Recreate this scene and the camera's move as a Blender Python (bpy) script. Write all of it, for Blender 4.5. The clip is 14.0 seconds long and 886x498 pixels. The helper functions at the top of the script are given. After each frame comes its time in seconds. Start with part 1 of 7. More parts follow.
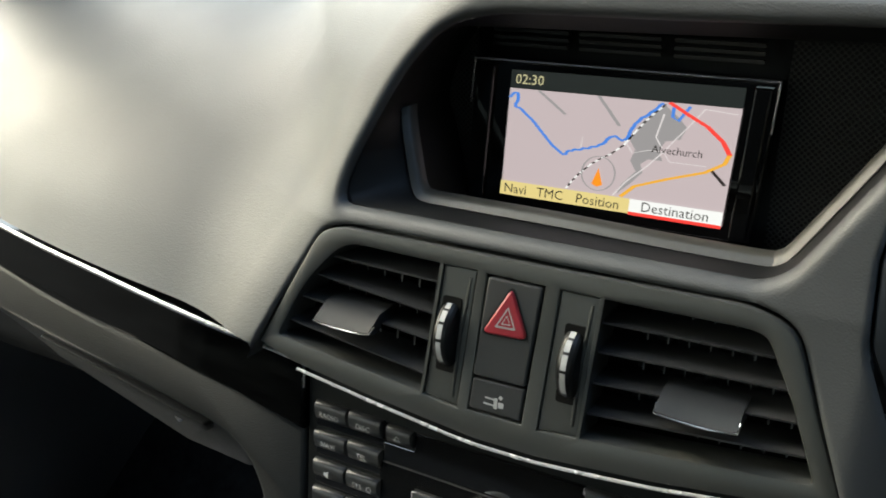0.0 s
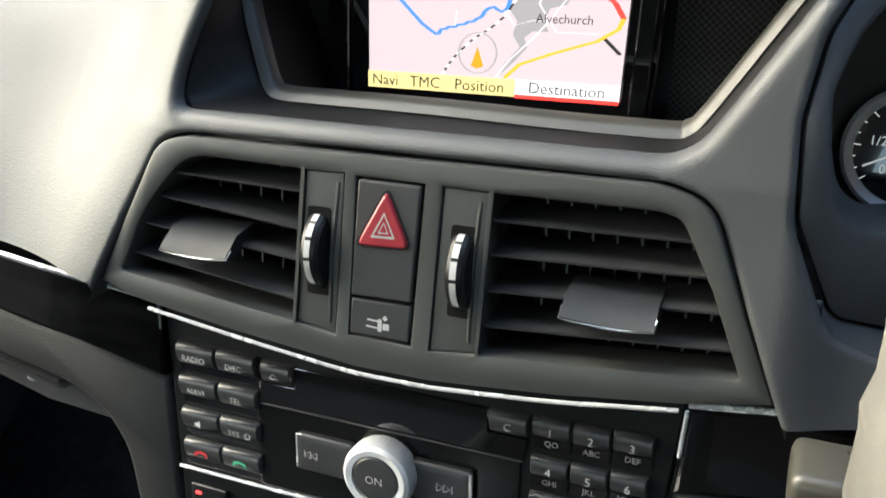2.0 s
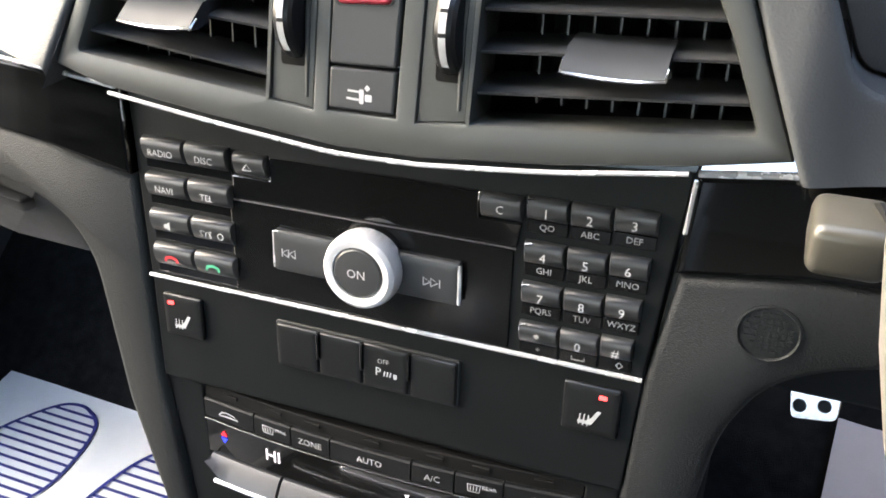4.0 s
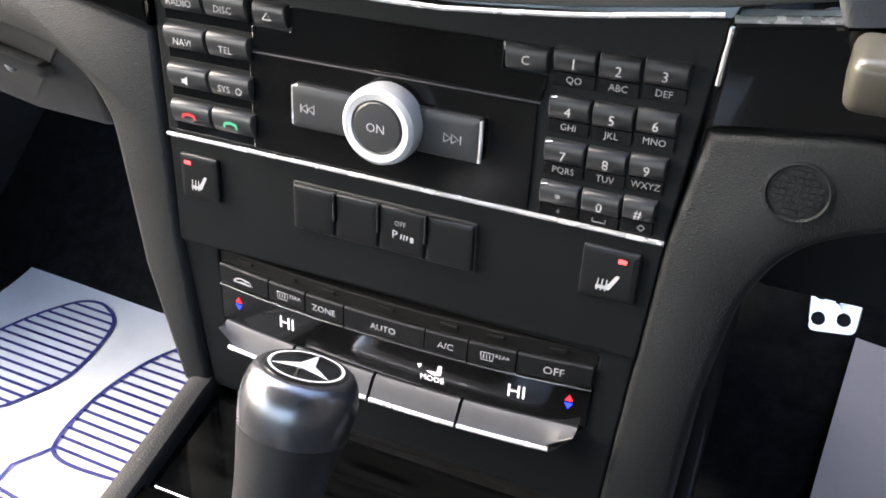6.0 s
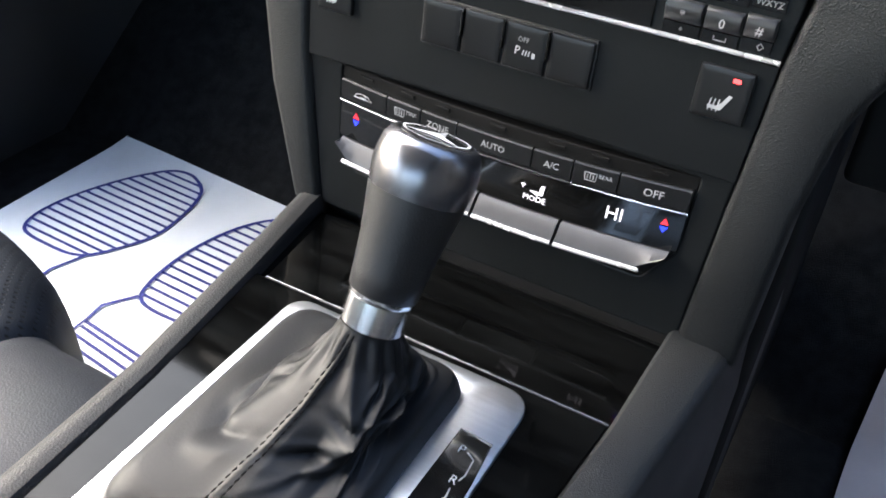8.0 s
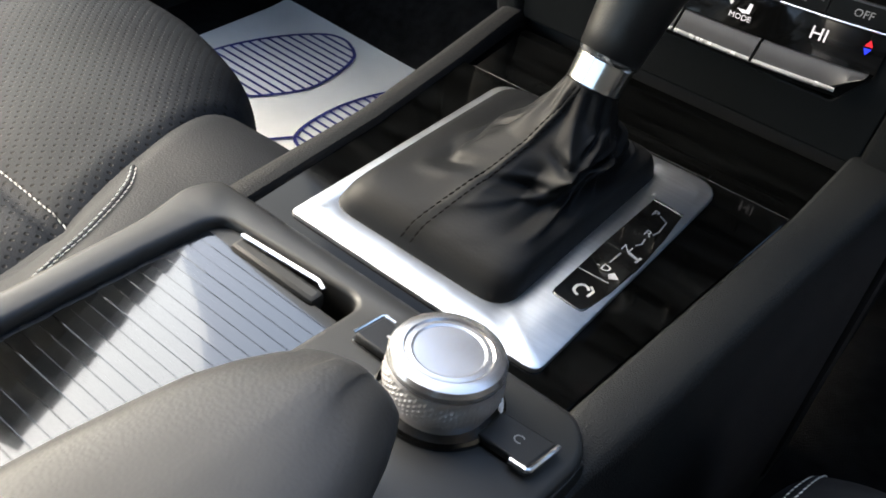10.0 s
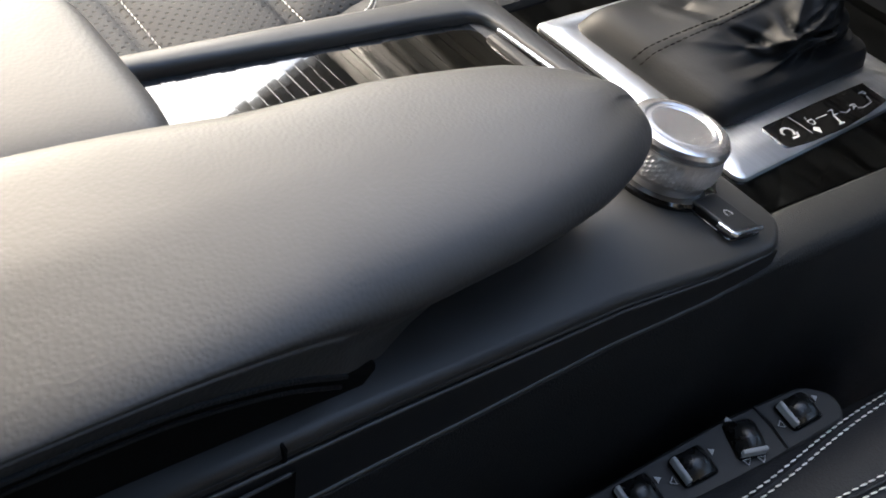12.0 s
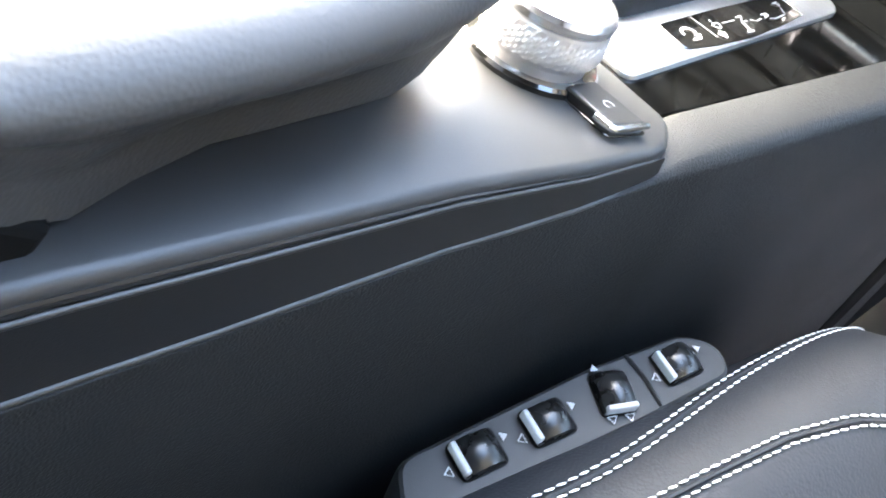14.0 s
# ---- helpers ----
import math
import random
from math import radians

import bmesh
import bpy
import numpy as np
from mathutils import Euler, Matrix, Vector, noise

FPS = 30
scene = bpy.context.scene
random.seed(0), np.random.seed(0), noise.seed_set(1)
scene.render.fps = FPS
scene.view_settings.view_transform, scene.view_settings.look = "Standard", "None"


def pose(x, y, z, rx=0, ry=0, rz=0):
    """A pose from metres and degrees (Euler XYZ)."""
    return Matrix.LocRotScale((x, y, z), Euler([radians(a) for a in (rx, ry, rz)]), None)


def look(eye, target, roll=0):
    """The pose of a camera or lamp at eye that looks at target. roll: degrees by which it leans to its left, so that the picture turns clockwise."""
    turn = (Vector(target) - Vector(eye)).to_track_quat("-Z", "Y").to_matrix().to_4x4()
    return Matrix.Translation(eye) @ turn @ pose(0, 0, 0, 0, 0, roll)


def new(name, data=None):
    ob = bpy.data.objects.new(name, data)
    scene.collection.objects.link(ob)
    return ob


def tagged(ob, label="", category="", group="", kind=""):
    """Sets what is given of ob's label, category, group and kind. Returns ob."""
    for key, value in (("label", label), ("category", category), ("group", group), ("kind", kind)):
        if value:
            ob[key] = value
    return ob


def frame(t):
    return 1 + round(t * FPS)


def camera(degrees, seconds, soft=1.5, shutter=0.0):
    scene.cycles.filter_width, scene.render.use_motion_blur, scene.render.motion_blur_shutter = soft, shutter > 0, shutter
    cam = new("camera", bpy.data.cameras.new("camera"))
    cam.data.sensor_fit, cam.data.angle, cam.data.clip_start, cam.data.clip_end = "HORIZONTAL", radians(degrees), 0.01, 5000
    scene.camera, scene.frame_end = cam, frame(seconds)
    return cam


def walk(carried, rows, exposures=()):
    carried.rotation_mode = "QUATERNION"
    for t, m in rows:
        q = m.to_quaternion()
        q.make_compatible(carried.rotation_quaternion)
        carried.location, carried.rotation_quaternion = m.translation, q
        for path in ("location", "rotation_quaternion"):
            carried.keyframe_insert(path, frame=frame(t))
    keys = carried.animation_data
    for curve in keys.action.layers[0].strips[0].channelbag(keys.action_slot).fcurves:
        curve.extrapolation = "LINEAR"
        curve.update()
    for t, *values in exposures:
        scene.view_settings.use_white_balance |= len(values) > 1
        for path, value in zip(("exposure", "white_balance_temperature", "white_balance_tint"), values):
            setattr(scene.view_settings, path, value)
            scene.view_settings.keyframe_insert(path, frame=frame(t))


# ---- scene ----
cam = camera(53.2, 14.0, soft=1.7, shutter=0.2)
PATH = [
    (0, (0.1572, -0.3190, 0.7544), (-0.7908, 1.3089, 0.0826), 0.36),
    (0.5, (0.1552, -0.2940, 0.7554), (-0.6747, 1.3853, 0.0546), -1.50),
    (1, (0.1531, -0.2810, 0.7515), (-0.6174, 1.4132, 0.0193), -2.43),
    (1.5, (0.1479, -0.2750, 0.7406), (-0.5975, 1.4129, -0.0310), -2.34),
    (2, (0.1435, -0.2690, 0.7247), (-0.5754, 1.4014, -0.1078), -1.87),
    (2.5, (0.1410, -0.2660, 0.7047), (-0.5628, 1.3912, -0.1660), -1.69),
    (3, (0.1397, -0.2640, 0.6888), (-0.5474, 1.3723, -0.2335), -1.51),
    (3.2, (0.1395, -0.2650, 0.6838), (-0.5350, 1.3632, -0.2617), -1.52),
    (5.5, (0.1416, -0.2710, 0.6437), (-0.5194, 1.2584, -0.4626), -0.40),
    (6, (0.1434, -0.2780, 0.6367), (-0.5205, 1.2291, -0.4981), 0.09),
    (6.5, (0.1443, -0.2890, 0.6297), (-0.5262, 1.1992, -0.5260), 0.88),
    (7, (0.1460, -0.3030, 0.6196), (-0.5448, 1.1630, -0.5524), 1.78),
    (7.5, (0.1478, -0.3200, 0.6106), (-0.5717, 1.1112, -0.5870), 2.68),
    (9.8, (0.1475, -0.4290, 0.5556), (-0.6814, 0.8420, -0.7473), 7.19),
    (10, (0.1495, -0.4390, 0.5535), (-0.6955, 0.8086, -0.7616), 7.70),
    (10.5, (0.1582, -0.4670, 0.5413), (-0.7408, 0.7489, -0.7677), 9.15),
    (11, (0.1661, -0.4950, 0.5351), (-0.7715, 0.6741, -0.7893), 10.68),
    (11.5, (0.1740, -0.5190, 0.5319), (-0.7941, 0.5940, -0.8186), 12.10),
    (12, (0.1827, -0.5350, 0.5217), (-0.8009, 0.5309, -0.8554), 13.51),
    (12.5, (0.1892, -0.5400, 0.4996), (-0.7876, 0.5240, -0.8838), 14.90),
    (13, (0.1928, -0.5270, 0.4825), (-0.7479, 0.5221, -0.9368), 16.95),
    (13.5, (0.1883, -0.5060, 0.4616), (-0.6661, 0.6249, -0.9495), 21.06),
    (14, (0.1813, -0.4800, 0.4597), (-0.6282, 0.7290, -0.9125), 23.24),
]
walk(cam, [(t, look(eye, target, roll)) for t, eye, target, roll in PATH],
     [(0, 2.25, 6550, -2), (1.5, 2.62, 6550, -2), (2.0, 3.05, 6400, 0), (2.5, 3.85, 6400, -1), (3.2, 4.1, 6600, 3), (5.5, 3.8, 6500, 11), (7.5, 3.88, 6150, 9),
      (10, 2.55, 6600, 4), (11, 2.8, 6700, 6), (12, 3.05, 6800, 7), (12.5, 3.1, 6850, 7), (13, 4.2, 7000, 8), (13.5, 5.75, 6950, 5), (14, 5.95, 6950, 5)])

# ---- light ----
world = bpy.data.worlds.new("sky")
scene.world = world
world.use_nodes = True
wn = world.node_tree
sky = wn.nodes.new("ShaderNodeTexSky")
sky.sky_type = "NISHITA"
sky.sun_disc = False
sky.sun_elevation, sky.sun_rotation = radians(38), radians(-94)
sky.air_density, sky.dust_density = 1.0, 4.0
back = wn.nodes["Background"]
back.inputs["Strength"].default_value = 0.15
wn.links.new(sky.outputs["Color"], back.inputs["Color"])
sun = new("sun", bpy.data.lights.new("sun", "SUN"))
sun.data.energy, sun.data.angle, sun.data.color = 0.6, radians(75), (1.0, 0.93, 0.80)
sun.matrix_world = look((-3.0, -0.2, 2.4), (0, 0, 0))


# ---- materials ----
def shader(name):
    m = bpy.data.materials.new(name)
    m.use_nodes = True
    return m, m.node_tree, m.node_tree.nodes["Principled BSDF"]


def surface(name, dark, light, rough=0.5, metal=0.0, patch=6.0, grain=0.0, grain_scale=900.0, grain_kind="noise",
            coat=0.0, stretch=(1, 1, 1), rough_var=0.08, sheen=0.0, specular=0.5, random_tone=0.0):
    """Two tones mixed by a slow noise, uneven gloss, and a fine relief of cells or noise."""
    m, nt, b = shader(name)
    co = nt.nodes.new("ShaderNodeTexCoord")
    mp = nt.nodes.new("ShaderNodeMapping")
    mp.inputs["Scale"].default_value = stretch
    nt.links.new(co.outputs["Object"], mp.inputs["Vector"])
    n = nt.nodes.new("ShaderNodeTexNoise")
    n.inputs["Scale"].default_value, n.inputs["Detail"].default_value, n.inputs["Roughness"].default_value = patch, 6, 0.6
    nt.links.new(mp.outputs["Vector"], n.inputs["Vector"])
    ramp = nt.nodes.new("ShaderNodeValToRGB")
    ramp.color_ramp.elements[0].position, ramp.color_ramp.elements[1].position = 0.35, 0.68
    ramp.color_ramp.elements[0].color, ramp.color_ramp.elements[1].color = (*dark, 1), (*light, 1)
    nt.links.new(n.outputs["Fac"], ramp.inputs["Fac"])
    colour = ramp.outputs["Color"]
    if random_tone:
        info = nt.nodes.new("ShaderNodeObjectInfo")
        hs = nt.nodes.new("ShaderNodeHueSaturation")
        ma = nt.nodes.new("ShaderNodeMath")
        ma.operation = "MULTIPLY_ADD"
        ma.inputs[1].default_value, ma.inputs[2].default_value = random_tone, 1 - random_tone / 2
        nt.links.new(info.outputs["Random"], ma.inputs[0])
        nt.links.new(ma.outputs[0], hs.inputs["Value"])
        nt.links.new(colour, hs.inputs["Color"])
        colour = hs.outputs["Color"]
    nt.links.new(colour, b.inputs["Base Color"])
    rr = nt.nodes.new("ShaderNodeTexNoise")
    rr.inputs["Scale"].default_value, rr.inputs["Detail"].default_value = patch * 4, 5
    nt.links.new(co.outputs["Object"], rr.inputs["Vector"])
    mr = nt.nodes.new("ShaderNodeMapRange")
    mr.inputs["To Min"].default_value, mr.inputs["To Max"].default_value = max(0.02, rough - rough_var), rough + rough_var
    nt.links.new(rr.outputs["Fac"], mr.inputs["Value"])
    nt.links.new(mr.outputs["Result"], b.inputs["Roughness"])
    b.inputs["Metallic"].default_value = metal
    b.inputs["Specular IOR Level"].default_value = specular
    b.inputs["Coat Weight"].default_value, b.inputs["Coat Roughness"].default_value = coat, 0.03
    b.inputs["Sheen Weight"].default_value = sheen
    if grain:
        if grain_kind == "cells":
            g = nt.nodes.new("ShaderNodeTexVoronoi")
            g.feature = "SMOOTH_F1"
            out = g.outputs["Distance"]
        else:
            g = nt.nodes.new("ShaderNodeTexNoise")
            g.inputs["Detail"].default_value = 3
            out = g.outputs["Fac"]
        g.inputs["Scale"].default_value = grain_scale
        nt.links.new(mp.outputs["Vector"] if stretch != (1, 1, 1) else co.outputs["Object"], g.inputs["Vector"])
        bp = nt.nodes.new("ShaderNodeBump")
        bp.inputs["Strength"].default_value, bp.inputs["Distance"].default_value = grain, 0.0008
        nt.links.new(out, bp.inputs["Height"])
        nt.links.new(bp.outputs["Normal"], b.inputs["Normal"])
    return m


def glow(name, colour, strength):
    m, nt, b = shader(name)
    b.inputs["Base Color"].default_value = (*[c * 0.06 for c in colour], 1)
    b.inputs["Emission Color"].default_value = (*colour, 1)
    b.inputs["Emission Strength"].default_value = strength
    b.inputs["Roughness"].default_value = 0.3
    return m


def perforated(name, dark, light, scale=(125, 125, 0), hole=(0.09, 0.17)):
    """Leather or cloth with staggered rows of small punched holes; scale: holes to the metre along each axis."""
    m = surface(name, dark, light, 0.6, specular=0.15, patch=12, grain=0.16, grain_scale=800, grain_kind="cells")
    nt = m.node_tree
    b = nt.nodes["Principled BSDF"]
    co = nt.nodes.new("ShaderNodeTexCoord")
    dots = []
    for shift in (0.0, 0.5):
        mp = nt.nodes.new("ShaderNodeMapping")
        mp.inputs["Scale"].default_value = scale
        mp.inputs["Location"].default_value = [shift if k else 0 for k in scale]
        nt.links.new(co.outputs["Object"], mp.inputs["Vector"])
        fr = nt.nodes.new("ShaderNodeVectorMath")
        fr.operation = "FRACTION"
        nt.links.new(mp.outputs["Vector"], fr.inputs[0])
        su = nt.nodes.new("ShaderNodeVectorMath")
        su.operation = "SUBTRACT"
        su.inputs[1].default_value = [0.5 if k else 0 for k in scale]
        nt.links.new(fr.outputs["Vector"], su.inputs[0])
        le = nt.nodes.new("ShaderNodeVectorMath")
        le.operation = "LENGTH"
        nt.links.new(su.outputs["Vector"], le.inputs[0])
        dots.append(le.outputs["Value"])
    mi = nt.nodes.new("ShaderNodeMath")
    mi.operation = "MINIMUM"
    nt.links.new(dots[0], mi.inputs[0])
    nt.links.new(dots[1], mi.inputs[1])
    mr = nt.nodes.new("ShaderNodeMapRange")
    mr.inputs["From Min"].default_value, mr.inputs["From Max"].default_value = hole
    nt.links.new(mi.outputs[0], mr.inputs["Value"])
    mx = nt.nodes.new("ShaderNodeMix")
    mx.data_type = "RGBA"
    mx.inputs["A"].default_value = (0.004, 0.004, 0.005, 1)
    old = b.inputs["Base Color"].links[0].from_socket
    nt.links.new(mr.outputs["Result"], mx.inputs["Factor"])
    nt.links.new(old, mx.inputs["B"])
    nt.links.new(mx.outputs["Result"], b.inputs["Base Color"])
    bp = nt.nodes.new("ShaderNodeBump")
    bp.inputs["Strength"].default_value, bp.inputs["Distance"].default_value = 0.5, 0.001
    nt.links.new(mr.outputs["Result"], bp.inputs["Height"])
    prev = b.inputs["Normal"].links[0].from_socket
    nt.links.new(prev, bp.inputs["Normal"])
    nt.links.new(bp.outputs["Normal"], b.inputs["Normal"])
    return m


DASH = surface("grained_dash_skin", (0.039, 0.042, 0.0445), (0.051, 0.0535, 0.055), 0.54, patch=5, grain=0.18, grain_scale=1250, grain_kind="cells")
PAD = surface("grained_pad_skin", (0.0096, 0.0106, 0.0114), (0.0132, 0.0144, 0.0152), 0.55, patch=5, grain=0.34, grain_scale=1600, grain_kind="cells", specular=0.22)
SATIN = surface("satin_black_plastic", (0.008, 0.0086, 0.009), (0.012, 0.012, 0.0125), 0.4, patch=9, grain=0.12, grain_scale=2500)
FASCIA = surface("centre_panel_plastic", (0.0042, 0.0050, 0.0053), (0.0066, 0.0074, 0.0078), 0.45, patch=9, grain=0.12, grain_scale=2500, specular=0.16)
PANEL = surface("vent_panel_plastic", (0.035, 0.037, 0.0345), (0.044, 0.046, 0.0435), 0.42, patch=9, grain=0.1, grain_scale=2500)
KEY = surface("key_plastic", (0.024, 0.025, 0.026), (0.032, 0.033, 0.034), 0.4, patch=8, grain=0.03, grain_scale=3000, rough_var=0.02)
LOWKEY = surface("climate_key_plastic", (0.006, 0.0064, 0.0068), (0.009, 0.0094, 0.0098), 0.34, patch=8, grain=0.03, grain_scale=3000, rough_var=0.02, specular=0.3)
DULL = surface("dull_dark_plastic", (0.008, 0.008, 0.008), (0.013, 0.013, 0.013), 0.7, patch=20, grain=0.3, grain_scale=1200)
# Near-black: the shade in recesses and under covers is put into the colour.
VOID = surface("deep_shade_black", (0.003, 0.003, 0.003), (0.005, 0.005, 0.005), 0.8, patch=20, grain=0.1, specular=0.12)
MESH = perforated("speaker_cloth", (0.022, 0.023, 0.022), (0.028, 0.029, 0.028), (340, 0, 340), (0.2, 0.34))
GLOSS = surface("piano_black", (0.004, 0.004, 0.004), (0.006, 0.006, 0.006), 0.1, patch=8, coat=1.0, rough_var=0.04)
WOOD = surface("black_ash_veneer", (0.0004, 0.0004, 0.0004), (0.0038, 0.0041, 0.0042), 0.07, patch=16, coat=0.0, specular=0.12, stretch=(1, 6, 6), rough_var=0.03)
WOODX = surface("black_ash_slats", (0.0012, 0.0012, 0.0012), (0.010, 0.0095, 0.008), 0.08, patch=26, coat=0.9, stretch=(1, 8, 8), rough_var=0.05, random_tone=0.5)
WOODX.node_tree.nodes["Principled BSDF"].inputs["Coat IOR"].default_value = 1.65
CHROME = surface("chrome", (0.8, 0.8, 0.8), (0.9, 0.9, 0.9), 0.2, 1.0, patch=30, rough_var=0.05)
DECKSKIN = surface("satin_deck_lacquer", (0.019, 0.0198, 0.0205), (0.025, 0.0258, 0.0265), 0.44, patch=9, grain=0.1, grain_scale=2500)
ALU = surface("brushed_aluminium", (0.66, 0.68, 0.71), (0.74, 0.76, 0.79), 0.32, 1.0, patch=40, stretch=(1, 14, 14), grain=0.05, grain_scale=900)
SILVER = surface("silver_plastic", (0.68, 0.68, 0.68), (0.76, 0.76, 0.76), 0.3, 0.35, patch=30, grain=0.04, grain_scale=2500)
GREYMET = surface("grey_lacquer", (0.032, 0.0325, 0.0355), (0.044, 0.0445, 0.048), 0.42, 0.1, patch=30, grain=0.04, grain_scale=2500)
TAB = surface("grey_tab_lacquer", (0.0175, 0.0192, 0.0215), (0.0235, 0.0252, 0.0275), 0.5, 0.0, patch=30, grain=0.04, grain_scale=2500, specular=0.22)
PRINT = surface("white_print", (0.36, 0.36, 0.36), (0.44, 0.44, 0.44), 0.6, patch=200)
DIMPRINT = surface("grey_print", (0.2, 0.2, 0.2), (0.26, 0.26, 0.26), 0.6, patch=200)
REDKEY = surface("red_lens", (0.24, 0.010, 0.022), (0.30, 0.016, 0.03), 0.36, patch=60, coat=0.3)
REDPRINT = surface("red_print", (0.45, 0.02, 0.03), (0.5, 0.03, 0.03), 0.5, patch=200)
GREENPRINT = surface("green_print", (0.05, 0.3, 0.16), (0.07, 0.36, 0.2), 0.5, patch=200)
LEATHER = surface("black_leather", (0.0135, 0.0155, 0.0195), (0.0182, 0.0205, 0.0252), 0.58, patch=10, grain=0.26, grain_scale=900, grain_kind="cells", specular=0.2)
BOOT = surface("soft_boot_leather", (0.0055, 0.006, 0.0068), (0.009, 0.0096, 0.0105), 0.5, specular=0.16, patch=25, grain=0.05, grain_scale=900, grain_kind="cells")
ARM = surface("armrest_leather", (0.038, 0.037, 0.036), (0.049, 0.0478, 0.0465), 0.5, patch=8, grain=0.14, grain_scale=850, grain_kind="cells")
PERF = perforated("perforated_leather", (0.0125, 0.0155, 0.0208), (0.0172, 0.0208, 0.0272))
THREAD = surface("light_thread", (0.68, 0.68, 0.66), (0.8, 0.8, 0.78), 0.7, patch=300)
DARKTHREAD = surface("dark_thread", (0.003, 0.003, 0.003), (0.005, 0.005, 0.005), 0.9, patch=300, specular=0.05)
RAILSKIN = surface("grained_console_rail", (0.011, 0.0115, 0.0125), (0.015, 0.0155, 0.0165), 0.55, patch=8, grain=0.3, grain_scale=1100, grain_kind="cells", specular=0.14)
CARPET = surface("black_carpet", (0.006, 0.006, 0.006), (0.014, 0.014, 0.014), 0.95, patch=60, grain=1.0, grain_scale=800, specular=0.1)
PAPER = surface("paper_mat_sheet", (0.76, 0.77, 0.76), (0.83, 0.84, 0.83), 0.6, patch=14, grain=0.15, grain_scale=260)
STALK = surface("warm_grey_stalk", (0.058, 0.055, 0.045), (0.076, 0.072, 0.06), 0.34, 0.3, patch=30)
# Black leather made pale: the light on the wheel rim is in this colour.
RIM = surface("lit_rim_leather", (0.10, 0.094, 0.082), (0.13, 0.122, 0.108), 0.45, patch=10, grain=0.08, grain_scale=1000, grain_kind="cells")
PANELGREY = surface("seat_switch_plastic", (0.011, 0.0116, 0.012), (0.015, 0.0156, 0.016), 0.5, patch=12, grain=0.12, grain_scale=2500, specular=0.35)
# Faint glow added to the dial print, which the hood keeps too dim.
DIALWHITE = glow("brightened_dial_print", (0.9, 0.92, 0.95), 0.055)
RINGPAINT = surface("silver_ring_paint", (0.78, 0.78, 0.79), (0.84, 0.84, 0.85), 0.35, 0.2, patch=60)
BARREL = surface("knurled_knob_metal", (0.62, 0.6, 0.61), (0.7, 0.68, 0.69), 0.36, 0.75, patch=30, rough_var=0.03)
KNURL = surface("polished_knob_metal", (0.62, 0.61, 0.62), (0.7, 0.69, 0.7), 0.24, 0.9, patch=30, rough_var=0.03)
CAPMETAL = surface("dished_cap_metal", (0.52, 0.53, 0.56), (0.6, 0.61, 0.64), 0.26, 0.8, patch=20, rough_var=0.02)
STEEL = surface("worn_pedal_steel", (0.42, 0.37, 0.34), (0.52, 0.47, 0.44), 0.2, 1.0, patch=60, grain=0.1, grain_scale=600)
# Pinkish tint in the paper offsets the blue sky light in the driver's footwell.
PAPERD = surface("warm_tinted_paper", (0.5, 0.42, 0.385), (0.58, 0.5, 0.46), 0.7, patch=10, grain=0.15, grain_scale=260)
INK = surface("navy_ink", (0.02, 0.025, 0.16), (0.03, 0.035, 0.2), 0.6, patch=80)
HEAD = surface("dark_headlining", (0.05, 0.05, 0.05), (0.065, 0.065, 0.065), 0.9, patch=10, grain=0.3, grain_scale=800)
BODY = surface("dark_door_lining", (0.02, 0.02, 0.02), (0.03, 0.03, 0.03), 0.6, patch=6, grain=0.3, grain_scale=600)
TARMAC = surface("tarmac", (0.035, 0.035, 0.035), (0.05, 0.05, 0.049), 0.95, patch=1.5, grain=0.6, grain_scale=60, specular=0.05)
TOGGLE = surface("dimpled_black_toggle", (0.006, 0.006, 0.006), (0.01, 0.01, 0.01), 0.28, patch=40, grain=0.05, grain_scale=1500)
BRIGHT = surface("bright_satin_trim", (0.84, 0.84, 0.84), (0.92, 0.92, 0.92), 0.26, 0.6, patch=30)
GRIP = surface("worn_grip_leather", (0.0085, 0.0088, 0.0094), (0.012, 0.0123, 0.013), 0.45, patch=20, grain=0.1, grain_scale=1200, grain_kind="cells")
PANELGLOSS = surface("dark_lacquer", (0.004, 0.004, 0.004), (0.006, 0.006, 0.006), 0.2, patch=8, rough_var=0.04, specular=0.35)
RUBBER = surface("black_rubber", (0.008, 0.008, 0.008), (0.012, 0.012, 0.012), 0.6, patch=40)
STRIP = surface("beige_trim_edge", (0.041, 0.039, 0.033), (0.051, 0.049, 0.042), 0.42, patch=20)
LINING = surface("recess_plastic", (0.006, 0.0066, 0.0072), (0.009, 0.0096, 0.0102), 0.5, patch=9, grain=0.1, grain_scale=2500, specular=0.22)
LED = glow("red_led", (1.0, 0.05, 0.05), 0.5)
LITWHITE = glow("lit_white_legend", (1.0, 0.9, 0.95), 0.2)
LITRED = glow("lit_red_arrow", (1.0, 0.03, 0.05), 0.2)
LITBLUE = glow("lit_blue_arrow", (0.03, 0.05, 1.0), 0.25)
SCR = {k: glow("screen_" + k, c, s * 0.245) for k, (c, s) in {
    "land": ((0.68, 0.54, 0.58), 0.75), "city": ((0.40, 0.36, 0.38), 0.75), "river": ((0.08, 0.26, 0.85), 0.8),
    "red": ((0.95, 0.06, 0.05), 0.9), "orange": ((1.0, 0.48, 0.05), 0.8), "yellow": ((0.85, 0.66, 0.28), 0.85),
    "white": ((0.95, 0.9, 0.92), 0.9), "lane": ((0.86, 0.76, 0.79), 0.82), "ink": ((0.08, 0.06, 0.06), 0.3), "clock": ((0.75, 0.66, 0.4), 0.7),
    "bar": ((0.03, 0.035, 0.035), 0.5), "arrow": ((1.0, 0.3, 0.02), 0.9)}.items()}


# ---- building blocks ----
PLACE = {}


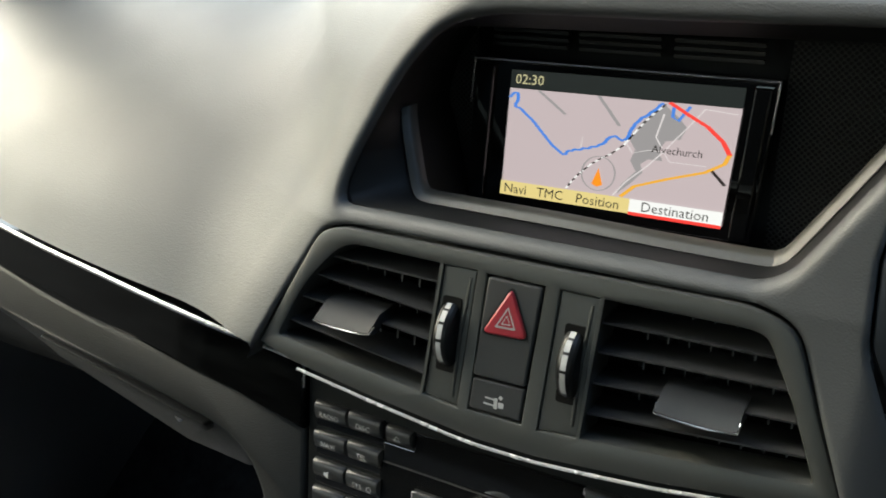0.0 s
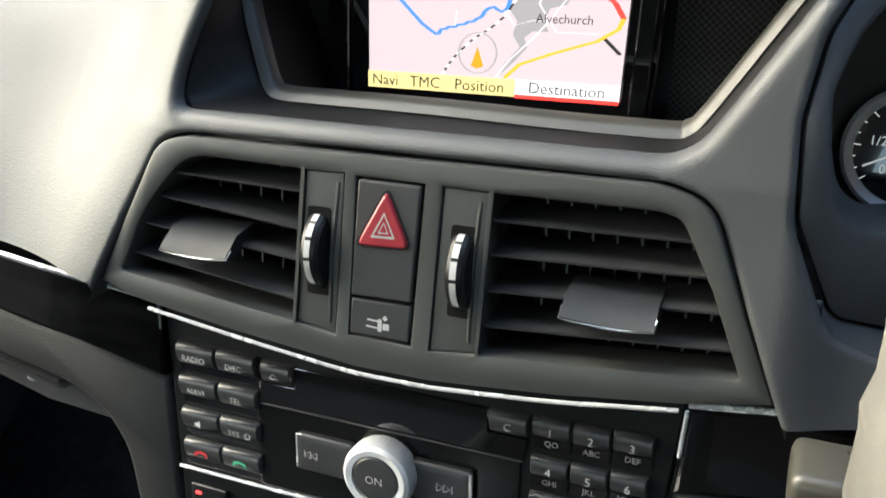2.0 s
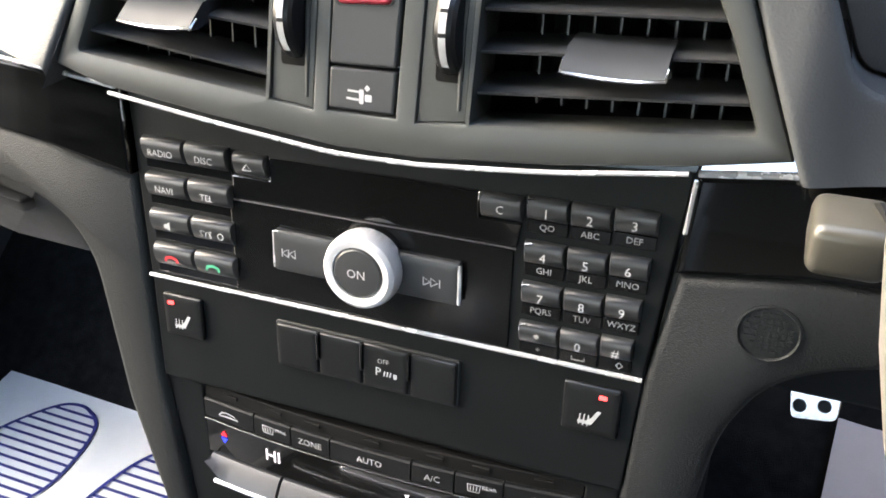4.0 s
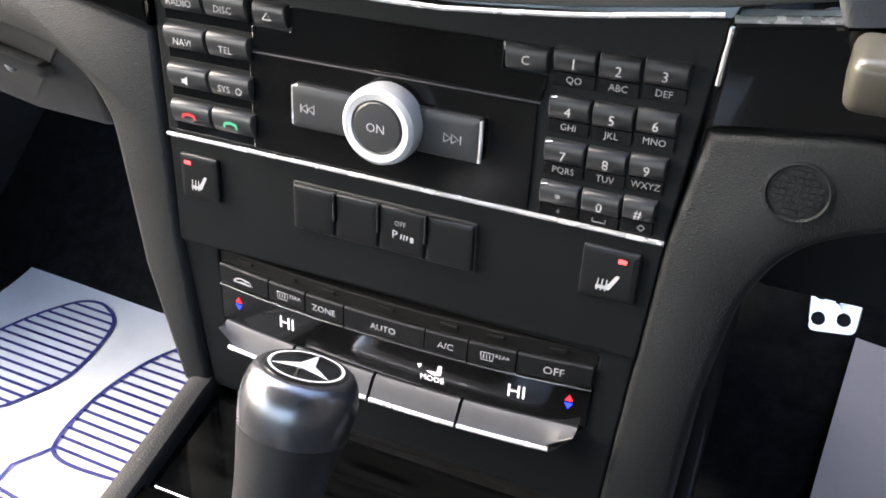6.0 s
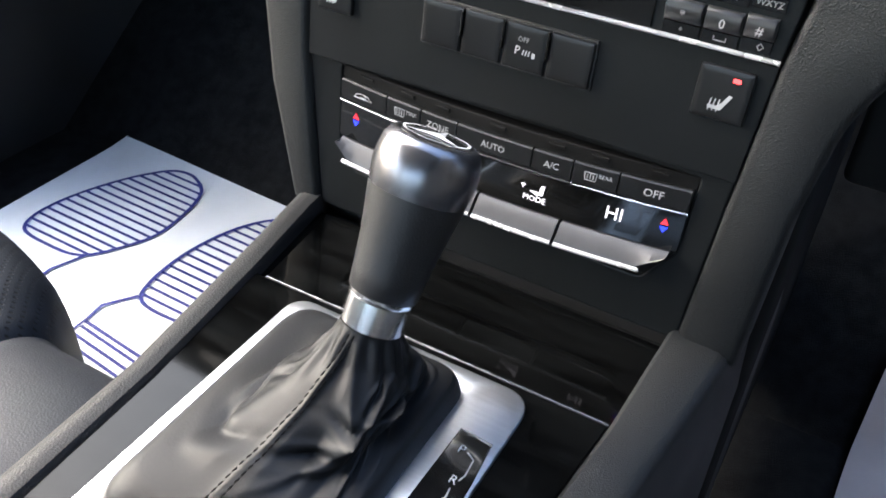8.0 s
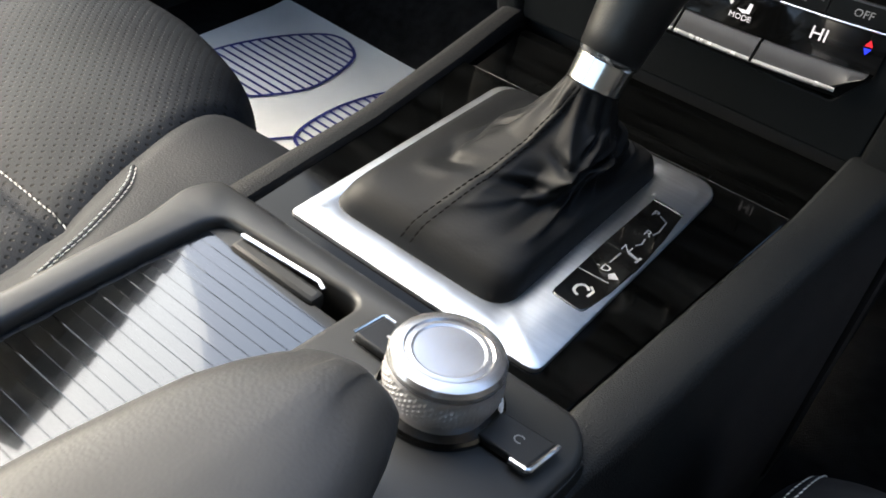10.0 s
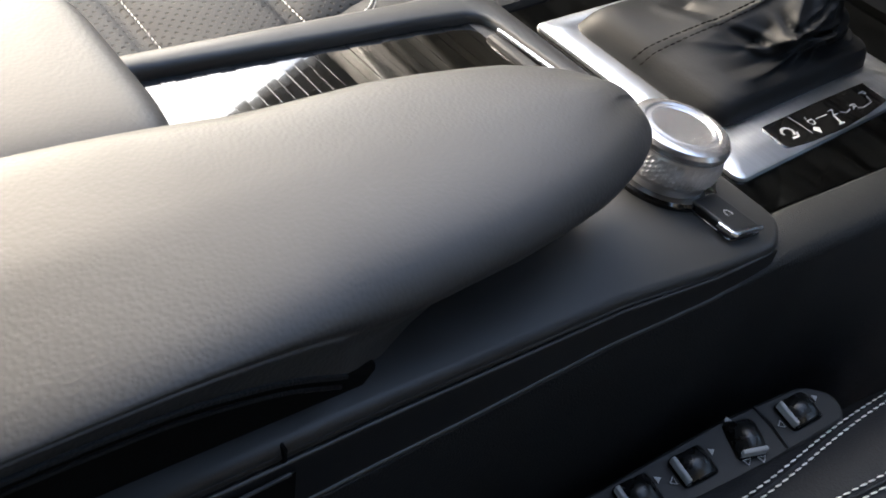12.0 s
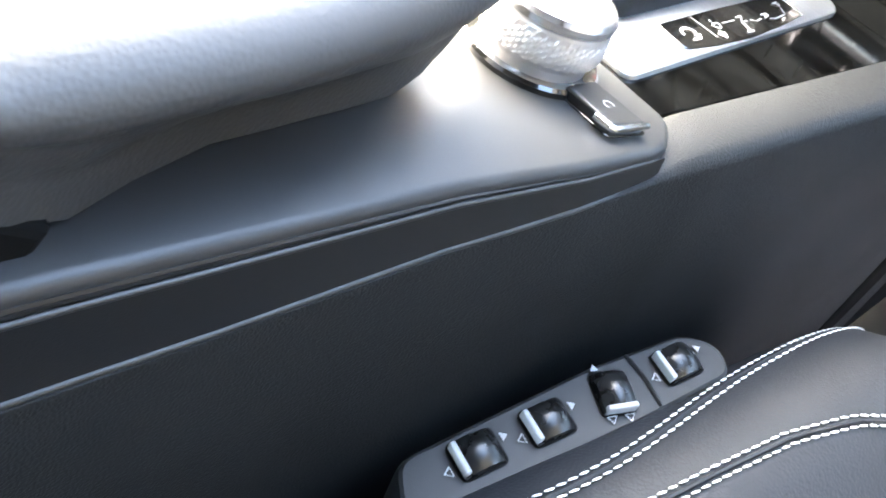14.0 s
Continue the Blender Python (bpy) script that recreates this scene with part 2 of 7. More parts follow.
def thing(name, base, label, category, group="", kind=""):
    ob = new(name)
    ob.location = base
    ob.empty_display_size = 0.01
    PLACE[ob] = Vector(base)
    return tagged(ob, label, category, group, kind)


def finish(bm, material, angle=20):
    bmesh.ops.remove_doubles(bm, verts=bm.verts, dist=1e-6)
    bmesh.ops.recalc_face_normals(bm, faces=bm.faces)
    for f in bm.faces:
        f.smooth = True
    lim = radians(angle)
    for e in bm.edges:
        if len(e.link_faces) == 2 and e.calc_face_angle(0) > lim:
            e.smooth = False
    me = bpy.data.meshes.new("shape")
    bm.to_mesh(me)
    bm.free()
    me.materials.append(material)
    return me


def part(name, bm, material, parent, label="", angle=20, kind=""):
    """One mesh, built in world metres, under a thing or a part."""
    base = PLACE[parent]
    bmesh.ops.translate(bm, verts=bm.verts, vec=-base)
    ob = new(name, finish(bm, material, angle))
    ob.parent = parent
    PLACE[ob] = base
    return tagged(ob, label, kind=kind)


def solo(name, bm, material, base, label, category, kind="", group="", angle=20):
    bmesh.ops.translate(bm, verts=bm.verts, vec=-Vector(base))
    ob = new(name, finish(bm, material, angle))
    ob.location = base
    PLACE[ob] = Vector(base)
    return tagged(ob, label, category, group, kind)


def radio_face(x, z, h=0.0):
    n = Vector((0, -1, 0.115)).normalized()
    return Vector((x, 0.013 + 0.115 * (z - 0.535), z)) + n * h


def vent_face(x, z, h=0.0):
    n = Vector((0, -1, 0.17)).normalized()
    return Vector((x, 0.0105 + 0.17 * (z - 0.595), z)) + n * h


def left_face(x, z, h=0.0):
    """The passenger's side of the fascia, which curves away from the cabin."""
    p = radio_face(x, z, h)
    if x < -0.16:
        p.y += 0.35 * (x + 0.16) ** 2
    return p


def dash_face(x, z, h=0.0):
    p = vent_face(x, z, h)
    k = min(max((x - 0.142) / 0.045, 0.0), 1.0)
    p.y += 0.03 * k * k * (3 - 2 * k) + 0.3 * max(z - 0.64, 0.0)
    return p


def gear_face(x, y, h=0.0):
    return Vector((x, y, 0.313 + h))


def deck_face(x, y, h=0.0):
    return Vector((x, y, 0.318 + 0.12 * (-0.255 - y) + h))


def rounded(pts, r, n=4):
    """A polygon with its corners rounded; r: one radius, or one for each corner."""
    out = []
    for i, p in enumerate(pts):
        p, a, b = Vector(p), Vector(pts[i - 1]), Vector(pts[(i + 1) % len(pts)])
        ri = r[i] if isinstance(r, (list, tuple)) else r
        if ri <= 0:
            out.append(tuple(p))
            continue
        da, db = (a - p), (b - p)
        ra = min(ri, da.length * 0.48, db.length * 0.48)
        s, e = p + da.normalized() * ra, p + db.normalized() * ra
        for k in range(n + 1):
            t = k / n
            out.append(tuple((1 - t) ** 2 * s + 2 * t * (1 - t) * p + t * t * e))
    return out


def rect(x0, x1, z0, z1, r=0.0, n=3):
    return rounded([(x0, z0), (x1, z0), (x1, z1), (x0, z1)], r, n)


def area(poly):
    return 0.5 * sum(poly[i - 1][0] * p[1] - p[0] * poly[i - 1][1] for i, p in enumerate(poly))


def inset(poly, d):
    """The polygon drawn in by d."""
    s = 1 if area(poly) > 0 else -1
    out = []
    k = len(poly)
    for i, p in enumerate(poly):
        p, a, b = Vector(p), Vector(poly[i - 1]), Vector(poly[(i + 1) % k])
        e1, e2 = (p - a), (b - p)
        if e1.length < 1e-9 or e2.length < 1e-9:
            out.append(tuple(p))
            continue
        e1.normalize(), e2.normalize()
        n1, n2 = Vector((-e1.y, e1.x)) * s, Vector((-e2.y, e2.x)) * s
        m = n1 + n2
        m = m.normalized() if m.length > 1e-6 else n1
        out.append(tuple(p + m * d / max(0.35, m.dot(n1))))
    return out


def stack(bm, face, levels, cap_first=True, cap_last=True):
    """Closed rings, each a polygon at a height over a face, joined one to the next."""
    rings = [[bm.verts.new(face(x, z, h)) for x, z in poly] for poly, h in levels]
    for a, b in zip(rings, rings[1:]):
        for i in range(len(a)):
            bm.faces.new((a[i - 1], a[i], b[i], b[i - 1]))
    if cap_first:
        bm.faces.new(rings[0])
    if cap_last:
        bm.faces.new(rings[-1])
    return rings


def block(face, poly, h0, h1, bevel=0.0):
    bm = bmesh.new()
    if bevel:
        stack(bm, face, [(poly, h0), (poly, h1 - bevel), (inset(poly, bevel * 0.35), h1 - bevel * 0.3), (inset(poly, bevel), h1)])
    else:
        stack(bm, face, [(poly, h0), (poly, h1)])
    return bm


def plate(face, outer, holes, h0, h1, bevel=0.0006):
    """A panel with openings that go right through it, its rims rounded off."""
    bm = bmesh.new()
    flat = bmesh.new()
    loops = [inset(outer, bevel)] + [inset(h, -bevel) for h in holes]
    edges = []
    for poly in loops:
        vs = [flat.verts.new((x, z, 0)) for x, z in poly]
        edges += [flat.edges.new((vs[i - 1], vs[i])) for i in range(len(vs))]
    bmesh.ops.triangle_fill(flat, edges=edges, use_beauty=True, use_dissolve=False)
    verts = {v: bm.verts.new(face(v.co.x, v.co.y, h1)) for v in flat.verts}
    for f in flat.faces:
        bm.faces.new([verts[v] for v in f.verts])
    flat.free()
    for poly, d in [(outer, bevel)] + [(h, -bevel) for h in holes]:
        stack(bm, face, [(inset(poly, d), h1), (inset(poly, d * 0.3), h1 - abs(d) * 0.3), (poly, h1 - bevel), (poly, h0)], False, False)
    return bm


def tube(points, r, n=8, closed=False, bm=None):
    bm = bm or bmesh.new()
    pts = [Vector(p) for p in points]
    k = len(pts)
    rings = []
    up = Vector((0.13, 0.27, 0.95)).normalized()
    for i, p in enumerate(pts):
        a, b = (pts[i - 1], pts[(i + 1) % k]) if closed else (pts[max(0, i - 1)], pts[min(k - 1, i + 1)])
        d = (b - a).normalized()
        u = d.cross(up).normalized()
        v = u.cross(d)
        ri = r[i] if isinstance(r, (list, tuple)) else r
        rings.append([bm.verts.new(p + ri * (math.cos(t) * u + math.sin(t) * v)) for t in (2 * math.pi * j / n for j in range(n))])
    pairs = list(zip(rings, rings[1:])) + ([(rings[-1], rings[0])] if closed else [])
    for a, b in pairs:
        for i in range(n):
            bm.faces.new((a[i - 1], a[i], b[i], b[i - 1]))
    if not closed:
        bm.faces.new(rings[0]), bm.faces.new(rings[-1])
    return bm


def smooth_path(pts, n=6):
    """Catmull-Rom through the points."""
    ps = [Vector(p) for p in pts]
    ps = [ps[0] * 2 - ps[1]] + ps + [ps[-1] * 2 - ps[-2]]
    out = []
    for i in range(1, len(ps) - 2):
        a, b, c, d = ps[i - 1:i + 3]
        for k in range(n):
            t = k / n
            out.append(0.5 * (2 * b + (c - a) * t + (2 * a - 5 * b + 4 * c - d) * t * t + (3 * b - a - 3 * c + d) * t ** 3))
    return out + [ps[-2]]


def turned(profile, centre, axis, n=32, bm=None, knurl=None):
    """A turned shape: (radius, height) pairs round an axis."""
    bm = bm or bmesh.new()
    c, w = Vector(centre), Vector(axis).normalized()
    u = w.cross(Vector((1, 0, 0)) if abs(w.x) < 0.9 else Vector((0, 1, 0))).normalized()
    v = w.cross(u)
    rings = []
    for r, h in profile:
        if r < 1e-7:
            rings.append([bm.verts.new(c + w * h)])
            continue
        ring = []
        for j in range(n):
            t = 2 * math.pi * j / n
            rr = r * (1 + (0.018 if knurl and knurl(r, h) and j % 2 else 0))
            ring.append(bm.verts.new(c + w * h + rr * (math.cos(t) * u + math.sin(t) * v)))
        rings.append(ring)
    for a, b in zip(rings, rings[1:]):
        for i in range(n):
            if len(a) == 1 and len(b) == 1:
                continue
            if len(a) == 1:
                bm.faces.new((a[0], b[i], b[i - 1]))
            elif len(b) == 1:
                bm.faces.new((a[i - 1], a[i], b[0]))
            else:
                bm.faces.new((a[i - 1], a[i], b[i], b[i - 1]))
    for ring in (rings[0], rings[-1]):
        if len(ring) > 1:
            bm.faces.new(ring)
    return bm


def sheet(f, nu, nv, bm=None):
    """A surface from f(u, v), u and v from 0 to 1."""
    bm = bm or bmesh.new()
    g = [[bm.verts.new(f(i / nu, j / nv)) for j in range(nv + 1)] for i in range(nu + 1)]
    for i in range(nu):
        for j in range(nv):
            bm.faces.new((g[i][j], g[i + 1][j], g[i + 1][j + 1], g[i][j + 1]))
    return bm


def solidbox(lo, hi, bm=None):
    bm = bm or bmesh.new()
    m = Matrix.Translation([(a + b) / 2 for a, b in zip(lo, hi)]) @ Matrix.Diagonal([b - a for a, b in zip(lo, hi)] + [1])
    bmesh.ops.create_cube(bm, size=1, matrix=m)
    return bm


def softbox(lo, hi, r, seg=2):
    bm = solidbox(lo, hi)
    bmesh.ops.bevel(bm, geom=bm.edges[:], offset=r, segments=seg, affect="EDGES", profile=0.5)
    return bm


def letters(face, text, x, z, size, h, parent, material, name="legend", turn=0.0):
    """Raised lettering in the built-in font, centred at x, z on a face."""
    cu = bpy.data.curves.new("text", "FONT")
    cu.body, cu.size, cu.align_x, cu.align_y, cu.resolution_u = text, size, "CENTER", "CENTER", 2
    tmp = bpy.data.objects.new("text", cu)
    me = bpy.data.meshes.new_from_object(tmp)
    bm = bmesh.new()
    bm.from_mesh(me)
    c, s = math.cos(radians(turn)), math.sin(radians(turn))
    for v in bm.verts:
        v.co = face(x + v.co.x * c - v.co.y * s, z + v.co.x * s + v.co.y * c, h)
    bpy.data.objects.remove(tmp)
    bpy.data.meshes.remove(me)
    bpy.data.curves.remove(cu)
    return part(name, bm, material, parent)


def flat(face, poly, h, bm=None):
    bm = bm or bmesh.new()
    bm.faces.new([bm.verts.new(face(x, z, h)) for x, z in poly])
    return bm


def ribbon(face, pts, w, h, bm=None):
    """A flat line of width w along points on a face."""
    bm = bm or bmesh.new()
    ps = [Vector(p) for p in pts]
    left, right = [], []
    for i, p in enumerate(ps):
        d = (ps[min(i + 1, len(ps) - 1)] - ps[max(i - 1, 0)]).normalized()
        n = Vector((-d.y, d.x)) * w / 2
        left.append(bm.verts.new(face(*(p + n), h)))
        right.append(bm.verts.new(face(*(p - n), h)))
    for i in range(len(ps) - 1):
        bm.faces.new((left[i], left[i + 1], right[i + 1], right[i]))
    return bm


def stitches(path, pitch=0.0045, length=0.0032, r=0.00055, lift=(0, 0, 0.0004)):
    """A row of short thread stitches along a path."""
    bm = bmesh.new()
    pts = [Vector(p) for p in path]
    dist, nxt = 0.0, 0.0
    for a, b in zip(pts, pts[1:]):
        seg = (b - a).length
        while seg > 0 and nxt <= dist + seg:
            p = a + (b - a) * ((nxt - dist) / seg) + Vector(lift)
            d = (b - a).normalized()
            side = d.cross(Vector((0, 0, 1))).normalized()
            d = (d + side * 0.12).normalized()
            tube([p - d * length / 2, p - d * length * 0.25, p + d * length * 0.25, p + d * length / 2], [r * 0.5, r, r, r * 0.5], 6, bm=bm)
            nxt += pitch
        dist += seg
    return bm


def lerp(table, x):
    """Straight interpolation in a table of (x, value)."""
    if x <= table[0][0]:
        return table[0][1]
    for (a, va), (b, vb) in zip(table, table[1:]):
        if x <= b:
            return va + (vb - va) * (x - a) / (b - a)
    return table[-1][1]


# ---- the car's shell ----
solo("ground", solidbox((-400, -400, -0.42), (400, 400, -0.36)), TARMAC, (0, 0, -0.36), "grey tarmac ground outside the parked car", "ground", "structure")
solo("floor", solidbox((-0.8, -1.9, -0.06), (0.8, 0.62, -0.004)), CARPET, (0, 0, 0), "black carpeted cabin floor of a car", "floor", "structure")


def firewall():
    bm = bmesh.new()
    prof = [(0.30, -0.004), (0.52, 0.16), (0.62, 0.34), (0.62, 0.60), (0.68, 0.60), (0.68, -0.06), (0.30, -0.06)]
    a = [bm.verts.new((-0.8, y, z)) for y, z in prof]
    b = [bm.verts.new((0.8, y, z)) for y, z in prof]
    for i in range(len(prof)):
        bm.faces.new((a[i - 1], a[i], b[i], b[i - 1]))
    bm.faces.new(a), bm.faces.new(b)
    return solo("wall_front", bm, CARPET, (0, 0.6, 0), "carpeted toe board at the front of the footwells", "wall", "structure")


firewall()
# Unseen sides shape the light: gaps on the left, closed up on the right.
for side, nm, sill, hinge, door in ((-1, "wall_left", 0.12, 0.04, -0.76), (1, "wall_right", 0.97, 0.06, 0.02)):
    x0, x1 = sorted((side * 0.76, side * 0.82))
    bm = solidbox((x0, door, -0.06), (x1, hinge, sill))
    if side < 0:
        solidbox((x0, door, sill), (x1, -0.33, 0.45), bm)
    solidbox((x0, hinge, -0.06), (x1, 0.68, 0.56), bm)
    if side < 0:
        solidbox((x0, -1.9, -0.06), (x1, -0.86, 0.54), bm)
        for y0, y1 in ((-0.86, -0.76), (-1.9, -1.6)):
            solidbox((x0, y0, -0.06), (x1, y1, 1.06), bm)
    else:
        solidbox((x0, -1.9, -0.06), (x1, door, 1.06), bm)
    solidbox((x0, -1.9, 0.97), (x1, 0.02, 1.14), bm)
    tube([(side * 0.80, 0.74, 0.50), (side * 0.78, 0.33, 0.80), (side * 0.74, -0.02, 1.06)], 0.075, 12, bm=bm)
    solo(nm, bm, BODY, (side * 0.79, 0, 0), "unseen dark side of the cabin, its gaps and solid parts set to shape the light", "wall", "structure")
bm = solidbox((-0.8, -1.95, -0.06), (0.8, -1.9, 0.60))
solidbox((-0.8, -1.95, 1.04), (0.8, -1.9, 1.14), bm)
solo("wall_back", bm, BODY, (0, -1.9, 0), "dark rear bulkhead of the cabin under the rear window", "wall", "structure")
# Unseen roof, stopped short at the front so that more sky light enters.
solo("ceiling", solidbox((-0.8, -1.9, 1.14), (0.8, -0.27, 1.18)), HEAD, (0, -0.9, 1.16), "unseen dark headlining, cut short at the front to let in sky light", "ceiling", "structure")

# ---- dashboard ----
dash = thing("dashboard", (0, 0.1, 0.4), "black grained soft-touch dashboard with a hooded display recess", "dashboard")

OPEN = rounded([(-0.0998, 0.6272), (-0.0985, 0.640), (-0.0935, 0.6535), (-0.0810, 0.680), (-0.0725, 0.6955), (-0.0555, 0.7150), (-0.030, 0.7205), (0.06, 0.7213), (0.184, 0.7235),
                (0.1562, 0.6951), (0.1425, 0.6775), (0.1245, 0.6497), (0.1130, 0.6322), (0.1030, 0.6268)],
               [0.007, 0.004, 0.006, 0.006, 0.006, 0.012, 0.012, 0, 0.006, 0.006, 0.004, 0.004, 0.006, 0.008], 4)
# the slim frame that stands a little way inside the recess
INNER = [(-0.0860, 0.6710), (-0.0842, 0.6660), (-0.0790, 0.6530), (-0.0738, 0.6395), (-0.0700, 0.6322), (-0.0640, 0.6292), (-0.0448, 0.6288), (0.0102, 0.6284), (0.0597, 0.6273), (0.0985, 0.6272), (0.1050, 0.6285),
         (0.1098, 0.6325), (0.1215, 0.6499), (0.1302, 0.6633), (0.1401, 0.6782), (0.1527, 0.6947), (0.1720, 0.7150)]


def hood_face(x, z, h=0.0):
    return Vector((x, 0.02 + 0.3 * (z - 0.63) - h, z))


def polar(poly, n=160, centre=(0.03, 0.674)):
    """The polygon drawn anew with even steps of angle round its middle."""
    out = []
    c = Vector(centre)
    for k in range(n):
        d = Vector((math.cos(2 * math.pi * k / n), math.sin(2 * math.pi * k / n)))
        best = 0.0
        for a, b in zip(poly, poly[1:] + poly[:1]):
            a, e = Vector(a) - c, Vector(b) - Vector(a)
            den = d.x * e.y - d.y * e.x
            if abs(den) > 1e-12:
                t, u = (a.x * e.y - a.y * e.x) / den, (a.x * d.y - a.y * d.x) / den
                if t > best and -1e-6 <= u <= 1 + 1e-6:
                    best = t
        out.append(tuple(c + d * best))
    return out


def deeper(poly, drop):
    """The outline with its floor dropped towards the screen and its ends drawn in a little."""
    return [(0.03 + (x - 0.03) * (1 - drop * 2), z - drop * min(1.0, max(0.0, (0.66 - z) / 0.03))) for x, z in poly]


bm = bmesh.new()
ring_in = polar([(-0.0640, 0.7110), (-0.0790, 0.6920)] + INNER)
stack(bm, hood_face, [(polar(OPEN), -0.0045), (polar(OPEN), -0.0065), (inset(ring_in, -0.0012), -0.0250), (inset(ring_in, -0.0006), -0.0285), (deeper(inset(ring_in, -0.002), 0.006), -0.034), (deeper(inset(ring_in, -0.002), 0.017), -0.09)], False, True)
part("recess_lining", bm, LINING, dash, "smooth dark lining of the display recess", angle=40)
band = smooth_path([(x, z, 0) for x, z in INNER], 4)
bm = bmesh.new()
rows = []
for k, p in enumerate(band):
    d = (band[min(k + 1, len(band) - 1)] - band[max(k - 1, 0)]).normalized()
    sink = 0.003 * max(0.0, 1 - k / 7)
    rows.append([bm.verts.new(hood_face(p.x - d.y * o, p.y + d.x * o, h - sink)) for o, h in ((-0.0012, -0.0275), (-0.0011, -0.0226), (-0.0006, -0.0221), (0.0006, -0.0229), (0.0018, -0.0239), (0.0030, -0.0250), (0.0033, -0.031))])
for a, b in zip(rows, rows[1:]):
    for k in range(6):
        bm.faces.new((a[k], a[k + 1], b[k + 1], b[k]))
part("edge_strip", bm, STRIP, dash, "slim beige-grey frame inside the recess", angle=60)
# cloth panels either side of the screen, and the slots above it
for cloth in ([(0.089, 0.615), (0.106, 0.615), (0.170, 0.712), (0.0905, 0.712)], [(-0.092, 0.660), (-0.080, 0.615), (-0.0715, 0.615), (-0.066, 0.712), (-0.074, 0.712)]):
    part("speaker_cloth", block(lambda x, z, h=0: Vector((x, 0.1035 - h, z)), cloth, 0, 0.002), MESH, dash, "black perforated cloth")
for row in range(3):
    for col in range(3):
        z = 0.7005 + row * 0.0036
        x = -0.055 + col * 0.047
        part("air_slot", block(lambda a, b, h=0: Vector((a, 0.099 - h, b)), rect(x, x + 0.041, z, z + 0.0018, 0.0006, 2), 0, 0.003), DULL, dash)

# front face round the vents
VENT_OUT = rounded([(-0.1415, 0.5497), (-0.1255, 0.5803), (-0.1065, 0.6142), (-0.0934, 0.6185), (0.0115, 0.6185), (0.1032, 0.6192), (0.1195, 0.6135), (0.1325, 0.5818), (0.1465, 0.5493),
                    (0.116, 0.5435), (0.0715, 0.5375), (0.0215, 0.533), (-0.0114, 0.5327), (-0.0667, 0.5375), (-0.1185, 0.5435)],
                   [0, 0, 0.01, 0.008, 0, 0.01, 0.012, 0, 0, 0, 0, 0, 0, 0, 0], 4)
POD = rounded([(0.1442, 0.610), (0.1422, 0.642), (0.1460, 0.667), (0.156, 0.686), (0.18, 0.703), (0.34, 0.712), (0.34, 0.566), (0.185, 0.5632), (0.1600, 0.5725)],
              [0.004, 0, 0.004, 0.008, 0.01, 0, 0, 0, 0.008], 4)


def eased(xs, ys, width):
    """A table drawn anew in fine steps with its kinks rounded off."""
    n = int((xs[-1] - xs[0]) / 0.001)
    pad = int(3 * width / 0.001)
    x = xs[0] + 0.001 * np.arange(-pad, n + 1 + pad)
    y = np.interp(x, xs, ys)
    y += np.where(x < xs[0], (x - xs[0]) * (ys[1] - ys[0]) / (xs[1] - xs[0]), 0) + np.where(x > xs[-1], (x - xs[-1]) * (ys[-1] - ys[-2]) / (xs[-1] - xs[-2]), 0)
    k = np.exp(-0.5 * (0.001 * np.arange(-pad, pad + 1) / width) ** 2)
    return x[pad:len(x) - pad], np.convolve(y, k / k.sum(), "valid")


CREST = eased([-0.80, -0.62, -0.412, -0.30, -0.2456, -0.2, -0.16, -0.1185, -0.05], [0.577, 0.571, 0.564, 0.558, 0.5550, 0.5522, 0.5500, 0.5485, 0.5485], 0.012)


def crest(x):
    return float(np.interp(x, *CREST))


RISE = eased([-0.01, 0.004, 0.03, 0.056, 0.097, 0.130, 0.158, 0.172, 0.200], [-0.0075, 0.0, 0.014, 0.034, 0.072, 0.120, 0.19, 0.30, 0.60], 0.009)
RIDGE = eased([0.53, 0.545, 0.582, 0.617, 0.6275, 0.657, 0.689, 0.7165, 0.735, 0.76], [-0.160, -0.1535, -0.1385, -0.1180, -0.1105, -0.1025, -0.0885, -0.0690, -0.048, -0.02], 0.006)


def soft_min(a, b, k):
    h = np.clip(0.5 + 0.5 * (b - a) / k, 0, 1)
    return b + (a - b) * h - k * h * (1 - h)


def soft_max(a, b, k):
    return -soft_min(-a, -b, k)


def skin_depth(x, z, low):
    """How far back the dash skin lies: the upright centre, its rounded shoulder and top, and the slope on the passenger's side."""
    centre = np.interp(z, [0.50, 0.62, 0.632, 0.76], [-0.0057, 0.0148, 0.0190, 0.058]) + 0.03 * np.clip((x - 0.142) / 0.045, 0, 1) ** 2 * (3 - 2 * np.clip((x - 0.142) / 0.045, 0, 1))
    centre = centre + 0.002 * np.clip((0.562 - z) / 0.016, 0, 1) ** 2 * np.clip((-0.128 - x) / 0.008, 0, 1)
    flank = centre + 0.85 * (np.interp(z, *RIDGE) - x)
    top = centre + 4.0 * (z - 0.7335)
    slope = 0.0141 + 0.115 * (low - 0.5445) + 0.35 * np.minimum(np.maximum(x, -0.62) + 0.16, 0) ** 2 + np.interp(z - low, *RISE)
    return soft_min(soft_max(soft_max(centre, flank, 0.016), top, 0.012), slope, 0.05)


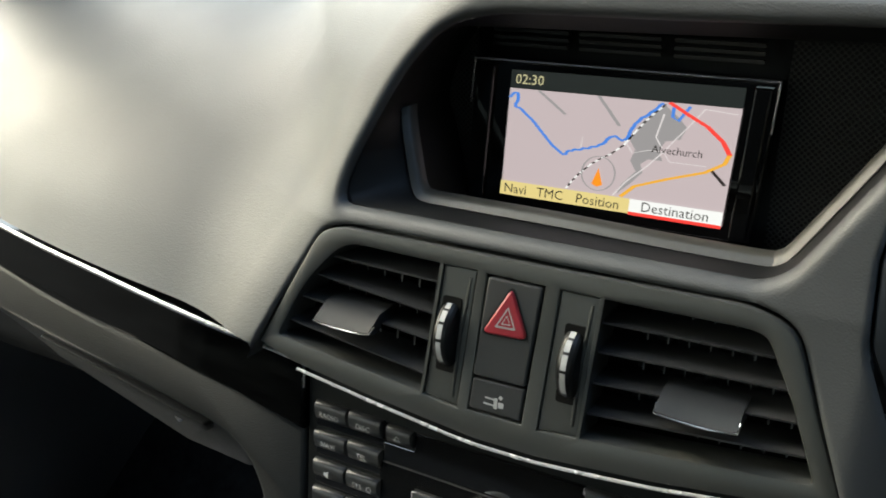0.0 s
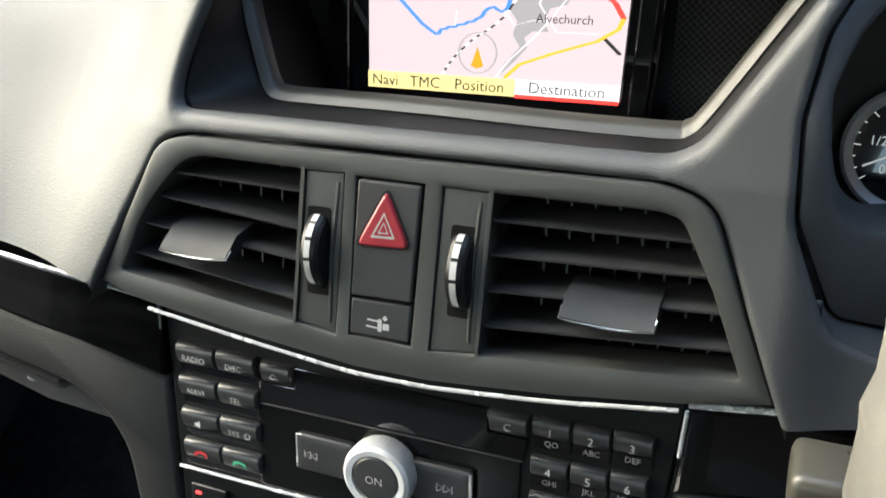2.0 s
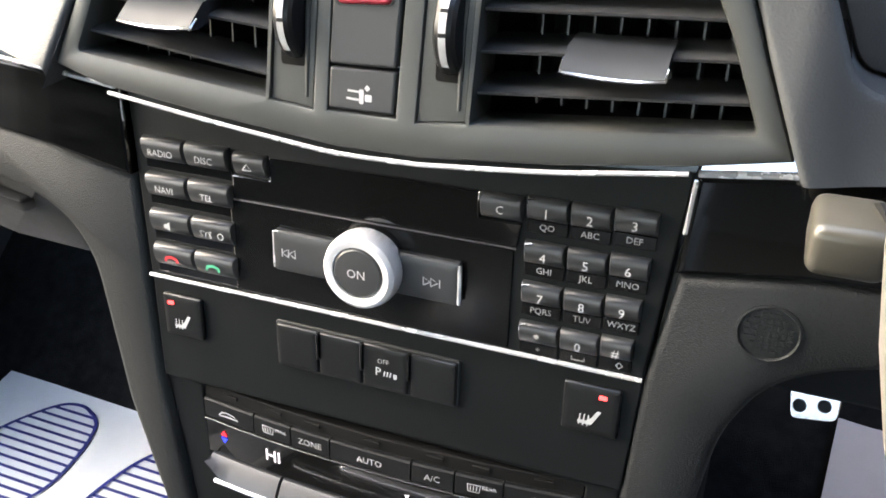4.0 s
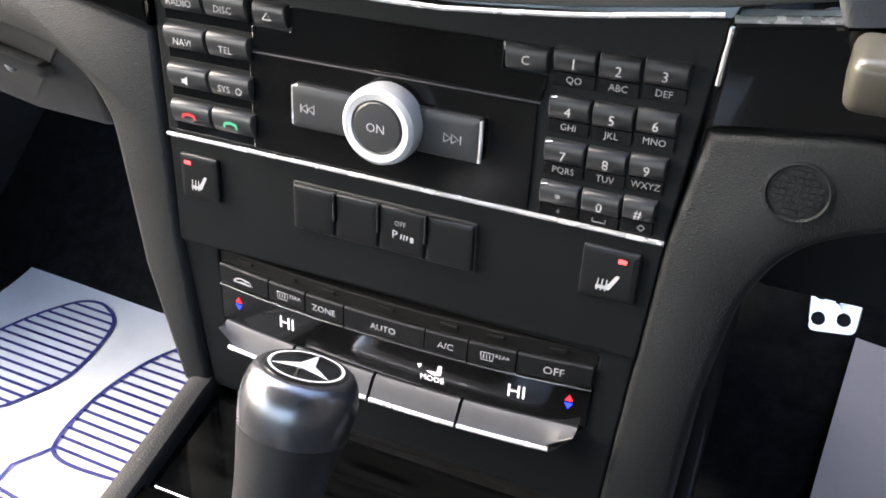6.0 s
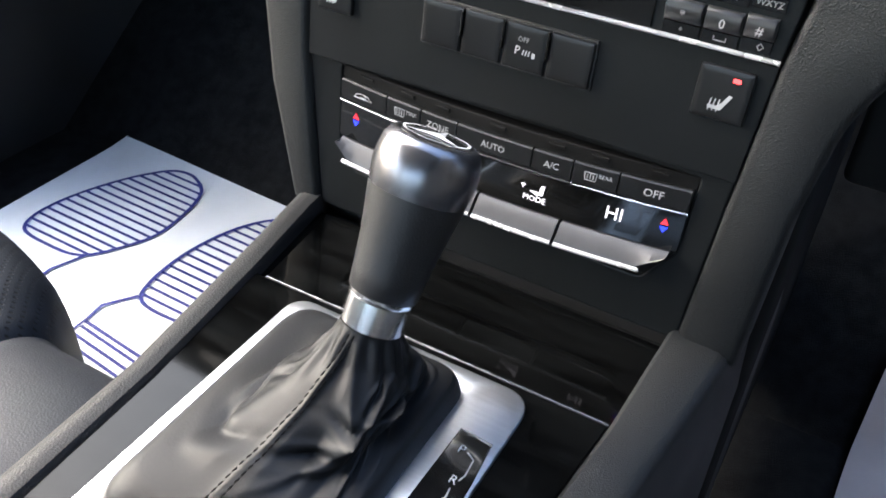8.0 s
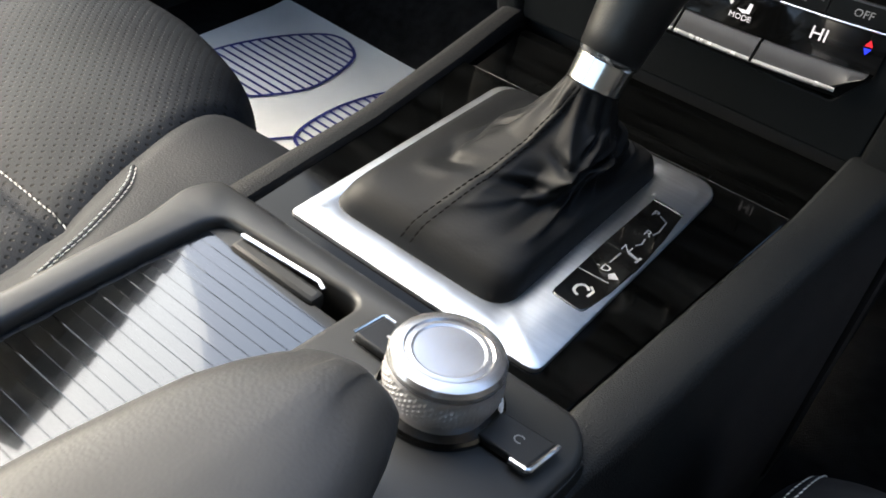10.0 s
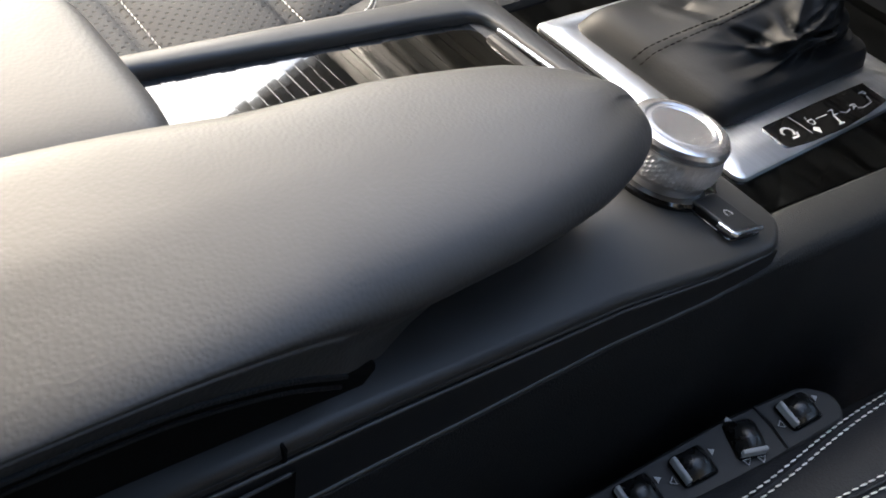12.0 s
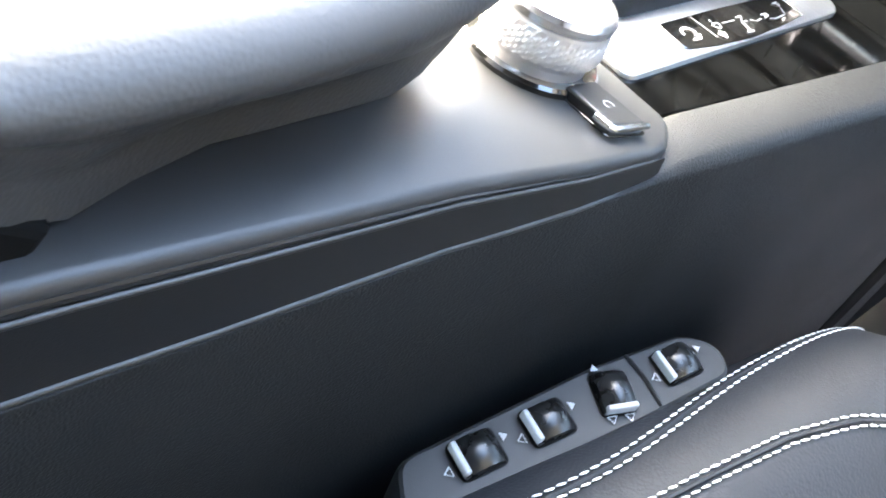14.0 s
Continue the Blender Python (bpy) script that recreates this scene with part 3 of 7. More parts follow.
def edge_gap(px, pz, poly):
    """Distance to a polygon's outline, the nearest point on it, and whether the point lies inside."""
    best, qx, qz = np.full(px.shape, 9.0), px.copy(), pz.copy()
    inside = np.zeros(px.shape, bool)
    for (ax, az), (bx, bz) in zip(poly, poly[1:] + poly[:1]):
        ex, ez = bx - ax, bz - az
        t = np.clip(((px - ax) * ex + (pz - az) * ez) / max(1e-12, ex * ex + ez * ez), 0, 1)
        cx, cz = ax + t * ex, az + t * ez
        d = np.hypot(px - cx, pz - cz)
        near = d < best
        best, qx, qz = np.where(near, d, best), np.where(near, cx, qx), np.where(near, cz, qz)
        cross = (az > pz) != (bz > pz)
        inside ^= cross & (px < ax + (pz - az) * ex / (ez if abs(ez) > 1e-12 else 1e-12))
    return best, qx, qz, inside


def dash_skin():
    """The grained skin round the vents, the display recess and the instruments, its openings rolled in at their rims."""
    xs = np.concatenate([np.arange(-0.19, 0.20, 0.0013), np.linspace(0.203, 0.36, 24)])
    low = np.array([crest(x) if x < -0.145 else 0.5445 for x in xs])
    high = np.interp(xs, [-0.19, -0.05], [0.722, 0.752])
    v = np.linspace(0, 1, 165)
    X = np.repeat(xs[:, None], len(v), 1)
    Z = low[:, None] + (high - low)[:, None] * v[None, :]
    LOW = np.repeat(np.array([crest(x) for x in xs])[:, None], len(v), 1)
    under = [(x, z) for x, z in inset(VENT_OUT, -0.0008)]
    vent_hole = [p for p in under if p[1] > 0.5488]
    vent_hole = sorted([p for p in vent_hole if p[0] < 0], key=lambda p: p[1]) + sorted([p for p in vent_hole if p[0] >= 0], key=lambda p: -p[1])
    vent_hole = [(-0.1470, 0.5400)] + vent_hole + [(0.1515, 0.5400)]
    roll = np.zeros(X.shape)
    gone = np.zeros(X.shape, bool)
    for poly, r in ((vent_hole, 0.0025), (OPEN, 0.006), (POD, 0.0022)):
        d, qx, qz, ins = edge_gap(X, Z, list(poly))
        pad = np.pad(~ins, 1, constant_values=False)
        beside = np.zeros(ins.shape, bool)
        for a in range(3):
            for b in range(3):
                beside |= pad[a:a + ins.shape[0], b:b + ins.shape[1]]
        snap = ins & beside
        X, Z = np.where(snap, qx, X), np.where(snap, qz, Z)
        d = np.where(ins, 0.0, d)
        roll += np.where(d < r, r - np.sqrt(np.maximum(0, r * r - (r - d) ** 2)), 0)
        gone |= ins
    Y = skin_depth(X, Z, LOW) + roll
    bm = bmesh.new()
    made = {}

    def vert(i, j):
        if (i, j) not in made:
            made[i, j] = bm.verts.new((X[i, j], Y[i, j], Z[i, j]))
        return made[i, j]
    for i in range(len(xs) - 1):
        for j in range(len(v) - 1):
            if not (gone[i, j] and gone[i + 1, j] and gone[i, j + 1] and gone[i + 1, j + 1]):
                bm.faces.new((vert(i, j), vert(i + 1, j), vert(i + 1, j + 1), vert(i, j + 1)))
    back = [bm.verts.new((x, 0.62, 0.715)) for x in xs]
    for i in range(len(xs) - 1):
        bm.faces.new((vert(i, len(v) - 1), vert(i + 1, len(v) - 1), back[i + 1], back[i]))
    for poly, r in ((vent_hole, 0.0025), (POD, 0.0022)):
        rim = []
        for x, z in poly:
            y = float(skin_depth(np.array([x]), np.array([z]), np.array([crest(x)]))[0]) + r
            rim.append((bm.verts.new((x, y - 0.0002, z)), bm.verts.new((x, y + 0.025, z))))
        for a, b in zip(rim, rim[1:]):
            bm.faces.new((a[0], b[0], b[1], a[1]))
    # the lower edge turned in over the trim
    edge = [i for i in range(len(xs)) if (i, 0) in made]
    hem = {i: bm.verts.new((X[i, 0], Y[i, 0] + 0.03, Z[i, 0] - 0.001)) for i in edge}
    for a, b in zip(edge, edge[1:]):
        if b == a + 1:
            bm.faces.new((made[a, 0], made[b, 0], hem[b], hem[a]))
    return bm


part("front_face", dash_skin(), DASH, dash, "grained skin round the vents and the hooded display", angle=60)


def left_top(u, v):
    """Passenger's side of the dash top, from the trim seam up and over to the windscreen."""
    x = -0.79 + u * 0.60
    low = crest(x)
    z = low + lerp([(0.0, 0.0), (0.02, 0.004), (0.2, 0.056), (0.36, 0.097), (0.52, 0.130), (0.7, 0.158), (0.85, 0.1715), (1.0, 0.1715)], v)
    y = float(skin_depth(np.array([x]), np.array([z]), np.array([low]))[0])
    if v > 0.85:
        y += (0.62 - y) * (v - 0.85) / 0.15
    return Vector((x, y, z))


bm = sheet(left_top, 60, 80)
part("dash_top", bm, DASH, dash, "broad grained dash top on the passenger's side", angle=80)

# ash trim, its chrome line and the knee pads below
TRIM_TOP = [(-0.62, 0.564), (-0.55, 0.563), (-0.48, 0.561), (-0.397, 0.5592), (-0.345, 0.5565), (-0.286, 0.5530), (-0.246, 0.5495), (-0.1945, 0.5446), (-0.16, 0.5418), (-0.1192, 0.5380)]
TRIM_LOW = [(-0.1195, 0.5), (-0.17, 0.5088), (-0.207, 0.5132), (-0.252, 0.5195), (-0.3165, 0.5222), (-0.36, 0.5250), (-0.415, 0.5292), (-0.48, 0.532), (-0.56, 0.534), (-0.62, 0.534)]
trim_l = part("veneer_trim", block(left_face, TRIM_TOP + TRIM_LOW, -0.02, 0.0038, 0.0016), WOOD, dash, "glossy black ash trim")
part("chrome_line", tube(smooth_path([left_face(x, z + 0.0020, 0.0060) for x, z in TRIM_TOP[:-1]] + [left_face(-0.1197, 0.5396, 0.0060)]), 0.0012, 8), BRIGHT, trim_l, "thin chrome line")
part("chrome_line", tube([left_face(-0.1190, 0.5384, 0.0038), left_face(-0.1190, 0.531, 0.0040), left_face(-0.1190, 0.5245, 0.0038)], 0.0006, 6), CHROME, trim_l)
TRIMR = [(0.1182, 0.5355), (0.1736, 0.5425), (0.24, 0.5445), (0.36, 0.5445), (0.36, 0.508), (0.24, 0.508), (0.1587, 0.5048), (0.1155, 0.4985)]
trim_r = part("veneer_trim", block(radio_face, TRIMR, -0.02, 0.002, 0.002), GLOSS, dash, "glossy black trim")
part("chrome_line", tube([radio_face(x, z + 0.0012, 0.0025) for x, z in TRIMR[:4]], 0.0013, 8), BRIGHT, trim_r, "thin chrome line")
part("chrome_line", tube([radio_face(0.1178, 0.534, 0.002), radio_face(0.1166, 0.5145, 0.002)], 0.0009, 6), BRIGHT, trim_r)
LPAD = rounded([(-0.1195, 0.4994), (-0.17, 0.5082), (-0.207, 0.5126), (-0.252, 0.5189), (-0.3165, 0.5216), (-0.36, 0.5244), (-0.415, 0.5286), (-0.62, 0.5334), (-0.62, 0.492), (-0.45, 0.492), (-0.35, 0.491), (-0.27, 0.490), (-0.2113, 0.4856), (-0.1775, 0.4795),
                (-0.160, 0.468), (-0.151, 0.452), (-0.149, 0.440), (-0.1412, 0.3766), (-0.1245, 0.310), (-0.1065, 0.310), (-0.1172, 0.40), (-0.1185, 0.45)],
               [0, 0, 0, 0, 0, 0, 0, 0, 0, 0, 0, 0, 0.02, 0.012, 0.01, 0.008, 0, 0, 0, 0, 0, 0], 4)
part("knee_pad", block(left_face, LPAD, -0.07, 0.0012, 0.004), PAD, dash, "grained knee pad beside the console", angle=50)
RPAD = rounded([(0.1165, 0.4978), (0.16, 0.5042), (0.36, 0.507), (0.36, 0.482), (0.20, 0.478), (0.1757, 0.4727), (0.158, 0.4635), (0.1492, 0.4547), (0.1397, 0.4355), (0.1335, 0.3888), (0.131, 0.31), (0.1012, 0.31), (0.1092, 0.4521)],
               [0, 0, 0, 0, 0.02, 0.01, 0.01, 0.01, 0.01, 0, 0, 0, 0], 4)
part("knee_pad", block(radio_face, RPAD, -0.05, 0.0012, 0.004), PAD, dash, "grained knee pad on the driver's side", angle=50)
spk = part("round_grille", turned([(0.0112, -0.001), (0.0112, 0.001), (0.0104, 0.0012), (0.0098, 0.0002), (0.0, 0.0008)], radio_face(0.1495, 0.4825, 0.001), (0, -1, 0.115), 40), PAD, dash, "small round perforated grille")
for i in range(7):
    for j in range(7):
        a, b = (i - 3) * 0.0024, (j - 3) * 0.0024
        if a * a + b * b < 0.0084 ** 2:
            part("grille_bar", block(radio_face, rect(0.1495 + a - 0.0009, 0.1495 + a + 0.0009, 0.4825 + b - 0.0009, 0.4825 + b + 0.0009), 0.001, 0.0019), PAD, spk)
# column cover under the driver's trim, set back
part("column_cover", softbox((0.17, 0.03, 0.476), (0.5, 0.10, 0.506), 0.01), SATIN, dash, "dark plastic under the steering column", angle=50)
part("knee_cover", softbox((0.142, 0.236, 0.283), (0.55, 0.252, 0.47), 0.006), DULL, dash, "dark cover above the pedals", angle=50)
# Footwell side painted near-black to stand for the shade behind the knee pad.
part("footwell_cover", softbox((0.105, 0.02, 0.02), (0.136, 0.42, 0.44), 0.012), VOID, dash, "side of the driver's footwell, coloured near-black for its shade", angle=50)

# ---- glovebox ----
glove = thing("glovebox", (-0.4, 0.1, 0.42), "closed dark glovebox lid with a slim handle", "glovebox")


def glove_face(x, z, h=0.0):
    p = left_face(x, z, h)
    p.y += 0.022 + 0.75 * max(0, 0.48 - z)
    return p


LID = rounded([(-0.185, 0.488), (-0.30, 0.494), (-0.62, 0.496), (-0.62, 0.385), (-0.30, 0.390), (-0.232, 0.394)], [0.004, 0, 0, 0, 0, 0.006], 5)
part("side_cover", block(glove_face, [(-0.140, 0.488), (-0.183, 0.488), (-0.2305, 0.393), (-0.20, 0.393), (-0.150, 0.40)], -0.02, 0.002, 0.002), DULL, glove, "dark plastic beside the lid", angle=50)
part("lid", block(glove_face, LID, -0.02, 0.004, 0.004), DULL, glove, "dark plastic lid", angle=50)
part("handle", block(glove_face, rounded([(-0.235, 0.447), (-0.41, 0.468), (-0.41, 0.452), (-0.245, 0.433)], 0.004, 4), 0.0, 0.009, 0.003), DULL, glove, "slim pull handle", angle=50)
part("lock", turned([(0.004, 0), (0.004, 0.0015), (0.0, 0.0018)], glove_face(-0.272, 0.437, 0.004), (0, -1, 0.1), 16), CHROME, glove, "small chrome lock")
part("underside", softbox((-0.62, 0.13, 0.375), (-0.15, 0.5, 0.42), 0.02), VOID, glove, "underside coloured near-black for its shade", angle=50)

# ---- instrument cluster ----
clus = thing("instrument_cluster", (0.2, 0.12, 0.6), "instrument cluster with a chrome-ringed fuel gauge", "instruments")


def pod_face(x, z, h=0.0):
    p = dash_face(x, z, 0)
    p.y -= h
    return p


bm = plate(pod_face, inset(POD, 0.0008), [rounded([(0.1528, 0.626), (0.1502, 0.649), (0.157, 0.669), (0.178, 0.684), (0.33, 0.69), (0.33, 0.600), (0.178, 0.6005), (0.1650, 0.6030), (0.1562, 0.612)], [0, 0.004, 0.01, 0.01, 0, 0, 0.01, 0.008, 0.006], 3)], -0.03, -0.004, 0.003)
part("surround", bm, DASH, clus, "smooth dark surround", angle=50)
bm = bmesh.new()
REC = rounded([(0.1516, 0.626), (0.1490, 0.650), (0.156, 0.670), (0.177, 0.686), (0.335, 0.693), (0.335, 0.598), (0.178, 0.5985), (0.1640, 0.6012), (0.1550, 0.611)], 0.003, 3)
stack(bm, pod_face, [(REC, -0.012), (inset(REC, -0.008), -0.06), (inset(REC, -0.045), -0.13)], False, True)
part("inner_lining", bm, DASH, clus, "dull inner lining", angle=40)
GC, GA = Vector((0.187, 0.138, 0.5995)), Vector((0.02, -1, 0.25)).normalized()
ring = part("bezel_ring", turned([(0.0275, -0.004), (0.0285, 0.0), (0.0282, 0.002), (0.0268, 0.003), (0.0236, 0.0012), (0.0230, 0.0)], GC, GA, 48), RINGPAINT, clus, "pale silver bezel ring")
part("dial_face", turned([(0.0252, -0.001), (0.0252, 0.0), (0.0, 0.0002)], GC, GA, 48), GLOSS, clus, "black dial face")
GU = Vector((1, 0, 0)); GU = (GU - GA * GU.dot(GA)).normalized(); GV = GA.cross(GU) * (1 if GA.cross(GU).z > 0 else -1)


def dial_face(a, b, h=0.0):
    return GC + GU * a + GV * b + GA * h


for k in range(13):
    t = radians(215 - k * 13)
    long = 0.0035 if k % 3 == 0 else 0.0018
    bm = ribbon(dial_face, [(0.0238 * math.cos(t), 0.0238 * math.sin(t)), ((0.0238 - long) * math.cos(t), (0.0238 - long) * math.sin(t))], 0.0006, 0.0005)
    part("tick", bm, DIALWHITE, clus)
letters(dial_face, "1/2", -0.0135, 0.0035, 0.0058, 0.0006, clus, DIALWHITE, "numeral")
letters(dial_face, "1", -0.007, 0.0135, 0.0058, 0.0006, clus, DIALWHITE, "numeral")
letters(dial_face, "0", -0.0105, -0.0085, 0.0058, 0.0006, clus, DIALWHITE, "numeral")
part("needle", ribbon(dial_face, [(0.004, 0.004), (-0.0185, -0.0075)], 0.0009, 0.0016), DIALWHITE, clus, "white needle")
part("fuel_symbol", flat(dial_face, rect(-0.0045, 0.0, -0.012, -0.0065, 0.0006), 0.0006), DIALWHITE, clus, "white pump symbol")

# ---- navigation display ----
nav = thing("navigation_display", (0.01, 0.095, 0.615), "navigation screen lit with a road map, in a gloss black frame", "display")


def glass_face(s, t, h=0.0):
    """Across and down the lit map, 0 to 1."""
    a, b, c, d = Vector((-0.0438, 0, 0.6797)), Vector((0.0734, 0, 0.6803)), Vector((-0.0476, 0, 0.6228)), Vector((0.0698, 0, 0.6231))
    p = (a * (1 - s) + b * s) * (1 - t) + (c * (1 - s) + d * s) * t
    p.y = 0.0945 - h
    return p


def bez_face(x, z, h=0.0):
    return Vector((x, 0.0958 - h, z))


frame_poly = rounded([(-0.0709, 0.6152), (0.0835, 0.6158), (0.0881, 0.6931), (-0.0644, 0.6931)], 0.0015, 3)
part("bezel", block(bez_face, frame_poly, -0.012, 0.0, 0.001), GLOSS, nav, "gloss black bezel")
part("chrome_line", tube([bez_face(-0.0648, 0.6938, 0.001), bez_face(0.0884, 0.6938, 0.001)], 0.0009, 6), CHROME, nav, "thin chrome line")
part("chrome_line", tube([bez_face(-0.0712, 0.6148, 0.001), bez_face(0.0838, 0.6148, 0.001)], 0.0010, 6), CHROME, nav, "thin chrome line")
part("chrome_line", tube([bez_face(-0.0648, 0.6935, 0.001), bez_face(-0.0668, 0.6700, 0.001)], 0.0006, 6), CHROME, nav)
part("chrome_line", tube([bez_face(0.0884, 0.6935, 0.001), bez_face(0.0871, 0.6700, 0.001)], 0.0006, 6), CHROME, nav)
part("side_bar", block(bez_face, [(-0.0672, 0.6185), (-0.0585, 0.6185), (-0.0525, 0.6905), (-0.0612, 0.6905)], 0.0, 0.003, 0.001), GLOSS, nav)
part("side_bar", block(bez_face, [(0.0735, 0.6185), (0.0815, 0.6185), (0.0857, 0.6905), (0.0778, 0.6905)], 0.0, 0.003, 0.001), GLOSS, nav)
part("status_bar", flat(glass_face, [(0, 0), (1, 0), (1, -0.165), (0, -0.165)], 0.0002), SCR["bar"], nav, "dark status bar")
land = part("map_picture", flat(glass_face, [(0, 0), (1, 0), (1, 1), (0, 1)], 0.0002), SCR["land"], nav, "pale pink map")
CITY = [(0.57, 0.35), (0.62, 0.17), (0.70, 0.03), (0.76, 0.12), (0.80, 0.2), (0.78, 0.3), (0.72, 0.33), (0.70, 0.42), (0.72, 0.5), (0.66, 0.5), (0.63, 0.55), (0.645, 0.62), (0.60, 0.73), (0.545, 0.84), (0.56, 0.75), (0.615, 0.62), (0.585, 0.53), (0.6, 0.43)]
part("built_area", flat(glass_face, CITY, 0.0004), SCR["city"], land)
RIVER = [(0, 0.085), (0.035, 0.035), (0.045, 0.1), (0.035, 0.16), (0.09, 0.22), (0.265, 0.535), (0.31, 0.51), (0.36, 0.485), (0.41, 0.455), (0.455, 0.415), (0.495, 0.335), (0.55, 0.36), (0.575, 0.25), (0.6, 0.175), (0.645, 0.1), (0.69, 0.01)]
part("river_line", ribbon(glass_face, [(p.x, p.y + 0.006 * math.sin(q * 2.1)) for q, p in enumerate(smooth_path([(*p, 0) for p in RIVER], 4))], 0.016, 0.0006), SCR["river"], land)
part("river_line", ribbon(glass_face, [(0.735, 0.03), (0.735, 0.12), (0.76, 0.15), (0.80, 0.02)], 0.014, 0.0006), SCR["river"], land)
for pts, w in (([(0.70, 0.1), (0.68, 0.3), (0.72, 0.42), (0.66, 0.56), (0.58, 0.72), (0.53, 0.86)], 0.008), ([(0.86, 0.03), (0.80, 0.2), (0.74, 0.36), (0.72, 0.42), (0.75, 0.5), (0.9, 0.5)], 0.006),
               ([(0.86, 0.03), (0.99, 0.05)], 0.007), ([(0.55, 0.36), (0.59, 0.46), (0.66, 0.42), (0.72, 0.42)], 0.006), ([(0.36, 0.48), (0.365, 0.37)], 0.004)):
    part("minor_road", ribbon(glass_face, pts, w * 0.8, 0.0007), SCR["lane"], land)
RAIL = [(0.315, 0.86), (0.34, 0.78), (0.37, 0.7), (0.42, 0.6), (0.46, 0.54), (0.5, 0.49), (0.55, 0.40), (0.6, 0.25), (0.63, 0.17), (0.66, 0.1), (0.70, 0.02)]
for i in range(len(RAIL) * 3 - 3):
    k, f = divmod(i, 3)
    a, b = Vector(RAIL[k]), Vector(RAIL[k + 1])
    part("railway_dash", ribbon(glass_face, [a.lerp(b, f / 3), a.lerp(b, (f + 1) / 3)], 0.009, 0.0008), SCR["ink" if i % 2 else "white"], land)
part("main_road", ribbon(glass_face, [(0.715, 0.0), (0.80, 0.09), (0.88, 0.17), (0.95, 0.28), (0.985, 0.385)], 0.021, 0.0009), SCR["red"], land)
part("main_road", ribbon(glass_face, [(0.985, 0.38), (0.97, 0.46), (0.9, 0.55), (0.75, 0.65), (0.62, 0.75), (0.565, 0.86)], 0.018, 0.0009), SCR["orange"], land)
part("position_ring", ribbon(glass_face, [(0.455 + 0.075 * math.cos(t), 0.68 + 0.155 * math.sin(t)) for t in (2 * math.pi * k / 28 for k in range(29))], 0.007, 0.0011), SCR["city"], land)
part("position_arrow", flat(glass_face, [(0.43, 0.78), (0.455, 0.63), (0.48, 0.78), (0.455, 0.8)], 0.0012), SCR["arrow"], land)
part("road_name_bar", ribbon(glass_face, [(0.14, 0.0), (0.275, 0.19)], 0.016, 0.0008), SCR["city"], land)
part("road_name_bar", ribbon(glass_face, [(0.415, 0.0), (0.52, 0.24)], 0.016, 0.0008), SCR["city"], land)
part("road_name_bar", ribbon(glass_face, [(0.92, 0.52), (0.985, 0.64)], 0.016, 0.0008), SCR["ink"], land)
part("menu_bar", flat(glass_face, [(0, 0.865), (0.61, 0.865), (0.61, 1.0), (0, 1.0)], 0.0013), SCR["yellow"], nav, "yellow menu bar")
part("menu_field", flat(glass_face, [(0.61, 0.865), (1, 0.865), (1, 0.985), (0.61, 0.985)], 0.0013), SCR["white"], nav, "white selected field")
part("menu_underline", flat(glass_face, [(0.61, 0.98), (1, 0.98), (1, 1.01), (0.61, 1.01)], 0.0014), SCR["red"], nav)


def glass_text(text, s, t, size, material, h=0.0015):
    """Lettering on the screen, sized in metres."""
    letters(lambda a, b, hh=0: glass_face(s + (a - s) / 0.1172, t - (b - t) / 0.057, hh), text, s, t, size, h, nav, material, "screen_text")


for w, s in (("Navi", 0.075), ("TMC", 0.245), ("Position", 0.468)):
    glass_text(w, s, 0.937, 0.0072, SCR["ink"])
glass_text("Destination", 0.805, 0.925, 0.0072, SCR["ink"])
glass_text("02:30", 0.095, -0.085, 0.0072, SCR["clock"])
glass_text("Alvechurch", 0.775, 0.405, 0.0054, SCR["ink"], 0.001)

# ---- vent panel with two air vents and the hazard switch ----
vents = thing("centre_fascia", (0, 0.01, 0.57), "charcoal plastic panel that frames the centre air vents", "fascia")
VL = rounded([(-0.1290, 0.5562), (-0.0410, 0.5480), (-0.0360, 0.6105), (-0.0905, 0.6110), (-0.1135, 0.5880)], [0.002, 0.001, 0.001, 0.01, 0.02], 4)
VR = rounded([(0.0405, 0.5478), (0.1345, 0.5562), (0.1225, 0.5850), (0.1100, 0.6085), (0.1025, 0.6102), (0.0430, 0.6096)], [0.001, 0.002, 0.0, 0.008, 0.008, 0.001], 4)
HZ = [(-0.0148, 0.5462), (0.0122, 0.5464), (0.0163, 0.6100), (-0.0116, 0.6100)]
PL = [(-0.0392, 0.5474), (-0.0212, 0.5456), (-0.0173, 0.6108), (-0.0345, 0.6103)]
PR = [(0.0203, 0.5457), (0.0388, 0.5477), (0.0414, 0.6099), (0.0240, 0.6099)]
part("frame_panel", plate(vent_face, VENT_OUT, [VL, VR, HZ, PL, PR], -0.02, 0.0025, 0.0016), PANEL, vents, "charcoal frame", angle=40)
CHR = [(-0.1150, 0.5414), (-0.0920, 0.5388), (-0.0667, 0.5360), (-0.039, 0.5333), (-0.0114, 0.5311), (0.0215, 0.5314), (0.0465, 0.5335), (0.0715, 0.5359), (0.0940, 0.5390), (0.116, 0.5420)]
part("chrome_line", tube(smooth_path([vent_face(x, z - 0.0006, 0.0025) for x, z in CHR[:6]], 4), 0.0009, 8), BRIGHT, vents, "thin curved chrome line")
part("chrome_line", tube(smooth_path([vent_face(x, z - 0.0006, 0.0025) for x, z in CHR[5:]], 4), 0.0009, 8), BRIGHT, vents, "thin curved chrome line")


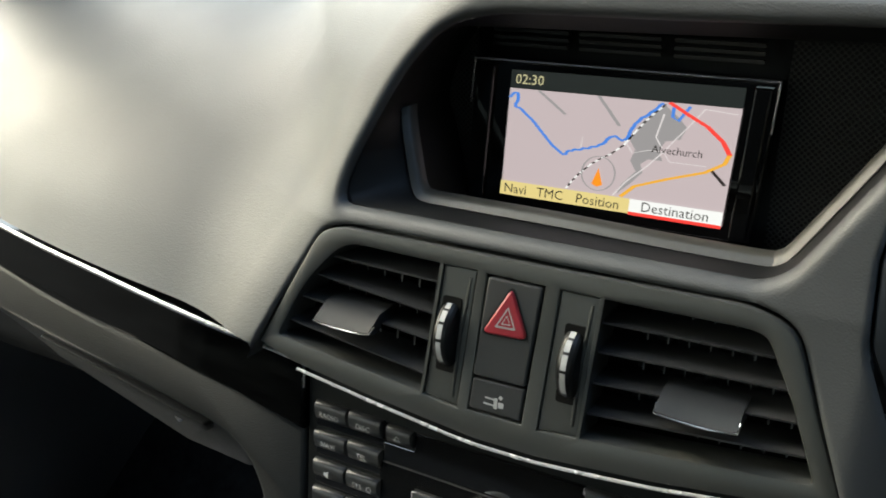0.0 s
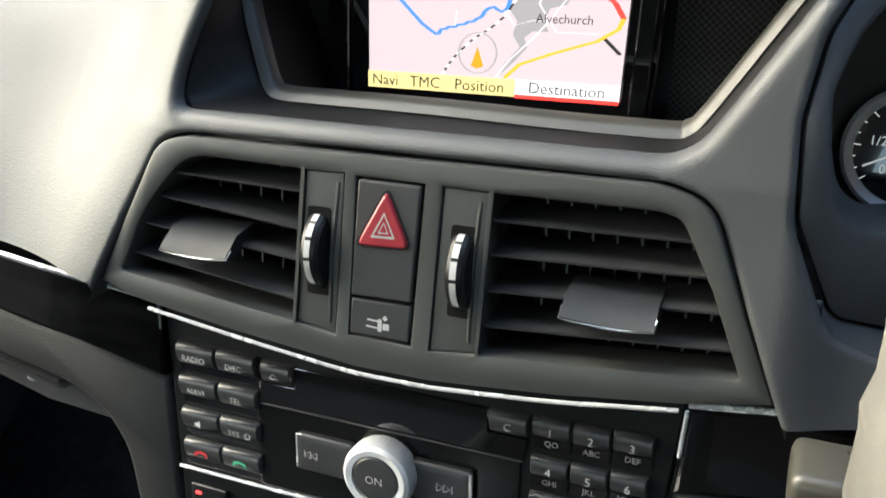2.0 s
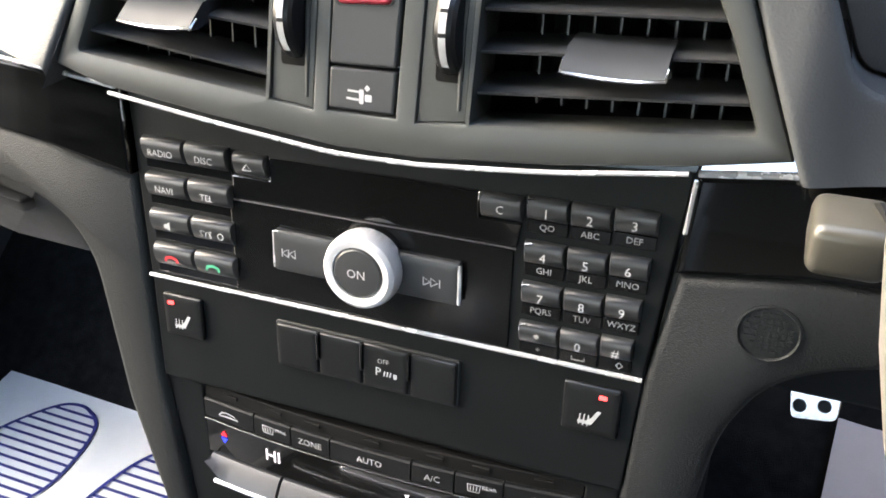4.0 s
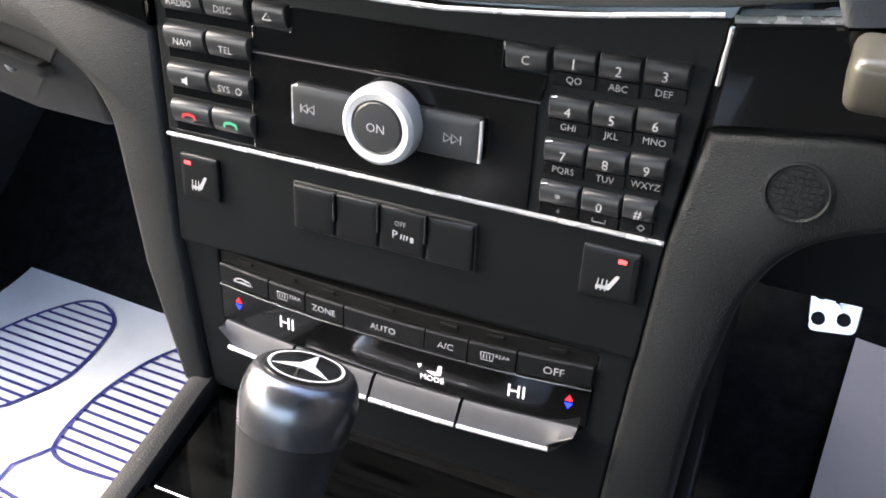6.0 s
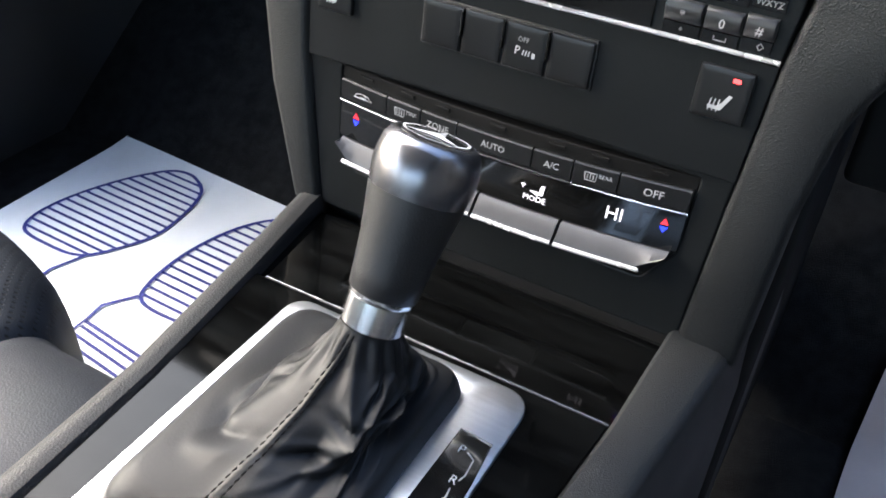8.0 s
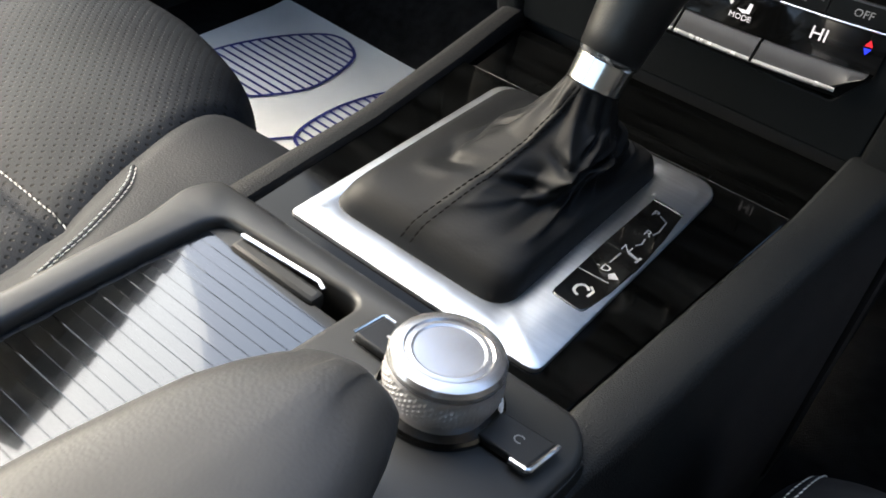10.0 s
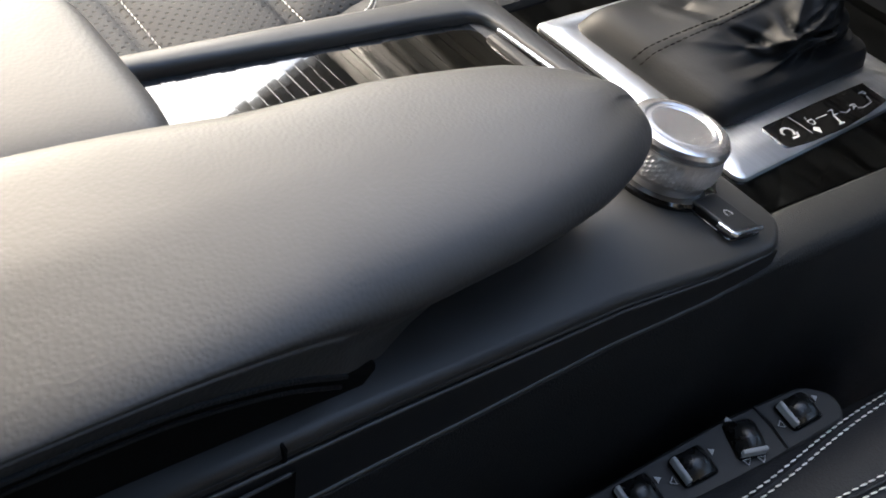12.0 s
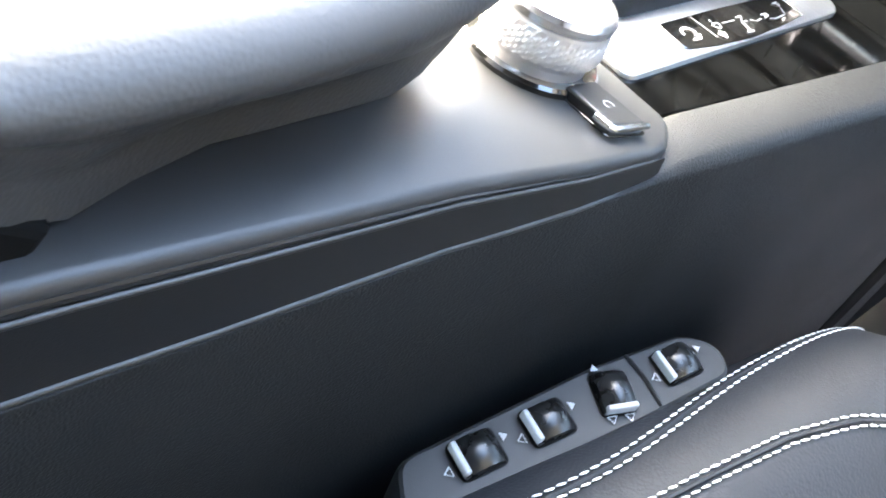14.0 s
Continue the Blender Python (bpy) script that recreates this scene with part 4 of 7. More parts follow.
def vent(name, hole, x0, x1, ztable, tab, fins):
    v = thing(name, (0.5 * (x0 + x1), 0.02, 0.55), "slatted centre air vent with a silver-grey slider tab", "air vent", "centre air vents")
    bm = bmesh.new()
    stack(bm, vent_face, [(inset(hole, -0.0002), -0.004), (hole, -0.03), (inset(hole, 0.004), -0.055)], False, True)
    part("duct", bm, VOID, v, "duct coloured near-black for its shade")
    cx = 0.5 * (x0 + x1)
    for i, (za, zb, xa, xb) in enumerate(ztable):
        # a louvre: a thin tapered blade, its front edge rounded and its back raised
        bm = bmesh.new()
        secs = []
        for k in range(9):
            f = k / 8
            x, z = xa + (xb - xa) * f, za + (zb - za) * f
            ring = [(0.0008, 0.0), (0.0010, 0.0009), (-0.0008, 0.0017), (-0.013, 0.0042), (-0.022, 0.0046), (-0.022, 0.0036), (-0.012, 0.0022), (-0.0005, -0.0004)]
            secs.append([bm.verts.new(vent_face(x, z + dz, h - 0.003)) for h, dz in ring])
        for a, b in zip(secs, secs[1:]):
            for j in range(len(a)):
                bm.faces.new((a[j - 1], a[j], b[j], b[j - 1]))
        bm.faces.new(secs[0]), bm.faces.new(secs[-1])
        part("louvre", bm, KEY, v, angle=50)
    for k in range(fins):
        x = x0 + 0.012 + (x1 - x0 - 0.02) * (k + 0.5) / fins
        part("fin", block(vent_face, [(x - 0.0004, 0.553), (x + 0.0004, 0.553), (x + 0.0004, 0.606), (x - 0.0004, 0.606)], -0.036, -0.021), SATIN, v)
    ta, tb, zt, zb = tab
    bm = bmesh.new()
    secs = []
    for k in range(9):
        f = k / 8
        x = ta + (tb - ta) * f
        bow = 0.0011 * (1 - (2 * f - 1) ** 2)
        ring = [(-0.012, zt + 0.0006), (0.001, zt - 0.002 - bow * 0.3), (0.0085, zb + 0.0026 - bow), (0.0098, zb + 0.0012 - bow), (0.0092, zb - bow), (0.004, zb - 0.0005 - bow), (-0.012, zt - 0.005)]
        secs.append([bm.verts.new(vent_face(x, z, h)) for h, z in ring])
    for a, b in zip(secs, secs[1:]):
        for j in range(len(a)):
            bm.faces.new((a[j - 1], a[j], b[j], b[j - 1]))
    bm.faces.new(secs[0]), bm.faces.new(secs[-1])
    t = part("slider_tab", bm, TAB, v, "grey slider tab", angle=40)
    pts = [vent_face(ta + (tb - ta) * k / 8, zb + 0.0004 - 0.0011 * (1 - (k / 4 - 1) ** 2), 0.0095) for k in range(9)]
    part("chrome_edge", tube([vent_face(ta, zb + 0.0035, 0.006)] + pts + [vent_face(tb, zb + 0.0035, 0.006)], 0.0006, 6), CHROME, t, "fine chrome edge")
    return v


vent("air_vent", VL, -0.13, -0.036, [(0.6015, 0.6000, -0.1000, -0.0365), (0.5905, 0.5845, -0.1090, -0.0378), (0.5775, 0.5715, -0.1178, -0.0388), (0.5635, 0.5545, -0.1255, -0.0400)], (-0.1010, -0.0680, 0.5815, 0.5705), 7)
vent("air_vent", VR, 0.041, 0.134, [(0.5985, 0.6000, 0.0428, 0.1165), (0.5855, 0.5885, 0.0424, 0.1220), (0.5715, 0.5765, 0.0418, 0.1265), (0.5575, 0.5640, 0.0412, 0.1312)], (0.0725, 0.1055, 0.5795, 0.5700), 8)


def wheel_pod(poly, x, za, zb):
    w = thing("vent_dial_pod", vent_face(x, zb), "narrow pod with a ribbed thumbwheel for the air vent", "vent dial", "vent thumbwheels")
    bm = bmesh.new()
    stack(bm, vent_face, [(poly, -0.01), (poly, 0.0006), (inset(poly, 0.0005), 0.0012), (inset(poly, 0.0012), 0.0013)], False, True)
    part("pod_body", bm, PANEL, w, "charcoal pod", angle=30)
    zc, r = (za + zb) / 2, (za - zb) / 2
    part("wheel_slot", block(vent_face, rounded([(x - 0.0052, zb - 0.0002), (x + 0.0050, zb - 0.0002), (x + 0.0056, za + 0.0002), (x - 0.0046, za + 0.0002)], 0.0016, 3), 0.0, 0.0017), VOID, w)
    part("pod_ridge", tube([vent_face(poly[1][0] - 0.0028, poly[1][1] + 0.004, 0.0008), vent_face((poly[1][0] + poly[2][0]) / 2 - 0.0036, (za + zb) / 2, 0.0014), vent_face(poly[2][0] - 0.0028, poly[2][1] - 0.004, 0.0008)], 0.0010, 8), PANEL, w)
    c = vent_face(x, zc, -0.0065)
    whl = part("thumbwheel", turned([(r * 0.74, -0.0046), (r * 0.88, -0.0040), (r * 0.95, -0.0029), (r * 0.985, -0.0013), (r * 0.985, 0.0013), (r * 0.95, 0.0029), (r * 0.88, 0.0040), (r * 0.74, 0.0046)], c, (1, 0, 0), 44), LOWKEY, w, "black thumbwheel")
    for top, low in ((0.86, 0.74), (0.69, 0.43), (0.36, -0.02), (-0.10, -0.70)):
        bm = bmesh.new()
        rows = []
        for k in range(5):
            a = math.asin(low + (top - low) * k / 4)
            p = c + (r * 0.995) * (Vector((0, -1, 0.17)).normalized() * math.cos(a) + Vector((0, 0.17, 1)).normalized() * math.sin(a))
            rows.append((bm.verts.new(p + Vector((-0.0013, 0, 0))), bm.verts.new(p + Vector((0.0013, 0, 0)))))
        for (a, b), (cc, d) in zip(rows, rows[1:]):
            bm.faces.new((a, b, d, cc))
        part("scale_mark", bm, PRINT, whl)
    return w


wheel_pod(PL, -0.0290, 0.5962, 0.5608)
wheel_pod(PR, 0.0322, 0.5962, 0.5612)

haz = thing("hazard_switch", vent_face(0.0, 0.575), "black switch block with a red hazard warning triangle", "switch")
HB = [(-0.0139, 0.5630), (0.0125, 0.5635), (0.0157, 0.6094), (-0.0110, 0.6094)]
part("button", block(vent_face, rounded(HB, 0.0016, 3), -0.01, 0.0028, 0.0010), KEY, haz, "black rocker button", angle=18)
KB = [(-0.0147, 0.5468), (0.0117, 0.5470), (0.0125, 0.5625), (-0.0139, 0.5620)]
keyb = part("button", block(vent_face, rounded(KB, 0.0014, 3), -0.01, 0.0022, 0.0010), KEY, haz, "black blank with a key symbol", angle=18)
TRI_SHARP = [(-0.0112, 0.5838), (0.0118, 0.5850), (0.0017, 0.6070)]
part("triangle_seat", block(vent_face, rounded(inset(TRI_SHARP, -0.0007), 0.0042, 5), 0.001, 0.0031), LOWKEY, haz)
tri = part("red_triangle", block(vent_face, rounded(TRI_SHARP, 0.0040, 5), 0.001, 0.0044, 0.0011), REDKEY, haz, "red triangle key", angle=18)
for d, w in ((0.0042, 0.0011), (0.0058, 0.0006)):
    q = inset(TRI_SHARP, d)
    part("triangle_mark", ribbon(vent_face, q + [q[0], q[1]], w, 0.0047), PRINT, tri)
part("key_symbol", ribbon(vent_face, [(-0.0064, 0.5542), (-0.0016, 0.5540)], 0.0008, 0.0025), PRINT, keyb)
part("key_symbol", ribbon(vent_face, [(-0.0069, 0.5514), (-0.0016, 0.5512)], 0.0008, 0.0025), PRINT, keyb)
part("key_symbol", flat(vent_face, rect(-0.0018, 0.0, 0.5498, 0.5550, 0.0005), 0.0025), PRINT, keyb)
part("key_symbol", flat(vent_face, rect(0.0004, 0.0032, 0.5508, 0.5534, 0.0004), 0.0025), PRINT, keyb)
part("key_symbol", flat(vent_face, [(0.0002, 0.5556), (0.0014, 0.5544), (0.0026, 0.5556), (0.0014, 0.5568)], 0.0025), PRINT, keyb)

# ---- radio ----
radio = thing("car_radio", (0, 0.0, 0.45), "black car radio with key blocks and a silver rotary knob", "radio")
RF = [(-0.1186, 0.5362), (-0.0667, 0.5320), (-0.0114, 0.5280), (0.0215, 0.5280), (0.0715, 0.5320), (0.1172, 0.5362), (0.1092, 0.4522), (-0.1172, 0.4522)]
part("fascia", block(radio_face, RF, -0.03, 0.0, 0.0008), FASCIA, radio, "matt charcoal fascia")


def key(x0, x1, z0, z1, r, h, parent, label="", material=None, crown=0.0008, name="button"):
    """A push key with a rounded rim and a slightly domed top."""
    bm = bmesh.new()

    def ring(d):
        return rect(x0 + d, x1 - d, z0 + d, z1 - d, max(0.0003, r - d), 3)
    stack(bm, radio_face, [(ring(0), 0.0), (ring(0), h - crown), (ring(crown * 0.5), h - crown * 0.25), (ring(crown * 1.4), h), (ring(crown * 3.0), h + crown * 0.15)])
    return part(name, bm, material or KEY, parent, label)


def slope_key(x0, x1, z0, z1, parent, top=0.0042, low=0.0016, label=""):
    """A key whose upper edge stands proud and whose face falls away below."""
    bm = bmesh.new()
    zt = z1 - 0.0009
    ring = [(z0, 0.0), (z0, low), (z0 + 0.0014, low + 0.0012), (z0 + 0.0040, top - 0.0004), (zt - 0.0024, top + 0.0002), (zt - 0.0006, top - 0.0002), (zt + 0.0004, top - 0.0010), (z1, top - 0.0022), (z1, 0.0)]
    secs = []
    for x, k in ((x0, 0.7), (x0 + 0.0006, 1.0), (x1 - 0.0006, 1.0), (x1, 0.7)):
        secs.append([bm.verts.new(radio_face(x, z, h * k)) for z, h in ring])
    for a, b in zip(secs, secs[1:]):
        for i in range(len(ring)):
            bm.faces.new((a[i - 1], a[i], b[i], b[i - 1]))
    bm.faces.new(secs[0]), bm.faces.new(secs[-1])
    return part("button", bm, KEY, parent, label, angle=50)


ROWZ = (0.5187, 0.5022, 0.4853, 0.4690)
NAMES = (("RADIO", "DISC"), ("NAVI", "TEL"), ("", "SYS"), ("", ""))
for (zt, names) in zip(ROWZ, NAMES):
    part("key_gap", block(radio_face, rect(-0.1120, -0.0685, zt - 0.0148, zt - 0.0098), -0.001, 0.0006, 0.0003), GLOSS, radio)
    for (x0, x1), nm in zip(((-0.1118, -0.0906), (-0.0898, -0.0690)), names):
        k = slope_key(x0, x1, zt - 0.0102, zt, radio)
        if nm:
            letters(radio_face, nm, (x0 + x1) / 2 + (-0.002 if nm == "SYS" else 0), zt - 0.0062, 0.0042, 0.0049, k, PRINT)
        cx, cz = (x0 + x1) / 2, zt - 0.006
        if nm == "SYS":
            part("clock_symbol", ribbon(radio_face, [(cx + 0.0055 + 0.0014 * math.cos(t), cz + 0.0014 * math.sin(t)) for t in (0.7 * i for i in range(10))], 0.0004, 0.0049), PRINT, k)
        if not nm and zt > 0.48:
            part("speaker_symbol", flat(radio_face, [(cx - 0.002, cz - 0.001), (cx - 0.0006, cz - 0.001), (cx + 0.001, cz - 0.0022), (cx + 0.001, cz + 0.0022), (cx - 0.0006, cz + 0.001), (cx - 0.002, cz + 0.001)], 0.0049), PRINT, k)
        if not nm and zt < 0.48:
            arc = [(cx - 0.0032, cz - 0.001), (cx - 0.0028, cz + 0.0008), (cx, cz + 0.0015), (cx + 0.0028, cz + 0.0008), (cx + 0.0032, cz - 0.001)]
            part("phone_symbol", ribbon(radio_face, arc, 0.0014, 0.0049), REDPRINT if x0 < -0.1 else GREENPRINT, k)
ej = slope_key(-0.0660, -0.0505, 0.5085, 0.5178, radio)
part("eject_symbol", ribbon(radio_face, [(-0.0602, 0.5117), (-0.0582, 0.5143), (-0.0562, 0.5117), (-0.0602, 0.5117)], 0.0005, 0.0049), PRINT, ej)
part("disc_flap", block(radio_face, rounded([(-0.0680, 0.4972), (0.0568, 0.4980), (0.0582, 0.5075), (0.0410, 0.5075), (0.0410, 0.5178), (-0.0495, 0.5176), (-0.0495, 0.5075), (-0.0680, 0.5075)], 0.0008, 2), 0.0, 0.0016, 0.0006), GLOSS, radio, "gloss black disc flap")
part("gloss_panel", block(radio_face, rect(-0.0705, 0.0555, 0.4535, 0.4962, 0.001), 0.0, 0.0008, 0.0004), PANELGLOSS, radio, "gloss black panel")
part("flap_line", tube([radio_face(-0.068, 0.4966, 0.0016), radio_face(0.0565, 0.4972, 0.0016)], 0.0004, 6), GREYMET, radio)
ck = slope_key(0.0420, 0.0584, 0.5085, 0.5180, radio)
letters(radio_face, "C", 0.0503, 0.5128, 0.0046, 0.0049, ck, PRINT)
part("chrome_edge", tube([radio_face(0.0418, 0.5182, 0.003), radio_face(0.0418, 0.5150, 0.003)], 0.0004, 6), CHROME, ck)
DIAL_PAD = (("1", "QO"), ("2", "ABC"), ("3", "DEF"), ("4", "GHI"), ("5", "JKL"), ("6", "MNO"), ("7", "PQRS"), ("8", "TUV"), ("9", "WXYZ"), ("*", "+"), ("0", ""), ("#", ""))
COLX = ((0.0600, 0.0756), (0.0764, 0.0913), (0.0921, 0.1075))
for i, (num, sub) in enumerate(DIAL_PAD):
    r, c = divmod(i, 3)
    x0, x1 = COLX[c]
    shrink = 0.0015 * r / 3 if c == 2 else 0.0
    z1 = (0.5186, 0.5010, 0.4841, 0.4672)[r] + (0.0006, 0.0006, 0.0014)[c]
    k = slope_key(x0, x1 - shrink * 2.2, z1 - 0.0088, z1, radio, 0.0040, 0.0014)
    letters(radio_face, num, (x0 + x1) / 2 - shrink, z1 - 0.0052, 0.0052, 0.0047, k, PRINT, "numeral")
    band = part("label_band", block(radio_face, rect(x0, x1 - shrink * 2.2, z1 - 0.0146, z1 - 0.0092, 0.0004), 0.0, 0.0008, 0.0003), PANELGLOSS, radio)
    if sub:
        letters(radio_face, sub, (x0 + x1) / 2 - shrink, z1 - 0.0119, 0.0036, 0.0011, band, DIMPRINT)
    if num == "0":
        part("space_symbol", ribbon(radio_face, [((x0 + x1) / 2 - 0.0025, z1 - 0.011), ((x0 + x1) / 2 - 0.0025, z1 - 0.0125), ((x0 + x1) / 2 + 0.0025, z1 - 0.0125), ((x0 + x1) / 2 + 0.0025, z1 - 0.011)], 0.0005, 0.0011), DIMPRINT, band)
    if num == "#":
        part("shift_symbol", ribbon(radio_face, [(0.0985, z1 - 0.0118), (0.0998, z1 - 0.0105), (0.1011, z1 - 0.0118), (0.0998, z1 - 0.0131), (0.0985, z1 - 0.0118)], 0.0005, 0.0011), DIMPRINT, band)
    if c == 0:
        part("chrome_edge", tube([radio_face(x0 + 0.0003, z1 - 0.0035, 0.0035), radio_face(x0 + 0.0003, z1 - 0.0008, 0.0038), radio_face(x0 + 0.003, z1 - 0.0002, 0.0034)], 0.0003, 5), CHROME, k)
pv = key(-0.0482, -0.020, 0.4690, 0.4872, 0.0015, 0.0045, radio, "flat skip key", crown=0.0012)
nx = key(0.006, 0.0352, 0.4694, 0.4876, 0.0015, 0.0045, radio, "flat skip key", crown=0.0012)
for k, x, d in ((pv, -0.0385, -1), (nx, 0.0225, 1)):
    for j in (0, 1):
        a = x + j * 0.0032 - 0.002
        part("skip_symbol", ribbon(radio_face, [(a, 0.4762), (a + d * 0.0, 0.4798), (a + 0.003 * d, 0.478), (a, 0.4762)], 0.0005, 0.0049), PRINT, k)
    part("skip_symbol", ribbon(radio_face, [(x + d * 0.005, 0.4762), (x + d * 0.005, 0.4798)], 0.0005, 0.0049), PRINT, k)
part("chrome_edge", tube([radio_face(-0.0455, 0.4868, 0.0038), radio_face(-0.048, 0.4866, 0.0038), radio_face(-0.0482, 0.470, 0.0036)], 0.0005, 6), BRIGHT, pv)
part("chrome_edge", tube([radio_face(0.0352, 0.4868, 0.0038), radio_face(0.0356, 0.478, 0.0042), radio_face(0.0352, 0.470, 0.0036)], 0.0008, 6), BRIGHT, nx)
KC, KA = radio_face(-0.0045, 0.4795), Vector((0, -1, 0.115))
knob = part("volume_knob", turned([(0.0146, 0.0), (0.0150, 0.002), (0.0158, 0.003), (0.0160, 0.0095), (0.0155, 0.0120), (0.0138, 0.0134), (0.0112, 0.0130), (0.0109, 0.0115)], KC, KA, 96, knurl=lambda r, h: r > 0.0156), SILVER, radio, "silver knurled rotary knob")
part("knob_cap", turned([(0.0109, 0.008), (0.0107, 0.0124), (0.0098, 0.0131), (0.0, 0.0136)], KC, KA, 40), KEY, knob, "dark cap")
letters(radio_face, "ON", -0.0045, 0.4795, 0.0052, 0.0141, knob, PRINT)
part("chrome_strip", tube([radio_face(-0.1172, 0.4515, 0.0008), radio_face(0.1090, 0.4524, 0.0008)], 0.0010, 8), BRIGHT, radio, "chrome strip under the radio")

# ---- switch panel under the radio ----
sw = thing("switch_panel", (0, 0, 0.42), "satin black switch panel with two heated seat buttons", "switch panel")
SP = [(-0.1172, 0.4505), (0.1092, 0.4508), (0.1062, 0.3985), (-0.1172, 0.3965)]
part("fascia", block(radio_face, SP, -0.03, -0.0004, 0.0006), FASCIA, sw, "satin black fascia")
for (x0, x1, z0, z1), lx in (((-0.1112, -0.0905, 0.4224, 0.4436), -0.1065), ((0.0797, 0.1022, 0.4236, 0.4458), 0.0955)):
    k = key(x0, x1, z0, z1, 0.0012, 0.002, sw, "heated seat button", LOWKEY, crown=0.0009)
    part("indicator_lamp", block(radio_face, rect(lx - 0.0016, lx + 0.0016, z1 - 0.0048, z1 - 0.0032, 0.0003), 0.0018, 0.0026), LED, k, "lit red lamp")
    cx, cz = (x0 + x1) / 2, z0 + 0.007
    part("seat_symbol", flat(radio_face, [(cx - 0.0045, cz - 0.0022), (cx + 0.001, cz - 0.0022), (cx + 0.0026, cz + 0.0008), (cx + 0.0045, cz + 0.0045), (cx + 0.003, cz + 0.0048), (cx + 0.0008, cz + 0.001), (cx - 0.001, cz - 0.0006), (cx - 0.0045, cz - 0.0006)], 0.0023), PRINT, k)
    for j in range(3):
        part("seat_symbol", ribbon(radio_face, [(cx - 0.004 + j * 0.0017, cz - 0.003), (cx - 0.0036 + j * 0.0017, cz + 0.0022)], 0.0005, 0.0024), PRINT, k)
bank = [(-0.0505, -0.0302), (-0.0292, -0.0090), (-0.0080, 0.0130), (0.0140, 0.0347)]
part("bank_frame", block(radio_face, rect(-0.0515, 0.0357, 0.4195, 0.4424, 0.0014), -0.001, 0.0006, 0.0004), DULL, sw)
for i, (x0, x1) in enumerate(bank):
    k = key(x0, x1, 0.4206, 0.4414, 0.001, 0.0024, sw, "" if i != 2 else "parking sensor button", LOWKEY, crown=0.0009)
    if i == 2:
        letters(radio_face, "OFF", 0.0018, 0.4348, 0.0032, 0.0027, k, DIMPRINT)
        letters(radio_face, "P", -0.0006, 0.4295, 0.0055, 0.0027, k, PRINT)
        for j in range(3):
            part("sensor_symbol", ribbon(radio_face, [(0.0022 + j * 0.0014, 0.4280), (0.0026 + j * 0.0014, 0.4304)], 0.0006, 0.0027), PRINT, k)
        part("sensor_symbol", flat(radio_face, rect(0.0066, 0.0082, 0.4275, 0.4300, 0.0004), 0.0027), PRINT, k)
for x in (-0.0297, -0.0085, 0.0135):
    part("divider", block(radio_face, rect(x - 0.0006, x + 0.0006, 0.4285, 0.4412, 0.0004), 0.0, 0.0034, 0.0004), GLOSS, sw)

# ---- climate control ----
clim = thing("climate_control", (0, -0.01, 0.34), "gloss black climate control with lit temperatures and silver rocker bar", "climate control")


def clim_face(x, z, h=0.0):
    """The unit bows gently towards the cabin."""
    p = radio_face(x, z, h)
    p.y -= 0.003 * (1 - min(1, abs(x + 0.0025) / 0.095) ** 2) - 0.002
    p.z -= 0.0030 * (1 - min(1, abs(x + 0.0025) / 0.095) ** 2) - 0.0012
    return p


def strip_block(x0, x1, z0, z1, h0, h1, bev=0.0005, n=8):
    bm = bmesh.new()
    ring = [(z0, h0), (z0, h1 - bev), (z0 + bev, h1), (z1 - bev, h1), (z1, h1 - bev), (z1, h0)]
    secs = []
    for k in range(n + 1):
        x = x0 + (x1 - x0) * k / n
        secs.append([bm.verts.new(clim_face(x, z, h)) for z, h in ring])
    for a, b in zip(secs, secs[1:]):
        for i in range(len(ring)):
            bm.faces.new((a[i - 1], a[i], b[i], b[i - 1]))
    bm.faces.new(secs[0]), bm.faces.new(secs[-1])
    return bm


part("housing", strip_block(-0.0962, 0.0912, 0.3400, 0.3945, -0.03, -0.0012), VOID, clim, "dull black housing")
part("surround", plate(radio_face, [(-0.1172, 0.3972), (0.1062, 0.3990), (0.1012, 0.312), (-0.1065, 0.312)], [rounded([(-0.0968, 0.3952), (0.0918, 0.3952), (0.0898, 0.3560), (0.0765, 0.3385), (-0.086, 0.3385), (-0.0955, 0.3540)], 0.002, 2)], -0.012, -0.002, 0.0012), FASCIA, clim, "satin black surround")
CX = (-0.0957, -0.0670, -0.0466, -0.0258, 0.0150, 0.0355, 0.0578, 0.0908)
CNAMES = ("", "", "ZONE", "AUTO", "A/C", "", "OFF")
